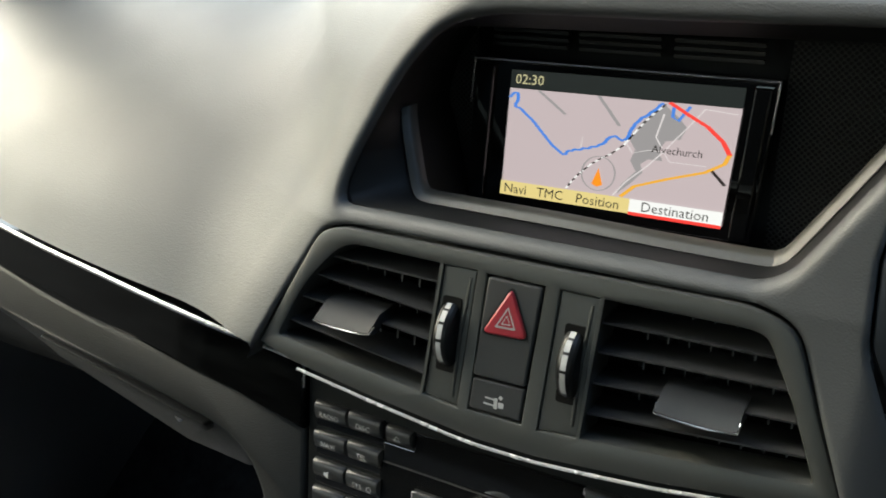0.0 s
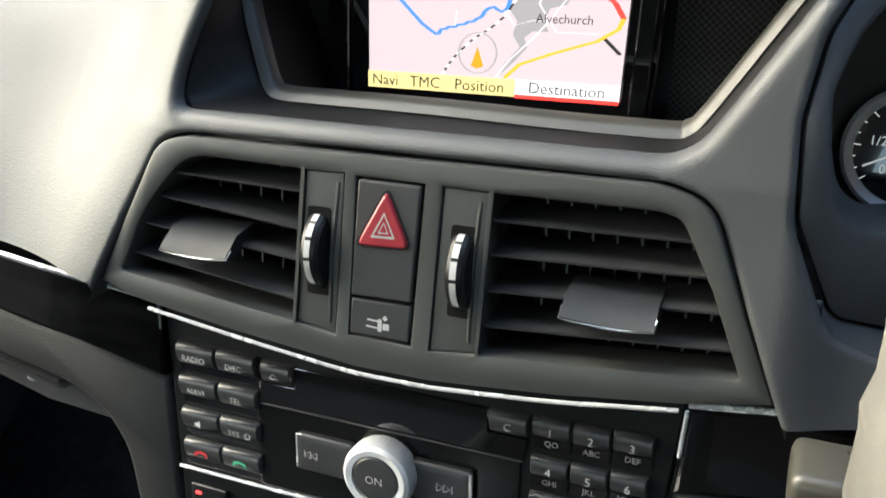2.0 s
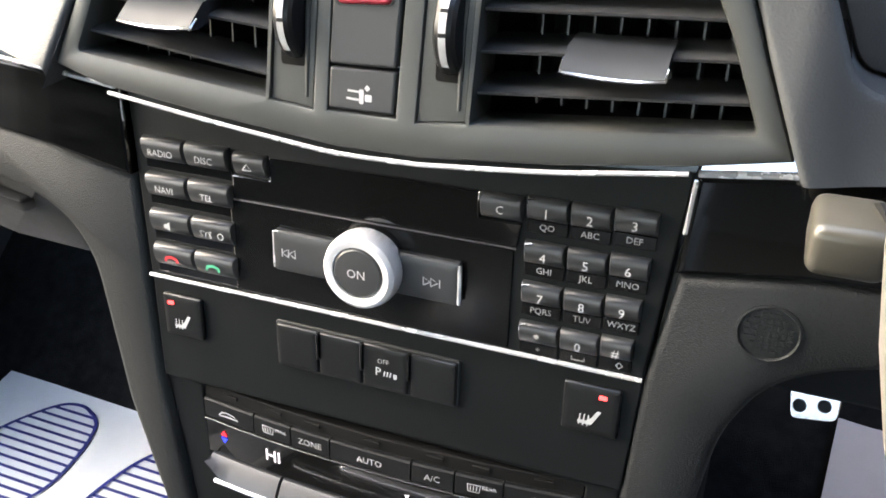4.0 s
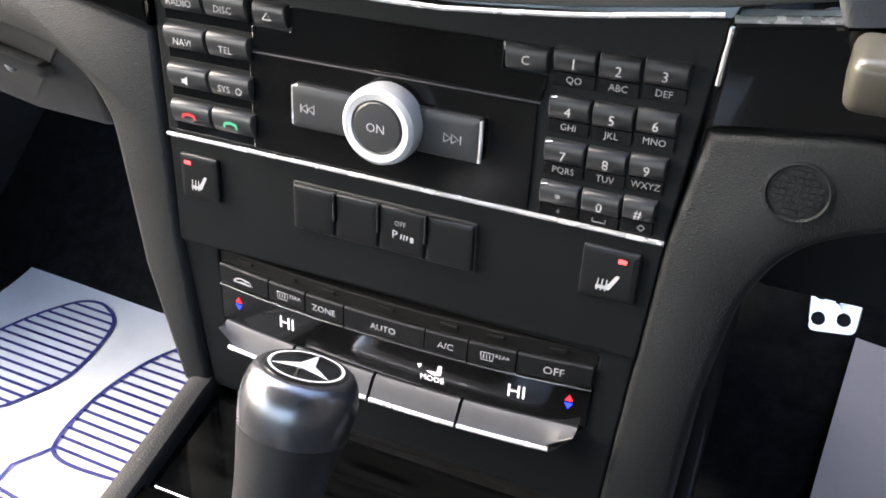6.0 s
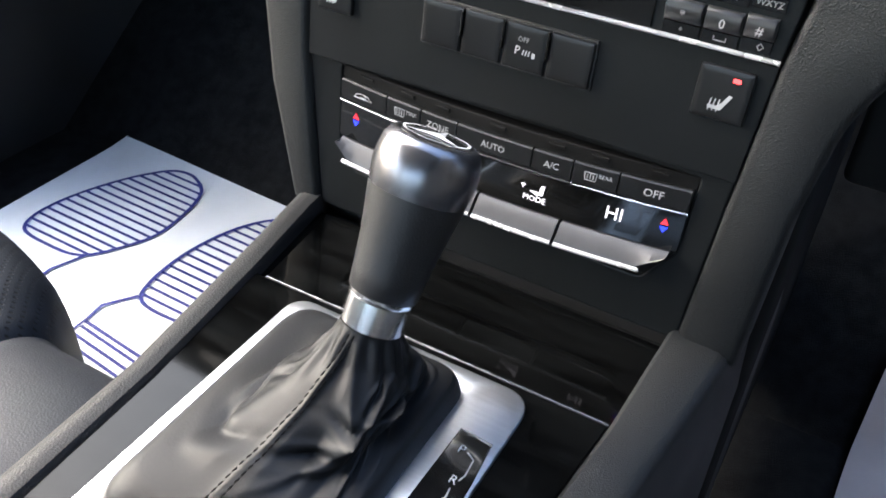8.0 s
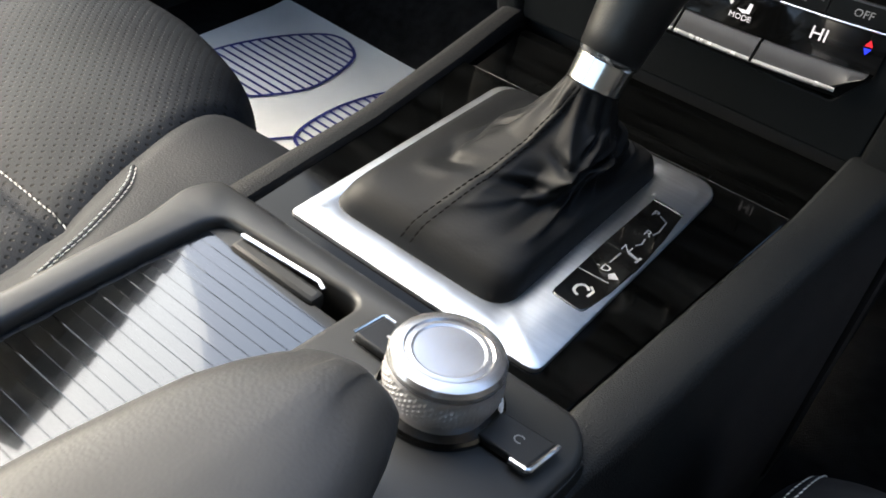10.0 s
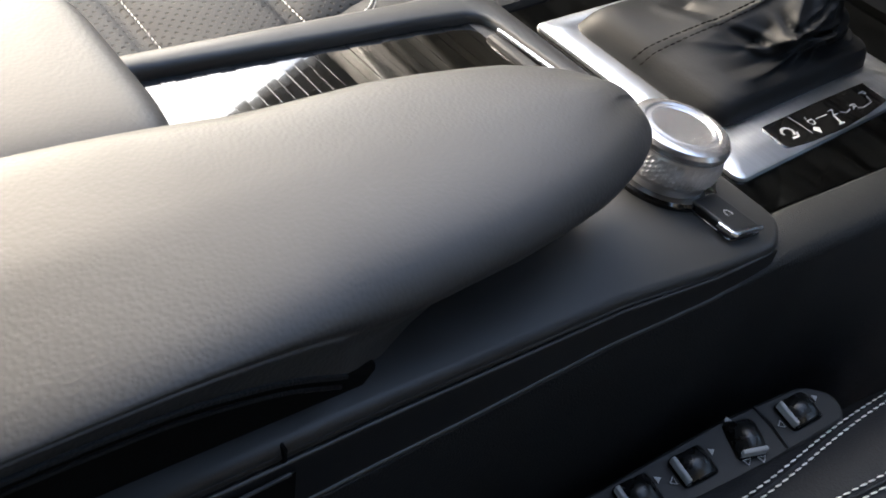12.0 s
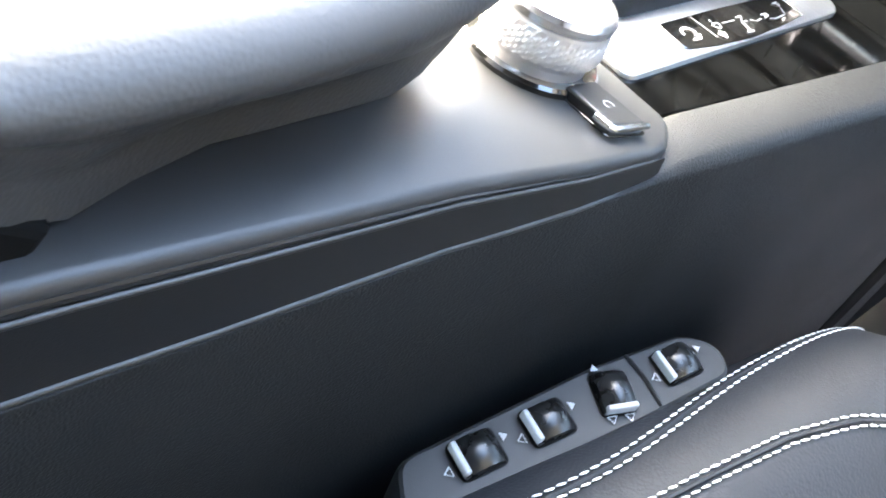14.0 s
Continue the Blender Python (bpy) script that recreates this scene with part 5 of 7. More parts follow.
for x0, x1, nm in zip(CX, CX[1:], CNAMES):
    k = part("button", strip_block(x0 + 0.0004, x1 - 0.0004, 0.3772, 0.3880, -0.002, 0.0016, 0.0008), LOWKEY, clim)
    cx = (x0 + x1) / 2
    part("slit", strip_block(cx - 0.004, cx + 0.004, 0.3908, 0.3926, -0.002, -0.0002, 0.0003, 2), VOID, clim)
    if nm:
        letters(clim_face, nm, cx, 0.3824, 0.0046 if nm != "OFF" else 0.0054, 0.0019, k, PRINT)
    elif x0 < -0.09:
        pts = [(cx - 0.0055, 0.3812), (cx - 0.004, 0.3830), (cx - 0.001, 0.3838), (cx + 0.003, 0.3832), (cx + 0.0055, 0.3815), (cx - 0.0055, 0.3812)]
        part("car_symbol", ribbon(clim_face, pts, 0.0006, 0.0019), PRINT, k)
        part("car_symbol", ribbon(clim_face, [(cx - 0.002, 0.3818), (cx + 0.002, 0.3818), (cx + 0.001, 0.3828)], 0.0005, 0.0019), PRINT, k)
    else:
        pts = [(cx - 0.005, 0.3845), (cx + 0.001, 0.3845), (cx + 0.0005, 0.3808), (cx - 0.0045, 0.3808), (cx - 0.005, 0.3845)]
        part("screen_symbol", ribbon(clim_face, pts, 0.0005, 0.0019), PRINT, k)
        for j in range(3):
            part("screen_symbol", ribbon(clim_face, [(cx - 0.0035 + j * 0.0014, 0.3815), (cx - 0.0035 + j * 0.0014, 0.3838)], 0.0004, 0.0019), PRINT, k)
        letters(clim_face, "MAX" if x0 < 0 else "REAR", cx + 0.005, 0.3838, 0.0028, 0.0019, k, PRINT)
part("chrome_line", strip_block(-0.0960, -0.0262, 0.3758, 0.3768, -0.002, 0.0018, 0.0003), CHROME, clim, "fine chrome line")
part("chrome_line", strip_block(-0.0256, 0.0348, 0.3759, 0.3767, -0.002, 0.0014, 0.0003), GREYMET, clim)
part("chrome_line", strip_block(0.0358, 0.0910, 0.3758, 0.3768, -0.002, 0.0018, 0.0003), CHROME, clim, "fine chrome line")
disp = part("display_window", strip_block(-0.0955, 0.0905, 0.3562, 0.3757, -0.003, 0.0008, 0.0005, 14), GLOSS, clim, "gloss black display window")
for x in (-0.0575, 0.0590):
    letters(clim_face, "HI", x, 0.3672, 0.0092, 0.0012, disp, LITWHITE, "lit_legend")
letters(clim_face, "MODE", 0.0195, 0.3626, 0.0042, 0.0012, disp, LITWHITE, "lit_legend")
part("lit_symbol", flat(clim_face, [(0.0165, 0.3665), (0.0215, 0.3668), (0.0222, 0.3705), (0.0240, 0.3705), (0.0236, 0.3655), (0.0200, 0.3648)], 0.0012), LITWHITE, disp)
part("lit_symbol", flat(clim_face, [(0.0118, 0.3690), (0.0142, 0.3692), (0.0130, 0.3668)], 0.0012), LITWHITE, disp)
for x in (-0.0855, 0.0822):
    part("warm_arrow", flat(clim_face, [(x - 0.0020, 0.3688), (x + 0.0020, 0.3688), (x, 0.3720)], 0.0012), LITRED, disp, "lit red arrow")
    part("cool_arrow", flat(clim_face, [(x - 0.0020, 0.3678), (x, 0.3646), (x + 0.0020, 0.3678)], 0.0012), LITBLUE, disp, "lit blue arrow")
for x0, x1 in ((-0.0935, -0.0538), (-0.0522, -0.0101), (-0.0085, 0.0339), (0.0355, 0.0875)):
    bm = bmesh.new()
    secs = []
    for k in range(9):
        x = x0 + (x1 - x0) * k / 8
        e = min(1.0, max(0.06, (0.0875 - x) / 0.014, ), max(0.06, (x + 0.0935) / 0.010))
        ring = [(0.3560, -0.002), (0.3560, 0.0015), (0.3548, 0.0035), (0.3560 - 0.0080 * e, 0.0082), (0.3560 - 0.0094 * e, 0.0086), (0.3560 - 0.0106 * e, 0.0076), (0.3560 - 0.0126 * e, 0.003), (0.3560 - 0.0126 * e, -0.002)]
        secs.append([bm.verts.new(clim_face(x, z, h)) for z, h in ring])
    for a, b in zip(secs, secs[1:]):
        for i in range(len(ring)):
            bm.faces.new((a[i - 1], a[i], b[i], b[i - 1]))
    bm.faces.new(secs[0]), bm.faces.new(secs[-1])
    k = part("rocker", bm, GREYMET, clim, "silver-grey rocker", angle=28)
    xb = min(x1, 0.0775)
    xa = max(x0, -0.088)
    part("chrome_edge", tube([clim_face(xa + (xb - xa) * j / 6, 0.3467, 0.0086) for j in range(7)], 0.0011, 8), BRIGHT, k, "bright lower edge")

# ---- centre console ----
cons = thing("centre_console", (0, -0.2, 0.0), "black centre console with ash veneer and grained side rails", "console")


def section_loft(stations, n=4):
    """A closed ring of (x, z) at each y, joined along y."""
    bm = bmesh.new()
    rings = [[bm.verts.new((x, y, z)) for x, z in ring] for y, ring in stations]
    for a, b in zip(rings, rings[1:]):
        for i in range(len(a)):
            bm.faces.new((a[i - 1], a[i], b[i], b[i - 1]))
    bm.faces.new(rings[0]), bm.faces.new(rings[-1])
    return bm


def rail_ring(xi, xo, zt, soft=0.006):
    s = 1 if xo > xi else -1
    w = abs(xo - xi)
    r = min(soft, w * 0.4)
    return [(xi, zt - 0.02), (xi, zt - 0.003), (xi + s * 0.002, zt - 0.0006), (xi + s * r, zt), (xo - s * r, zt - 0.0005), (xo - s * r * 0.3, zt - r * 0.4), (xo, zt - r), (xo + s * 0.003, zt - 0.05), (xo + s * 0.004, 0.0), (xi, 0.0)]


part("side_rail", section_loft([(0.05, rail_ring(-0.110, -0.131, 0.317)), (-0.02, rail_ring(-0.1045, -0.1205, 0.3165)), (-0.08, rail_ring(-0.0955, -0.1120, 0.316)), (-0.16, rail_ring(-0.0860, -0.1010, 0.316)), (-0.25, rail_ring(-0.0810, -0.0975, 0.316)), (-0.3, rail_ring(-0.0815, -0.0985, 0.31))]), RAILSKIN, cons, "grained side rail", angle=40)
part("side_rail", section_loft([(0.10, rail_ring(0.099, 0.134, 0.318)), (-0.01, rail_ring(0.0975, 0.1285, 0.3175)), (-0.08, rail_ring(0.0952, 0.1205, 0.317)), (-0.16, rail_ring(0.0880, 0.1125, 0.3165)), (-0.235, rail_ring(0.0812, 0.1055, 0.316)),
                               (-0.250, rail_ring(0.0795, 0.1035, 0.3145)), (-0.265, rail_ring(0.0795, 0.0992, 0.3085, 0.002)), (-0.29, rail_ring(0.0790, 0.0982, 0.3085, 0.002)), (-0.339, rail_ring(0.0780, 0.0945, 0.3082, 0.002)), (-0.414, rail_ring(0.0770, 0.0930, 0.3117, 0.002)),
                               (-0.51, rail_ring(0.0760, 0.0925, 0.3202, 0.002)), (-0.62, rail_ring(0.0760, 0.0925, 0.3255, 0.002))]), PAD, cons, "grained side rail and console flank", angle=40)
SHELF = [(-0.108, -0.012), (0.0985, -0.012), (0.0950, -0.0775), (-0.1010, -0.0790)]
part("front_shelf", block(lambda x, y, h=0: Vector((x, y, 0.3085 + h - 0.03 * (y + 0.078))), SHELF, -0.03, 0.0, 0.001), WOOD, cons, "black ash tray lid")
part("shelf_back", block(radio_face, [(-0.1065, 0.300), (0.1012, 0.300), (0.1012, 0.345), (-0.1065, 0.345)], -0.03, -0.012), DULL, cons, "dark back of the tray")
part("chrome_strip", tube([(-0.0912, -0.0785, 0.3105), (0.0940, -0.0772, 0.3105)], 0.0007, 8), CHROME, cons, "thin chrome strip across the veneer")
part("gear_veneer", block(gear_face, [(-0.1008, -0.0805), (0.0948, -0.079), (0.0795, -0.2475), (-0.0828, -0.2475)], -0.03, -0.0004, 0.001), WOOD, cons, "black ash veneer round the gear lever")
SUR = rounded([(-0.0655, -0.2400), (0.0625, -0.2405), (0.0615, -0.0835), (-0.0665, -0.0850)], [0.004, 0.006, 0.014, 0.012], 6)
BOOTHOLE = rounded([(-0.0575, -0.2235), (0.0340, -0.2235), (0.0330, -0.0930), (-0.0590, -0.0945)], [0.013, 0.012, 0.012, 0.013], 6)
part("gear_surround", plate(gear_face, SUR, [BOOTHOLE], -0.008, 0.0017, 0.0014), ALU, cons, "brushed aluminium surround", angle=35)

# ---- gear lever ----
gear = thing("gear_lever", (0, -0.13, 0.313), "automatic gear lever with leather boot and silver-topped knob", "gear lever")
TOP, COL = Vector((0.0085, -0.0885, 0.4300)), Vector((0.0028, -0.1212, 0.3620))
AX = (TOP - COL).normalized()
grip = [(0.0128, 0.010), (0.0142, 0.0115), (0.0150, 0.020), (0.0160, 0.030), (0.0174, 0.040), (0.0188, 0.048), (0.0196, 0.0535)]
head = [(0.0196, 0.0535), (0.0200, 0.0560), (0.0208, 0.062), (0.0205, 0.067), (0.0195, 0.0715), (0.0178, 0.0745), (0.0158, 0.0758), (0.0150, 0.0755)]
part("grip", turned(grip, COL, AX, 40), GRIP, gear, "black leather grip", angle=60)
cap = part("knob_head", turned(head, COL, AX, 48), surface("satin_knob_metal", (0.15, 0.15, 0.16), (0.19, 0.19, 0.2), 0.27, 0.9, patch=6, rough_var=0.02), gear, "satin metal knob head", angle=60)
part("emblem_disc", turned([(0.0151, 0.0745), (0.0150, 0.0758), (0.0, 0.0763)], COL, AX, 40), GLOSS, cap, "black inlay")
EU = Vector((1, 0.15, 0)); EU = (EU - AX * EU.dot(AX)).normalized(); EV = AX.cross(EU)


def knob_top(a, b, h=0.0):
    return COL + AX * (0.0761 + h) + EU * a + EV * b


part("emblem_ring", ribbon(knob_top, [(0.0130 * math.cos(t), 0.0130 * math.sin(t)) for t in (2 * math.pi * k / 40 for k in range(41))], 0.0011, 0.0002), SILVER, cap, "bright ring")
bm = bmesh.new()
for k in range(3):
    t = radians(90 + 120 * k)
    d, n = Vector((math.cos(t), math.sin(t))), Vector((-math.sin(t), math.cos(t)))
    ctr = bm.verts.new(knob_top(0, 0, 0.0012))
    a, b, e = [bm.verts.new(knob_top(*p, 0.0003)) for p in (n * 0.0034 - d * 0.0016, d * 0.0125, -n * 0.0034 - d * 0.0016)]
    bm.faces.new((ctr, a, b)), bm.faces.new((ctr, b, e))
part("emblem", bm, SILVER, cap, "three bright rays")
part("collar", turned([(0.0122, -0.004), (0.0128, -0.0035), (0.0130, 0.0085), (0.0136, 0.0095), (0.0140, 0.0112)], COL, AX, 40), CHROME, gear, "bright metal collar")

BC, NK = Vector((-0.0124, -0.1585, 0.3150)), COL - AX * 0.004


CREASES = ((0.45, 0.46, 0.35, 0.13, 0.0034, 0.022), (0.75, 0.60, -0.5, 0.12, 0.0036, 0.022), (1.15, 0.40, 1.1, 0.11, 0.0040, 0.024), (1.5, 0.60, 0.3, 0.14, 0.0036, 0.022),
           (0.6, 0.32, 1.3, 0.10, 0.0028, 0.022), (2.0, 0.50, -0.9, 0.12, 0.0034, 0.024), (1.0, 0.74, 0.9, 0.10, 0.0024, 0.020), (-0.55, 0.36, 0.5, 0.14, 0.0026, 0.030), (-1.3, 0.42, -0.4, 0.15, 0.0028, 0.032),
           (-0.9, 0.62, 1.0, 0.10, 0.0020, 0.024), (2.6, 0.40, 0.5, 0.12, 0.0026, 0.026))


def boot_ring(k, n=220):
    hole = inset(BOOTHOLE, -0.0008)
    per = [Vector((x, y, 0)) for x, y in hole]
    # even steps round the base outline
    cum = [0.0]
    for i in range(len(per)):
        cum.append(cum[-1] + (per[(i + 1) % len(per)] - per[i]).length)
    ring = []
    for j in range(n):
        d = cum[-1] * j / n
        i = max(q for q in range(len(per)) if cum[q] <= d)
        base = per[i].lerp(per[(i + 1) % len(per)], (d - cum[i]) / max(1e-9, cum[i + 1] - cum[i]))
        rel = base - Vector((BC.x, BC.y, 0))
        ang = math.atan2(rel.y, rel.x)
        side = Vector((math.cos(ang), math.sin(ang), 0))
        neck = NK + (side - AX * side.dot(AX)).normalized() * 0.0128
        b3 = Vector((base.x, base.y, 0.3148))
        flatk = 1 - (1 - k) ** 1.25
        p = b3.lerp(neck, flatk)
        sag = [(0, 0), (0.03, 0.0030), (0.07, 0.0042), (0.12, 0.0035), (0.25, -0.0008), (0.45, -0.0060), (0.65, -0.0092), (0.85, -0.0068), (1, 0)]
        p.z += lerp(sag, k)
        a = (ang + 1.64 + math.pi) % (2 * math.pi) - math.pi
        env = max(0.0, math.sin(math.pi * min(1, max(0, (k - 0.12) / 0.88)))) ** 0.8
        lee = min(1.0, max(0.0, (a - 0.12) / 0.3)) * min(1.0, max(0.0, (2.7 - a) / 0.6))
        out = -0.0085 * lee * math.exp(-((k - 0.40) / 0.15) ** 2)
        out -= 0.0040 * min(1.0, max(0.0, (-a - 0.25) / 0.4)) * math.exp(-((k - 0.34) / 0.14) ** 2)
        for a0, turn, amp, w, k0 in ((0.55, 2.2, 0.0070, 0.20, 0.50), (1.25, 2.8, 0.0075, 0.24, 0.46), (2.0, 2.6, 0.0062, 0.26, 0.50), (0.9, -1.2, 0.0040, 0.16, 0.62)):
            out += amp * math.exp(-abs(a - a0 - turn * (k - 0.45)) / w) * math.exp(-((k - k0) / 0.2) ** 2)
        out += (0.0012 * math.sin(4 * ang + 3.0 * k) + 0.0022 * noise.noise(Vector((p.x * 30, p.y * 30, k * 1.6))) * (0.4 + lee)) * env
        # short sharp creases: centre, slope, length, depth, width
        for a0, k0, slope, run, amp, w in CREASES:
            da, dk = (a - a0) * 0.35, k - k0
            u, v = da * math.cos(slope) + dk * math.sin(slope), -da * math.sin(slope) + dk * math.cos(slope)
            out -= amp * math.exp(-(u / run) ** 2) * math.exp(-abs(v) / w) - 0.4 * amp * math.exp(-(u / run) ** 2) * math.exp(-((abs(v) - 2.2 * w) / w) ** 2)
        out += 0.0014 * math.exp(-(a / 0.05) ** 2) * env
        p += side * out + Vector((0, 0, 0.6 * out))
        if k > 0.7:
            p += side * 0.0013 * math.sin(13 * ang + 14 * k) * math.sin(math.pi * (k - 0.7) / 0.3)
        ring.append(p)
    return ring


bm = bmesh.new()
rings = [[bm.verts.new(p) for p in boot_ring(k / 66)] for k in range(67)]
for a, b in zip(rings, rings[1:]):
    for i in range(len(a)):
        bm.faces.new((a[i - 1], a[i], b[i], b[i - 1]))
boot = part("boot", bm, BOOT, gear, "soft creased leather boot", angle=80)
part("boot_frame", tube([gear_face(x, y, 0.0012) for x, y in inset(BOOTHOLE, 0.0002)], 0.0013, 6, True), RUBBER, gear, "dark frame at the foot of the boot")
for off in (-1, 1):
    path = []
    for k in range(1, 44):
        rg = boot_ring(k / 44)
        idx = min(range(len(rg)), key=lambda q: (boot_ring(0)[q] - Vector((-0.0165 + off * 0.0021, -0.2243, 0.3148))).length) if k == 1 else idx
        path.append(rg[idx] + Vector((off * 0.0006, -0.0004, 0.0007)))
    part("seam_stitch", stitches(path, 0.0034, 0.0024, 0.0004), DARKTHREAD, boot, "dark stitched seam", kind="stuff")
sel = thing("gear_indicator", gear_face(0.05, -0.158), "black gear position panel with white letters", "gear indicator")
part("plate", block(gear_face, rounded([(0.0423, -0.2020), (0.0580, -0.2030), (0.0604, -0.185), (0.0612, -0.162), (0.0602, -0.138), (0.0580, -0.1175), (0.0423, -0.1165), (0.0418, -0.158)], [0.003, 0.003, 0, 0, 0, 0.001, 0.001, 0], 3), 0.0, 0.0022, 0.0007), GLOSS, sel, "gloss black plate")
part("chrome_edge", tube([gear_face(0.0425, -0.1163, 0.0015), gear_face(0.0580, -0.1173, 0.0015)], 0.0007, 6), CHROME, sel)
for ch, x, y in (("P", 0.0485, -0.1262), ("R", 0.0530, -0.1412), ("N", 0.0514, -0.1570), ("D", 0.0514, -0.1742), ("-", 0.0480, -0.1740)):
    letters(gear_face, ch, x, y, 0.0060, 0.0026, sel, PRINT, "letter")
for pts in ([(0.0510, -0.1262), (0.0552, -0.1285), (0.0560, -0.1370), (0.0550, -0.1405)], [(0.0538, -0.1452), (0.0546, -0.1495), (0.0530, -0.1525)], [(0.0510, -0.1612), (0.0507, -0.1698)], [(0.0425, -0.1820), (0.0570, -0.1812)]):
    part("gate_line", ribbon(gear_face, pts, 0.0007, 0.0026), DIMPRINT, sel)
part("gate_symbol", flat(gear_face, [(0.0556, -0.1740), (0.0590, -0.1765), (0.0556, -0.1790), (0.0540, -0.1765)], 0.0026), PRINT, sel)
part("gate_symbol", ribbon(gear_face, [(0.0532, -0.1585), (0.0586, -0.1600)], 0.0013, 0.0026), PRINT, sel)
part("gate_symbol", ribbon(gear_face, [(0.0589, -0.1578), (0.0585, -0.1622)], 0.0011, 0.0026), PRINT, sel)
part("mode_symbol", ribbon(gear_face, [(0.0510 + 0.0028 * math.cos(t), -0.1925 + 0.0034 * math.sin(t)) for t in (0.5 + 0.55 * k for k in range(9))], 0.0013, 0.0026), PRINT, sel)
part("mode_symbol", ribbon(gear_face, [(0.0528, -0.1880), (0.0552, -0.1900), (0.0548, -0.1940)], 0.0012, 0.0026), PRINT, sel)

# ---- rear deck of the console ----
DECK = rounded([(-0.0985, -0.2475), (0.0855, -0.2475), (0.0965, -0.262), (0.0950, -0.300), (0.0908, -0.347), (0.0892, -0.44), (0.089, -0.62), (-0.072, -0.62), (-0.078, -0.44), (-0.0955, -0.29), (-0.104, -0.262)],
               [0.006, 0.006, 0.012, 0, 0, 0, 0, 0, 0, 0.01, 0.008], 5)
BIN = rounded([(-0.0785, -0.2655), (-0.0035, -0.2605), (-0.0035, -0.60), (-0.0600, -0.60), (-0.0680, -0.43), (-0.0775, -0.30)], [0.010, 0.009, 0.004, 0.004, 0, 0], 5)
part("deck", plate(deck_face, DECK, [BIN], -0.022, 0.0, 0.003), DECKSKIN, cons, "satin black deck", angle=50)
part("bin_well", block(lambda x, y, h=0: deck_face(x, y, h), inset(BIN, -0.001), -0.05, -0.021), VOID, cons, "well of the tray, coloured near-black for its shade")


def side_ring(y):
    zt = deck_face(0, y).z
    lo = lerp([(-0.62, 0.3253), (-0.51, 0.3200), (-0.414, 0.3115), (-0.339, 0.3080), (-0.29, 0.3080), (-0.26, 0.3060)], y)
    xr = lerp([(-0.62, 0.089), (-0.44, 0.0892), (-0.347, 0.0908), (-0.30, 0.0948), (-0.265, 0.0952)], y)
    d = zt - 0.002 - lo
    return [(xr - 0.004, zt - 0.003), (xr + 0.0002, zt - 0.0032), (xr + 0.0006, zt - 0.002 - 0.08 * d), (xr + 0.0004, zt - 0.002 - 0.11 * d), (xr - 0.0008, zt - 0.002 - 0.13 * d), (xr - 0.0008, zt - 0.002 - 0.17 * d), (xr + 0.0010, zt - 0.002 - 0.18 * d), (xr + 0.0018, lo + 0.0004), (xr + 0.0018, lo - 0.004), (xr - 0.03, lo - 0.004), (xr - 0.03, zt - 0.02)]


part("console_side", section_loft([(y, side_ring(y)) for y in (-0.262, -0.275, -0.30, -0.325, -0.347, -0.38, -0.41, -0.44, -0.5, -0.56, -0.62)]), SATIN, cons, "smooth black console side", angle=22)
# Beads paler than the flank, standing for the light its ridges catch.
bead = [(y, side_ring(y)) for y in (-0.268, -0.275, -0.30, -0.325, -0.347, -0.38, -0.41, -0.44, -0.5, -0.56, -0.62)]
part("edge_light_bead", tube([(r[7][0] - 0.0001, y, r[7][1] - 0.0006) for y, r in bead], 0.0010, 8), KEY, cons, "thin raised lip along the flank, paler for the light on its edge", angle=80)
part("edge_light_bead", tube([(r[6][0] - 0.0003, y, r[6][1] - 0.0001) for y, r in bead], 0.0008, 8), KEY, cons, "thin raised lip along the flank, paler for the light on its edge", angle=80)
part("console_side", softbox((-0.092, -0.62, 0.0), (-0.06, -0.255, 0.315), 0.004), SATIN, cons, "smooth black console side")
part("latch_pocket", block(lambda y, z, h=0: Vector((0.0895 + h, y, z)), [(-0.504, 0.3355), (-0.4675, 0.3330), (-0.4670, 0.3195), (-0.5045, 0.3225)], -0.004, 0.0014), VOID, cons, "slot of the armrest latch")
part("latch_lip", tube([(0.0910, -0.5030, 0.3358), (0.0910, -0.4690, 0.3334)], 0.0006, 6), GREYMET, cons)
part("latch_lip", tube([(0.0912, -0.5040, 0.3226), (0.0912, -0.4690, 0.3197)], 0.0006, 6), GREYMET, cons)
part("deck_joint", softbox((0.085, -0.4708, 0.3365), (0.0900, -0.4696, 0.3432), 0.0003), VOID, cons, "fine joint")

# ---- tambour lid ----
lid = thing("tambour_lid", deck_face(-0.04, -0.4, -0.012), "closed black ash roller lid of narrow slats", "roller lid")
NS = 54
for k in range(NS):
    y = -0.2755 - k * 0.0060
    xl = lerp([(-0.60, -0.0590), (-0.43, -0.0670), (-0.30, -0.0765), (-0.2655, -0.0775)], y)
    bm = bmesh.new()
    ring = [(-0.00297, -0.0070), (-0.00296, -0.00512), (-0.00284, -0.0050), (0.00284, -0.0050), (0.00296, -0.00512), (0.00297, -0.0070), (0.0, -0.0080)]
    lean, jig = 0.006 * math.sin(k * 2.3) * math.cos(k * 0.9), 0.00012 * math.sin(k * 4.1)
    a = [bm.verts.new(deck_face(xl, y + dy, h + lean * dy + jig)) for dy, h in ring]
    b = [bm.verts.new(deck_face(-0.0045, y + dy, h + lean * dy)) for dy, h in ring]
    for i in range(len(ring)):
        bm.faces.new((a[i - 1], a[i], b[i], b[i - 1]))
    bm.faces.new(a), bm.faces.new(b)
    part("slat", bm, WOODX, lid, angle=40)
hb = part("pull_bar", softbox((-0.064, -0.2735, 0.309), (-0.018, -0.2660, 0.3172), 0.002), RUBBER, lid, "black pull")
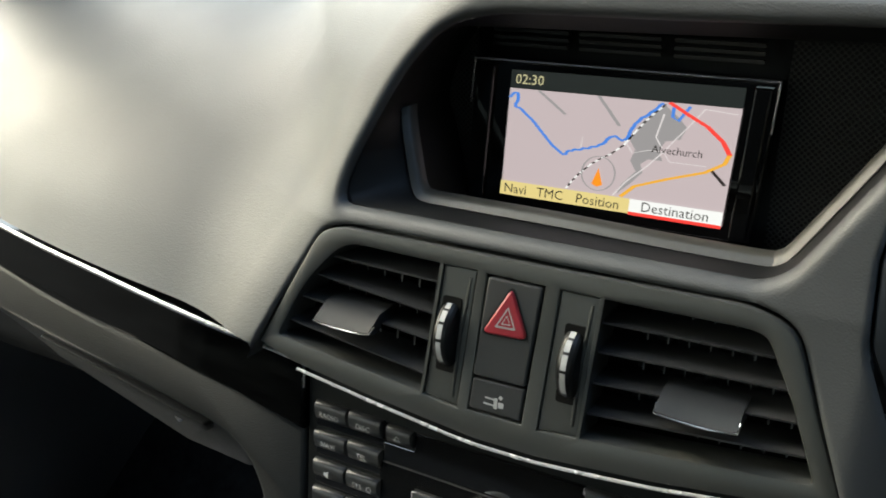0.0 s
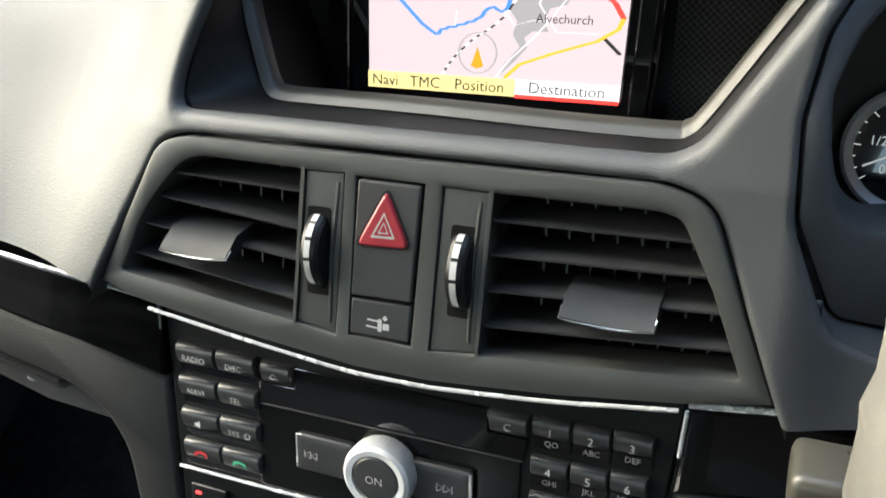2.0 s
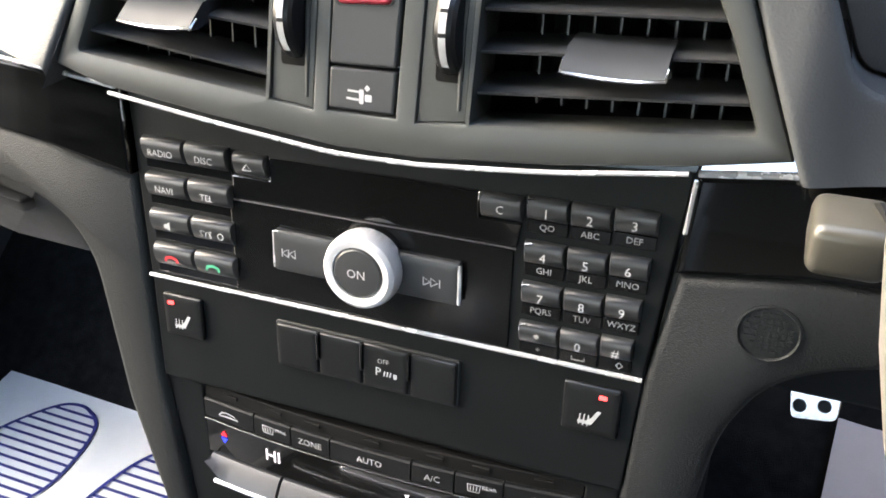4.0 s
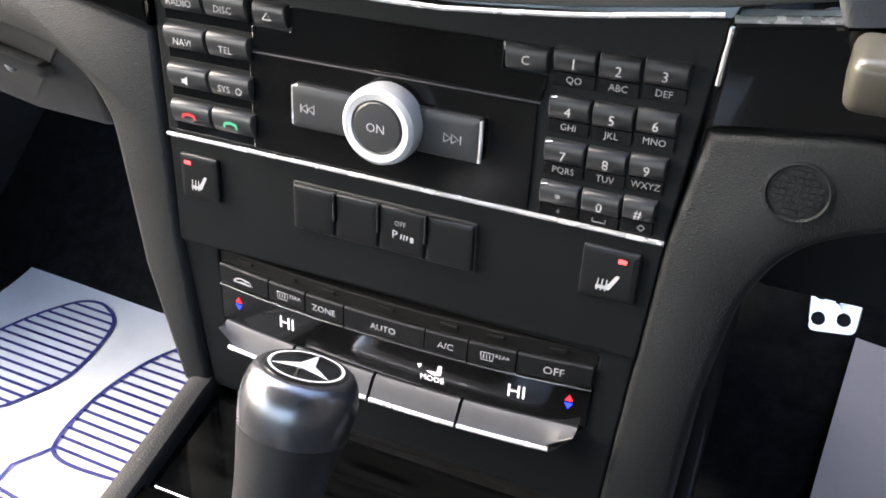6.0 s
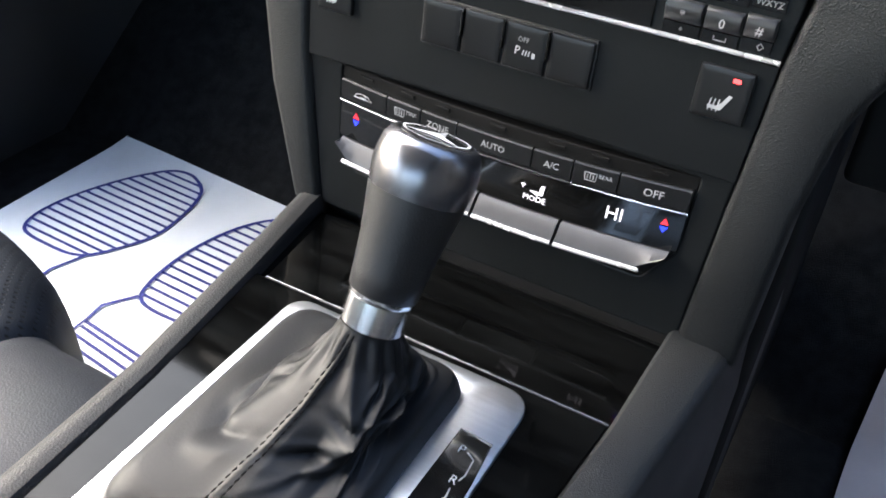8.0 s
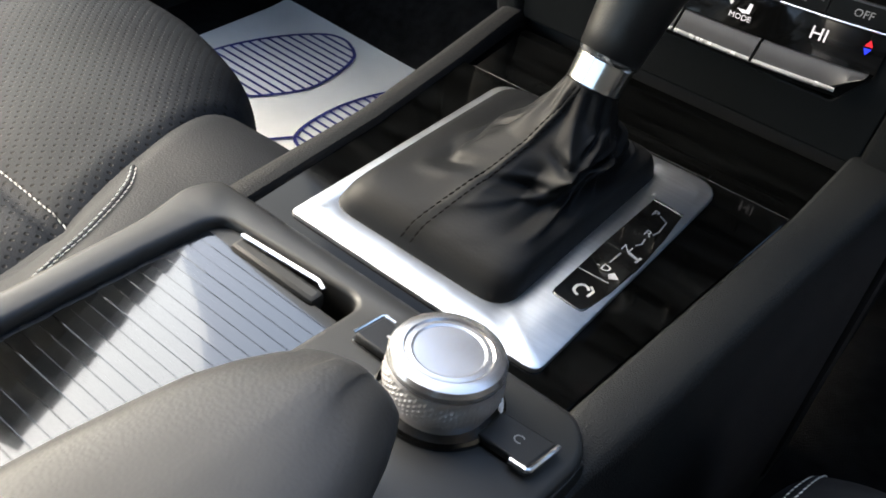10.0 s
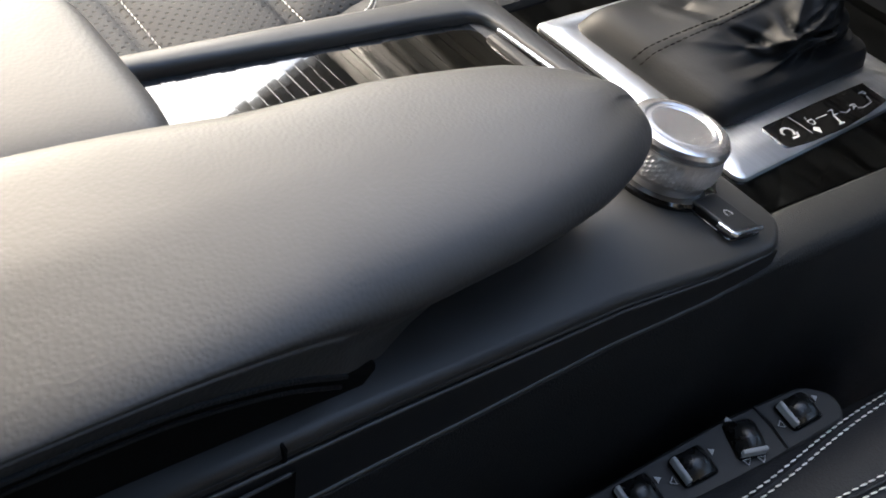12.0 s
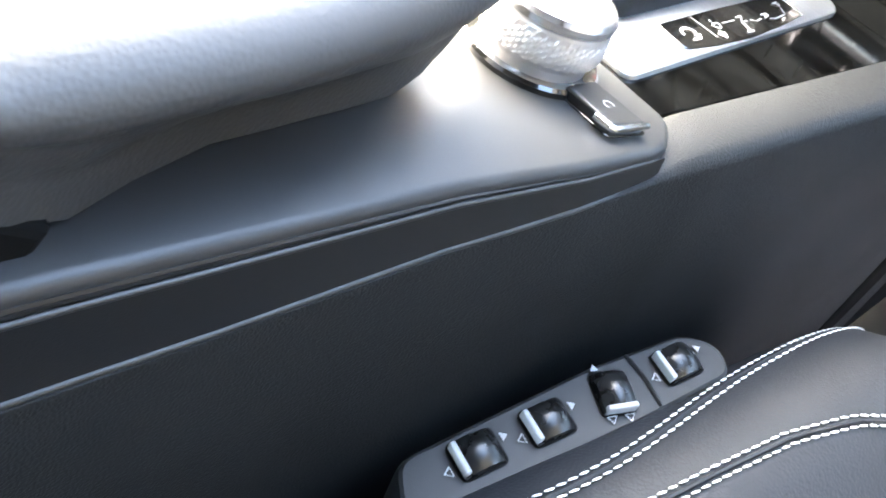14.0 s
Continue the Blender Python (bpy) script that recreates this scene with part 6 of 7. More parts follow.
part("chrome_edge", tube([(-0.063, -0.2672, 0.3185), (-0.023, -0.2645, 0.3185), (-0.0190, -0.2660, 0.3178)], 0.0010, 8), CHROME, hb, "chrome edge of the pull")

# ---- rotary controller ----
ctl = thing("rotary_controller", deck_face(0.047, -0.278), "silver rotary controller knob with two side keys", "rotary knob")
CC = deck_face(0.0470, -0.2785)
CAX = Vector((0, 0.1, 1)).normalized()
part("base_ring", turned([(0.0228, -0.001), (0.0228, 0.002), (0.0218, 0.0030), (0.0190, 0.0026)], CC, CAX, 48), GLOSS, ctl, "gloss black base ring")
bm = bmesh.new()
KU, KV = Vector((1, 0, 0)), CAX.cross(Vector((1, 0, 0)))
rows = []
for q, (r, h) in enumerate([(0.0178, 0.002), (0.0182, 0.0055), (0.0190, 0.0068)] + [(0.0195 + 0.0008 * math.sin(math.pi * (k + 0.5) / 9), 0.0076 + 0.0010 * k) for k in range(9)] + [(0.0196, 0.0170), (0.0193, 0.0180)]):
    rows.append([bm.verts.new(CC + CAX * h + (r + (0.00032 if 3 <= q <= 11 and k % 2 == 0 and (q + k // 2) % 2 else 0.0)) * (KU * math.cos(2 * math.pi * k / 144) + KV * math.sin(2 * math.pi * k / 144))) for k in range(144)])
for a, b in zip(rows, rows[1:]):
    for k in range(144):
        bm.faces.new((a[k - 1], a[k], b[k]))
        bm.faces.new((a[k - 1], b[k], b[k - 1]))
part("barrel", bm, BARREL, ctl, "knurled silver barrel", angle=5)
part("top_rim", turned([(0.0193, 0.0178), (0.0199, 0.0188), (0.0198, 0.0208), (0.0188, 0.0224), (0.0170, 0.0231), (0.0150, 0.0232), (0.0142, 0.0226)], CC, CAX, 64), KNURL, ctl, "smooth silver rim")
part("top_cap", turned([(0.0143, 0.0220), (0.0141, 0.0228), (0.0125, 0.0230), (0.0112, 0.0224), (0.0060, 0.0214), (0.0, 0.0212)], CC, CAX, 56), CAPMETAL, ctl, "dished grey-silver cap")


def wing(poly, name, lab):
    w = part(name, block(deck_face, inset(rounded(poly, 0.001, 2), -0.001), -0.002, 0.0006, 0.0003), GLOSS, ctl)
    k = part("button", block(deck_face, rounded(poly, 0.0015, 2), 0.0, 0.0040, 0.0010), SATIN, ctl, lab)
    return k


rk = wing([(0.0665, -0.2835), (0.0860, -0.2830), (0.0880, -0.2675), (0.0665, -0.2690)], "key_well", "black clear key")
letters(deck_face, "C", 0.0775, -0.2758, 0.0055, 0.0043, rk, PRINT)
part("chrome_edge", tube([deck_face(0.0800, -0.2840, 0.0030), deck_face(0.0862, -0.2840, 0.0034), deck_face(0.0872, -0.2828, 0.0034), deck_face(0.0886, -0.2680, 0.0034)], 0.0011, 8), CHROME, rk, "chrome end")
lk = wing([(0.0085, -0.2790), (0.0270, -0.2790), (0.0270, -0.2640), (0.0095, -0.2640)], "key_well", "black key")
part("chrome_edge", tube([deck_face(0.0145, -0.2634, 0.0030), deck_face(0.0098, -0.2634, 0.0034), deck_face(0.0088, -0.2645, 0.0034), deck_face(0.0080, -0.2785, 0.0034)], 0.0008, 8), CHROME, lk, "chrome end")
part("key_mark", flat(deck_face, rect(0.0175, 0.0187, -0.2720, -0.2708, 0.0003), 0.0043), PRINT, lk)

# ---- armrest pads ----
SEAM = [(-0.4380, 0.3420), (-0.4420, 0.3465), (-0.4505, 0.3529), (-0.4687, 0.3631), (-0.4898, 0.3699), (-0.5077, 0.3726), (-0.56, 0.3770), (-0.80, 0.391)]


def armrest(name, xl, xr, tip, ztop, label, rise=0.08, tail=-0.80, blunt=False):
    ob = thing(name, (0.5 * (xl + xr), tip - 0.2, 0.34), label, "armrest", "armrest halves")
    bm = bmesh.new()
    stations = []
    if blunt:
        for i in range(41):
            d = (i / 40) ** 1.7 * (tip - tail)
            y = tip - d
            e = min(1.0, d / 0.016)
            wk = max(0.02, (1 - (1 - e) ** 2.3)) ** 0.5
            hk = max(0.05, 1 - (1 - min(1.0, d / 0.012)) ** 2.2) ** 0.5
            cx, w = 0.5 * (xl + xr) + 0.004 * (1 - e), 0.5 * (xr - xl) * wk
            zb = deck_face(0, y).z + 0.012
            zt = zb + (ztop - zb + rise * d) * hk
            ring = []
            for j in range(32):
                c, q = math.cos(2 * math.pi * j / 32), math.sin(2 * math.pi * j / 32)
                px, pz = math.copysign(abs(c) ** 0.42, c), math.copysign(abs(q) ** 0.62, q)
                px *= 1 - (0.16 if q < 0 else 0.0) * abs(pz)
                ring.append(bm.verts.new((cx + w * px, y, (zb + zt) / 2 + (zt - zb) / 2 * pz)))
            stations.append(ring)
    else:
        # a prow that narrows to one side, its underside rising towards the tip
        steps = [0, 0.0005, 0.0015, 0.0027, 0.004, 0.006, 0.008, 0.011, 0.0145, 0.019, 0.024, 0.030, 0.038, 0.047, 0.058, 0.07, 0.085, 0.105, 0.12, 0.1284, 0.130, 0.1325, 0.137, 0.141, 0.150, 0.159, 0.170, 0.180, 0.198, 0.22, 0.25, 0.32, 0.4, tip - tail]
        for d in steps:
            y = tip - d
            a = lerp([(0, 0.0470), (0.0005, 0.0410), (0.0015, 0.0360), (0.004, 0.0300), (0.008, 0.0258), (0.0145, 0.0225), (0.024, 0.0190), (0.037, 0.0145), (0.08, 0.0070), (0.14, xl)], d)
            b = lerp([(0, 0.0510), (0.0005, 0.0545), (0.0015, 0.0575), (0.004, 0.0610), (0.009, 0.0645), (0.02, 0.0705), (0.035, 0.0765), (0.05, 0.0808), (0.08, 0.0848), (0.12, xr)], d)
            zt = ztop + rise * d - lerp([(0, 0.0175), (0.0005, 0.0150), (0.0015, 0.0122), (0.004, 0.0085), (0.008, 0.0058), (0.0145, 0.0036), (0.024, 0.0018), (0.04, 0.0006), (0.055, 0.0)], d)
            zb = deck_face(0, y).z + lerp([(0, 0.024), (0.004, 0.017), (0.010, 0.011), (0.02, 0.004), (0.03, 0.0006)], d)
            if y < -0.4385:
                zb = lerp(SEAM[::-1], y) - 0.001
            k = min(1.0, (b - a) / 0.045)
            h = zt - zb
            under = lerp([(0.0, 0.012), (0.03, 0.021), (0.085, 0.021), (0.11, 0.014), (0.128, 0.006), (0.14, 0.0008)], d)
            hw = 0.5 * (b - a)
            drop = [(0.0160, 0.0009), (0.0085, 0.0028), (0.0034, 0.0060), (0.0006, 0.0100), (0.0008, 0.0138)]
            near = [(0.0, zt + 0.0008), (max(0.2 * hw, 0.6 * (hw - 0.017 * k)), zt + 0.0002)] + [(hw - o * k, zt - z * min(1.0, h / 0.036)) for o, z in drop]
            far = near[:-1] + [(hw, zt - 0.5 * h), (hw, zt - 0.64 * h), (hw - 0.002 * k, zt - 0.8 * h), (hw - 0.004 * k, zb)]
            tuck = min(under, 0.6 * hw)
            near += [(hw - min(0.0045, 0.3 * tuck), zt - 0.42 * h), (hw - 0.5 * tuck, zt - 0.54 * h), (hw - 0.9 * tuck, zt - 0.73 * h), (hw - tuck, zb)]
            right, left = (smooth_path([(x, z, 0) for x, z in q], 3) for q in (near, far))
            c = 0.5 * (a + b)
            ring = [(c + p.x, p.y) for p in right] + [(c - p.x, p.y) for p in left[::-1][:-1]]
            stations.append([bm.verts.new((x, y, z)) for x, z in ring])
    for a, b in zip(stations, stations[1:]):
        for i in range(len(a)):
            bm.faces.new((a[i - 1], a[i], b[i], b[i - 1]))
    bm.faces.new(stations[0]), bm.faces.new(stations[-1])
    pad = part("pad", bm, ARM, ob, "leather-covered pad", angle=80)
    if blunt:
        part("hinge_base", softbox((xl + 0.008, tail, deck_face(0, -0.5).z - 0.02), (xr - 0.006, tip - 0.085, deck_face(0, -0.5).z + 0.014), 0.010), VOID, ob, "base under the pad, coloured near-black for its shade")
    else:
        side = [(-0.4385, 0.3440), (-0.4505, 0.3525), (-0.4687, 0.3625), (-0.4898, 0.3690), (-0.5077, 0.3715), (-0.56, 0.3760), (tail, 0.39), (tail, 0.35), (-0.52, 0.345), (-0.445, 0.335)]
        part("hinge_base", block(lambda y, z, h=0: Vector((xl + 0.008 + h, y, z)), side, 0.0, xr - xl - 0.0120, 0.0020), VOID, ob, "base under the pad, coloured near-black for its shade")
    return ob, pad


arm, arm_pad = armrest("armrest", 0.006, 0.0862, -0.3140, 0.3775, "black leather armrest half pushed forward over the console", rise=0.02)
armrest("armrest", -0.086, 0.010, -0.4485, 0.372, "black leather armrest half slid back on the console", blunt=True)
seam = [(0.0836, -0.580, 0.3790), (0.0838, -0.540, 0.3752), (0.0838, -0.5077, 0.3726), (0.0838, -0.4898, 0.3699), (0.0837, -0.4687, 0.3631), (0.0834, -0.4520, 0.3539)]
part("piped_seam", tube(smooth_path([(x + 0.0022, y, z) for x, y, z in seam]), 0.0008, 6), PAD, arm_pad, "curved piped seam")
part("piped_seam", tube(smooth_path([(x + 0.0020, y - 0.001, z - 0.0036) for x, y, z in seam]), 0.0006, 6), PAD, arm_pad)

# ---- seats ----
def seat(name, cx, side, label, swing, border, edge_dip):
    """A front seat cushion; side is the direction towards the console."""
    ob = thing(name, (cx, -0.35, 0.0), label, "car seat", "front seats")
    prof = [(-0.243, 0.02), (-0.247, 0.12), (-0.244, 0.195), (-0.232, 0.225), (-0.21, 0.245), (-0.185, 0.248), (-0.16, 0.238), (-0.145, 0.229), (-0.08, 0.229), (0.0, 0.229), (0.08, 0.229), (0.145, 0.229),
            (0.16, 0.236), (0.185, 0.246), (0.205, 0.246), (0.222, 0.238), (0.2335, 0.226), (0.243, 0.196), (0.247, 0.12), (0.243, 0.02)]
    full = smooth_path([(u, z, 0) for u, z in prof], 5)

    def at(u, y):
        """Height of the top at u across and y along."""
        tab = [(p.x, p.y) for p in full[15:-14]]
        return lerp(tab, u)

    def pos(i, v):
        p = full[i]
        if v < 0.72:
            y, k = -0.66 + (0.66 - 0.19) * v / 0.72, 1.0
        else:
            a = (v - 0.72) / 0.28 * math.pi / 2
            reach = max(0.098, 0.17 - 0.07 * (max(0.0, p.x + 0.05) / 0.2) ** 1.6)
            y, k = -0.19 + reach * math.sin(a), max(0.0, math.cos(a)) ** 0.3
        u = p.x
        lower = lerp([(-0.40, 0.0), (-0.2, 0.8)], y) if edge_dip == 0 else 0.0
        pull = 1 - 0.06 * (1 - k)
        z = 0.02 + (p.y - 0.02) * k
        tilt = 0.055 * (y + 0.3)
        if p.y > 0.19 and k > 0.3:
            z += tilt * min(1, (p.y - 0.19) / 0.03)
            if abs(u) < 0.145:
                for ys in (-0.268, -0.3565, -0.445, -0.533):
                    z -= 0.0050 * math.exp(-((y - ys) / 0.005) ** 2)
                    z += 0.0022 * math.exp(-((y - ys - 0.043) / 0.03) ** 2)
            z -= 0.0045 * math.exp(-((abs(u) - 0.146) / 0.004) ** 2)
            z += 0.0012 * noise.noise(Vector((u * 14, y * 14, cx)))
        z -= lower * max(0.0, min(p.y, 0.248) - 0.229) * (1 if u > 0.146 else 0)
        u += lerp(border, y) * max(0.0, 1 - abs(u - 0.146) / 0.07)
        taper = 0.14 * (y + 0.26) * max(0.0, min(1.0, (u - 0.05) / 0.16))
        return Vector((cx + side * (u * pull - taper), y, z))

    nv = 110

    def strip(i0, i1, material, nm, lab):
        bm = bmesh.new()
        g = [[bm.verts.new(pos(i, j / nv)) for j in range(nv + 1)] for i in range(i0, i1 + 1)]
        for a, b in zip(g, g[1:]):
            for j in range(nv):
                bm.faces.new((a[j], b[j], b[j + 1], a[j + 1]))
        return part(nm, bm, material, ob, lab, angle=80)

    lo = min(range(len(full)), key=lambda i: abs(full[i].x + 0.146))
    hi = min(range(len(full)), key=lambda i: abs(full[i].x - 0.146) + (0 if i > lo else 9))
    strip(0, lo, LEATHER, "bolster", "smooth leather bolster")
    strip(lo, hi, PERF, "centre_panel", "perforated leather centre panel")
    inner = strip(hi, len(full) - 1, LEATHER, "bolster", "smooth leather bolster")

    def line(u, y0, y1, lift=0.0006, n=60):
        out = []
        for k in range(n + 1):
            v = y0 + (y1 - y0) * k / n
            w = u - edge_dip * math.exp(-((-0.66 + 0.47 * v / 0.72 + 0.31) / 0.075) ** 2)
            best = min(range(len(full) // 2, len(full)), key=lambda i: abs(full[i].x - w) + (0.05 if full[i].y < 0.19 else 0))
            i2 = min(len(full) - 1, best + 1) if full[best].x < w else best
            i1 = max(0, i2 - 1)
            f = 0 if abs(full[i2].x - full[i1].x) < 1e-9 else (w - full[i1].x) / (full[i2].x - full[i1].x)
            out.append(pos(i1, v).lerp(pos(i2, v), f) + Vector((0, 0, lift)))
        return out

    for u in (0.2325, 0.2285):
        part("seam_stitch", stitches(line(u, 0.18, 0.93), 0.0046, 0.0034, 0.0004), THREAD, inner, "pale stitching", kind="stuff")

    last = 0.371 if edge_dip == 0 else 0.385

    def arc(shift):
        """The double seam that swings in over the bolster towards the front."""
        out = []
        for k in range(61):
            y = -0.58 + last * k / 60
            u = lerp(swing, y) + shift
            v = (y + 0.66) / 0.47 * 0.72
            i2 = next(i for i in range(len(full) // 2, len(full)) if full[i].x >= u)
            f = (u - full[i2 - 1].x) / max(1e-9, full[i2].x - full[i2 - 1].x)
            out.append(pos(i2 - 1, v).lerp(pos(i2, v), f) + Vector((0, 0, 0.0006)))
        return out

    for shift in (-0.0022, 0.0022):
        part("seam_stitch", stitches(arc(shift), 0.0046, 0.0034, 0.0004), THREAD, inner, "pale stitching", kind="stuff")
    part("seam_welt", tube(arc(0.0), 0.0009, 6), LEATHER, inner)
    part("seam_welt", tube(line(0.2305, 0.18, 0.93, -0.0004), 0.0010, 6), LEATHER, inner)
    for ys in (-0.268, -0.3565, -0.445):
        v = (ys + 0.66) / 0.47 * 0.72
        row = [pos(i, v + 0.0075) + Vector((0, 0, 0.0004)) for i in range(lo, hi + 1)]
        part("seam_stitch", stitches(row, 0.0046, 0.0034, 0.00042), THREAD, inner, "pale stitching", kind="stuff")
    return ob


seat("passenger_seat", -0.37, 1, "black perforated leather passenger seat with pale stitching",
     [(-0.60, 0.196), (-0.34, 0.186), (-0.28, 0.172), (-0.26, 0.169), (-0.235, 0.164), (-0.219, 0.159), (-0.207, 0.149), (-0.195, 0.138)], [(-0.30, 0.014), (-0.27, 0.010), (-0.204, -0.007), (-0.135, -0.023)], 0.0)
seat("driver_seat", 0.37, -1, "black leather driver's seat with double pale stitching",
     [(-0.60, 0.203), (-0.328, 0.2005), (-0.275, 0.199), (-0.239, 0.197), (-0.21, 0.191), (-0.195, 0.184)], [(-0.3, 0.0), (-0.2, 0.0)], 0.0135)

# ---- seat adjustment switches ----
PO, PD = Vector((0.1240, -0.290, 0.2318)), Vector((0.0200, 0.1250, 0.0170)).normalized()
PS = PD.cross(Vector((0.05, 0, 1))).normalized()
PN = PS.cross(PD).normalized()
seatsw = thing("seat_switch_panel", PO, "black seat adjustment panel with four grey-marked rockers beside the cushion", "switch panel")


def sw_face(a, b, h=0.0):
    """Along and across the panel."""
    return PO + PD * a + PS * b + PN * h


PLT = rounded([(-0.064, -0.0075), (-0.058, 0.0085), (0.02, 0.0115), (0.062, 0.0095), (0.073, 0.0), (0.070, -0.0115), (0.03, -0.0130), (-0.052, -0.0120)], 0.006, 4)
PLT = [(a, -b) for a, b in PLT]
bm = bmesh.new()
stack(bm, sw_face, [(inset(PLT, -0.0015), -0.03), (inset(PLT, -0.0008), -0.004), (PLT, -0.0008), (inset(PLT, 0.0012), 0.0)])
part("plate", bm, PANELGREY, seatsw, "satin black plate")
part("plate_groove", tube([sw_face(0.0355, 0.0115, 0.0002), sw_face(0.0365, 0.0, 0.0006), sw_face(0.0355, -0.0105, 0.0002)], 0.0007, 6), SATIN, seatsw)


def rocker(a, b, turn, marks):
    """A ridged toggle in a dark well, with a pale bar on its raised edge."""
    c, s = math.cos(radians(turn)), math.sin(radians(turn))

    def lf(u, v, h=0.0):
        u, v = 0.9 * u, 0.9 * v
        return sw_face(a + u * c - v * s, b + u * s + v * c, h)
    well = part("switch_well", block(lf, rect(-0.0098, 0.0098, -0.0078, 0.0078, 0.003), -0.004, 0.0003), VOID, seatsw)
    bm = bmesh.new()
    secs = []
    for k in range(7):
        v = -0.0068 + 0.0136 * k / 6
        e = 1 - (abs(k - 3) / 3) ** 2 * 0.45
        ring = [(-0.0086, -0.002), (-0.0086, 0.0036 * e), (-0.0066, 0.0050 * e), (-0.0030, 0.0062 * e), (0.0010, 0.0064 * e), (0.0045, 0.0055 * e), (0.0075, 0.0034 * e), (0.0090, -0.002)]
        secs.append([bm.verts.new(lf(u, v, h)) for u, h in ring])
    for p, q in zip(secs, secs[1:]):
        for i in range(8):
            bm.faces.new((p[i - 1], p[i], q[i], q[i - 1]))
    bm.faces.new(secs[0]), bm.faces.new(secs[-1])
    r = part("rocker", bm, TOGGLE, seatsw, "ridged black rocker", angle=50)
    part("pale_bar", block(lf, rect(-0.0090, -0.0068, -0.0064, 0.0064, 0.0006), 0.001, 0.0050, 0.0006), PRINT, r, "pale grey bar")
    for u, v, d in marks:
        tri = [(u, v - 0.0019), (u + 0.0028 * d, v), (u, v + 0.0019)]
        if d < 0:
            part("arrow_mark", ribbon(lf, tri + tri[:2], 0.0006, 0.0008), PRINT, seatsw)
        else:
            part("arrow_mark", flat(lf, tri, 0.0008), PRINT, seatsw)


rocker(-0.0335, 0.000, 0, [(-0.0118, 0.002, -1), (0.0112, -0.002, 1)])
rocker(-0.0058, 0.000, 0, [(-0.0118, 0.002, -1), (0.0112, -0.002, 1)])
rocker(0.0218, 0.000, -75, [(0.0098, -0.004, 1), (-0.0098, -0.004, -1), (-0.0098, 0.0035, -1)])
rocker(0.0518, 0.000, 0, [(-0.0118, 0.002, -1), (0.0112, -0.002, 1)])

# ---- floor mats ----
def mat_face(x, y, h=0.0):
    lift = 0.014 * max(0, (y - 0.27) / 0.1) ** 2 + 0.002 * math.sin(9 * x + 5 * y)
    return Vector((x, y, 0.004 + lift + h))


matp = thing("paper_mat", (-0.5, 0.13, 0.0), "white paper floor mat printed with blue shoe soles", "floor mat", "paper mats")
MX, MY = (-0.664, -0.27), (-0.16, 0.368)


def mat_sheet(u, v):
    x, y = MX[0] + (MX[1] - MX[0]) * u, MY[0] + (MY[1] - MY[0]) * v
    return mat_face(x, y)


bm = sheet(mat_sheet, 24, 30)
bmesh.ops.solidify(bm, geom=bm.faces[:], thickness=0.0006)
part("sheet", bm, PAPER, matp, "creased white paper", angle=60)


def sole(pts, heel, n=40):
    """A shoe sole: its outline and cross lines, and a heel block."""
    path = [(p.x, p.y) for p in smooth_path([(x, y, 0) for x, y in pts] + [(*pts[0], 0)], 6)]
    part("sole_outline", ribbon(mat_face, path, 0.0042, 0.0012), INK, matp, "blue printed outline")
    ys = [p[1] for p in path]
    for k in range(1, 16):
        y0 = min(ys) + (max(ys) - min(ys)) * k / 16
        xs = []
        for a, b in zip(path, path[1:]):
            if (a[1] - y0) * (b[1] - y0) < 0:
                xs.append(a[0] + (b[0] - a[0]) * (y0 - a[1]) / (b[1] - a[1]))
        if len(xs) >= 2:
            part("sole_line", ribbon(mat_face, [(min(xs), y0), (max(xs), y0)], 0.0036, 0.0012), INK, matp)
    part("sole_outline", ribbon(mat_face, heel + [heel[0], heel[1]], 0.0042, 0.0012), INK, matp)
    hx0, hx1 = min(p[0] for p in heel), max(p[0] for p in heel)
    hy0, hy1 = min(p[1] for p in heel), max(p[1] for p in heel)
    for k in range(1, 8):
        y0 = hy0 + (hy1 - hy0) * k / 8
        part("sole_line", ribbon(mat_face, [(hx0 + 0.003, y0 + 0.004), (hx1 - 0.003, y0 - 0.004)], 0.0036, 0.0012), INK, matp)


sole([(-0.517, 0.290), (-0.540, 0.298), (-0.566, 0.290), (-0.592, 0.255), (-0.615, 0.200), (-0.624, 0.150), (-0.612, 0.118), (-0.570, 0.112), (-0.527, 0.118), (-0.503, 0.150), (-0.488, 0.190), (-0.492, 0.240), (-0.503, 0.275)],
     [(-0.605, 0.055), (-0.528, 0.052), (-0.520, -0.03), (-0.60, -0.03)])
sole([(-0.392, 0.292), (-0.412, 0.272), (-0.430, 0.235), (-0.440, 0.180), (-0.436, 0.125), (-0.420, 0.100), (-0.375, 0.098), (-0.335, 0.108), (-0.320, 0.150), (-0.318, 0.205), (-0.335, 0.255), (-0.365, 0.288)],
     [(-0.446, 0.050), (-0.362, 0.043), (-0.355, -0.038), (-0.440, -0.034)])
part("sole_outline", ribbon(mat_face, [(-0.522, 0.120), (-0.534, 0.085), (-0.529, 0.052)], 0.0042, 0.0012), INK, matp)
part("sole_outline", ribbon(mat_face, [(-0.430, 0.105), (-0.449, 0.075), (-0.445, 0.050)], 0.0042, 0.0012), INK, matp)

matd = thing("paper_mat", (0.4, 0.2, 0.0), "plain paper mat in the driver's footwell, its colour tinted warm to offset blue light", "floor mat", "paper mats")
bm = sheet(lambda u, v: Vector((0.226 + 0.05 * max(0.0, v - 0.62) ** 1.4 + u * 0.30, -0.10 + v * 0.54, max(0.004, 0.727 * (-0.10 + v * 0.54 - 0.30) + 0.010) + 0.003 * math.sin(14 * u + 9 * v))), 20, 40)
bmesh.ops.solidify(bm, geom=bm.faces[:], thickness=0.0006)
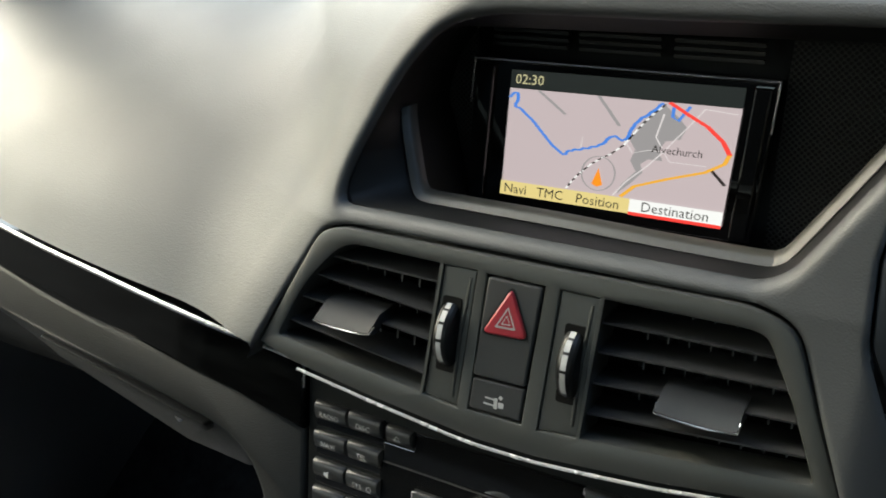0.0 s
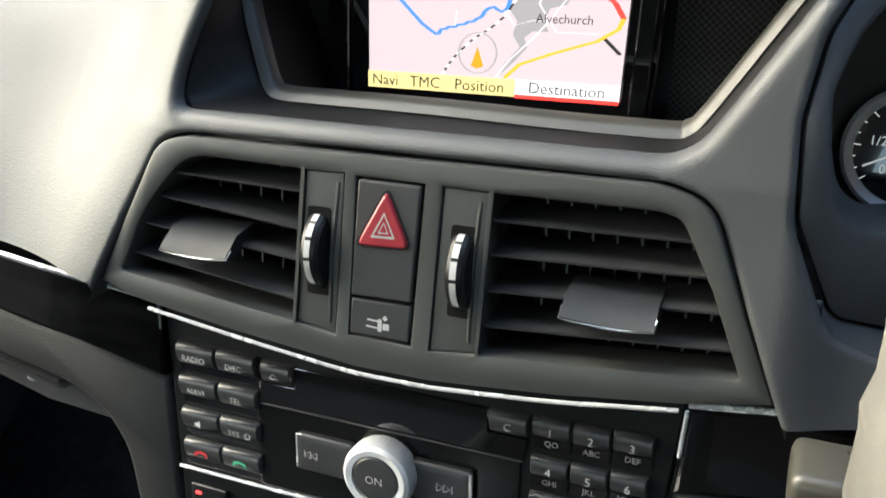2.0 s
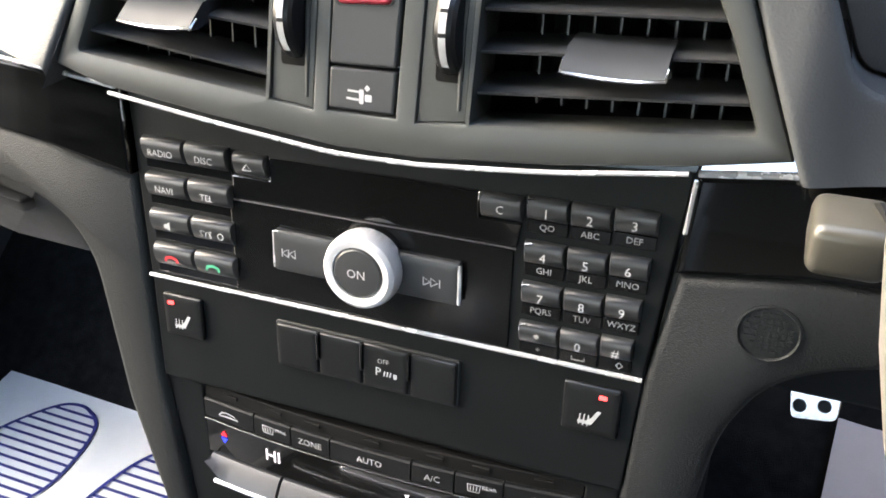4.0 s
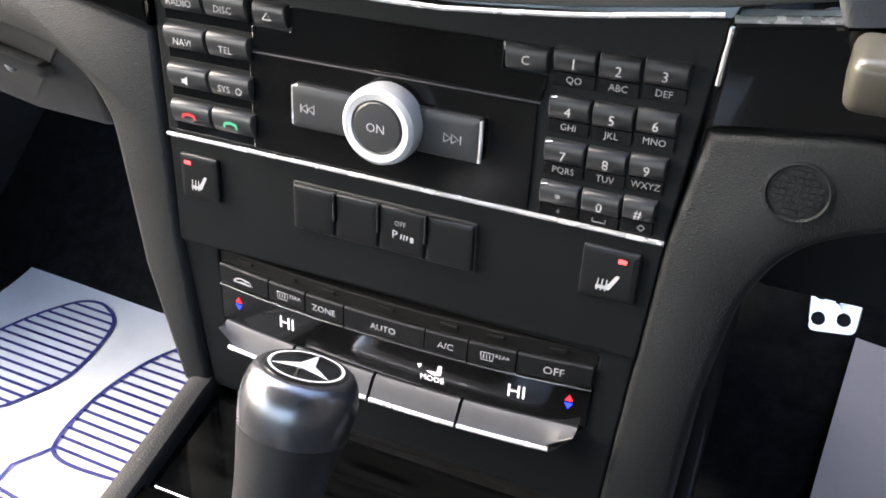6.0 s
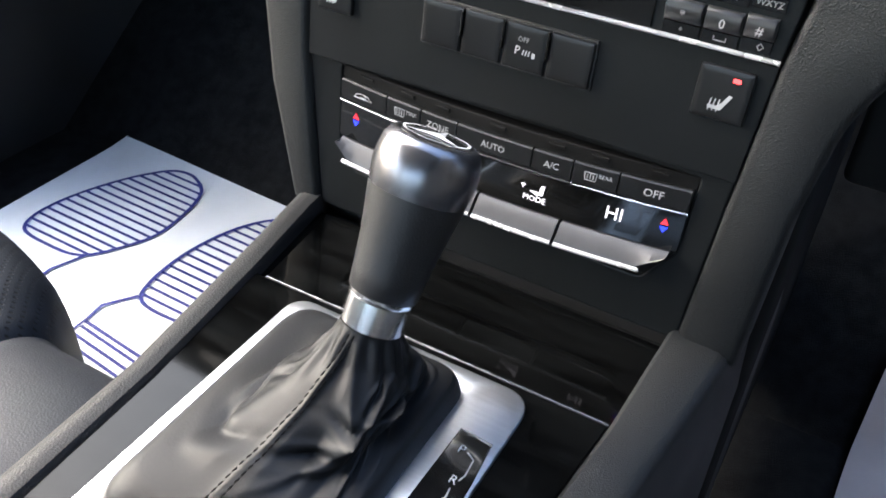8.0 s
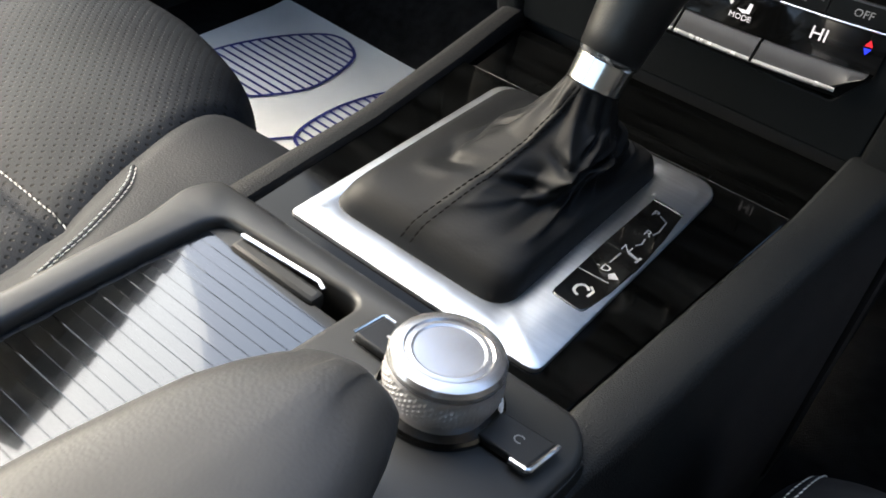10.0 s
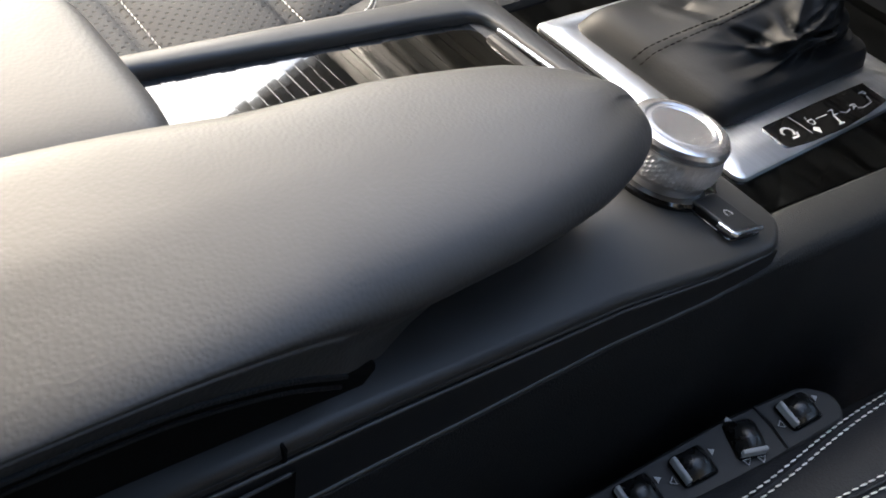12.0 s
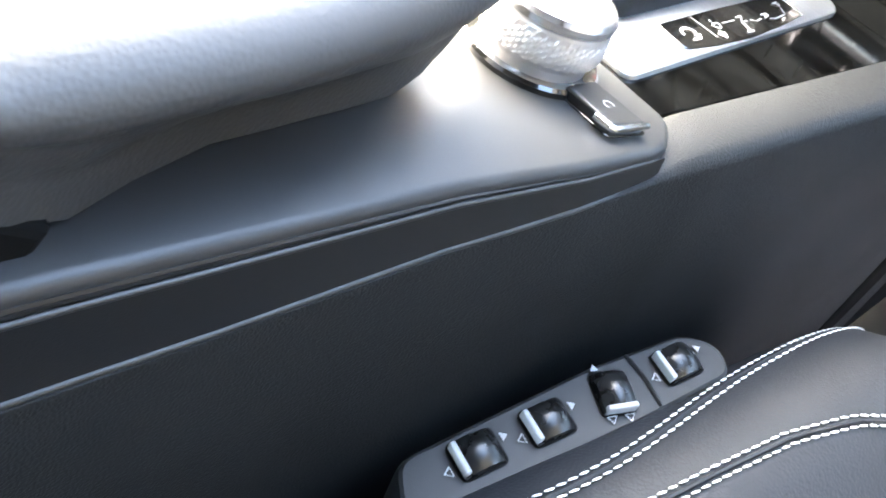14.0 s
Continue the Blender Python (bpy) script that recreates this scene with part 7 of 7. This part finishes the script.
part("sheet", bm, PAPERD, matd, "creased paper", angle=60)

# ---- pedal ----
ped = thing("brake_pedal", (0.2, 0.34, 0.2), "drilled stainless steel pedal with black rubber studs", "pedal")


def ped_face(x, z, h=0.0):
    return Vector((x, 0.335 + 0.45 * (z - 0.205) - h, z))


part("plate", block(ped_face, rounded([(0.1885, 0.1895), (0.2235, 0.1935), (0.2240, 0.2450), (0.1815, 0.2380)], 0.006, 4), -0.004, 0.0, 0.001), STEEL, ped, "bright steel plate")
for i, (x, z) in enumerate(((0.1945, 0.2005), (0.2125, 0.2035), (0.1925, 0.2190), (0.2130, 0.2225), (0.195, 0.2360), (0.2130, 0.2390))):
    part("stud", turned([(0.0052, -0.001), (0.0052, 0.0015), (0.0044, 0.0022), (0.0, 0.0024)], ped_face(x, z), (0, -1, 0.45), 20), RUBBER, ped)
part("arm", tube([(0.205, 0.345, 0.21), (0.215, 0.39, 0.28), (0.225, 0.42, 0.40)], 0.008, 8), DULL, ped, "dark pedal arm")

# ---- steering wheel and stalk ----
whl = thing("steering_wheel", (0.365, -0.10, 0.60), "black leather steering wheel, its rim coloured pale for the light on it", "steering wheel")
WC, WA = Vector((0.3665, -0.105, 0.602)), Vector((0, -1, 0.42)).normalized()
WU, WV = Vector((1, 0, 0)), WA.cross(Vector((1, 0, 0))).normalized()
if WV.z < 0:
    WV = -WV
part("rim", tube([WC + 0.1892 * (math.cos(t) * WU + math.sin(t) * WV) for t in (2 * math.pi * k / 72 for k in range(72))], 0.0168, 16, True), RIM, whl, "leather rim", angle=80)
part("hub", turned([(0.07, -0.03), (0.075, 0.0), (0.06, 0.018), (0.0, 0.024)], WC - WA * 0.02, WA, 40), SATIN, whl, "dark hub")
part("column", tube([WC - WA * 0.04, Vector((0.3665, 0.13, 0.50))], 0.04, 16), SATIN, whl, "dark steering column")
for t in (0, 180, 250, 290):
    d = math.cos(radians(t)) * WU + math.sin(radians(t)) * WV
    part("spoke", tube([WC + d * 0.06 - WA * 0.015, WC + d * 0.12 - WA * 0.012, WC + d * 0.178], [0.02, 0.014, 0.012], 10), SATIN, whl)
stk = thing("column_stalk", (0.2, -0.01, 0.54), "blunt steering column stalk with a silver-grey end", "stalk")
part("end_cap", softbox((0.1535, -0.030, 0.5285), (0.1760, -0.004, 0.5450), 0.004, 3), STALK, stk, "silver-grey end", angle=50)
part("arm", tube([(0.172, -0.016, 0.539), (0.23, 0.0, 0.545), (0.33, 0.02, 0.55)], [0.009, 0.008, 0.012], 12), SATIN, stk, "dark arm")
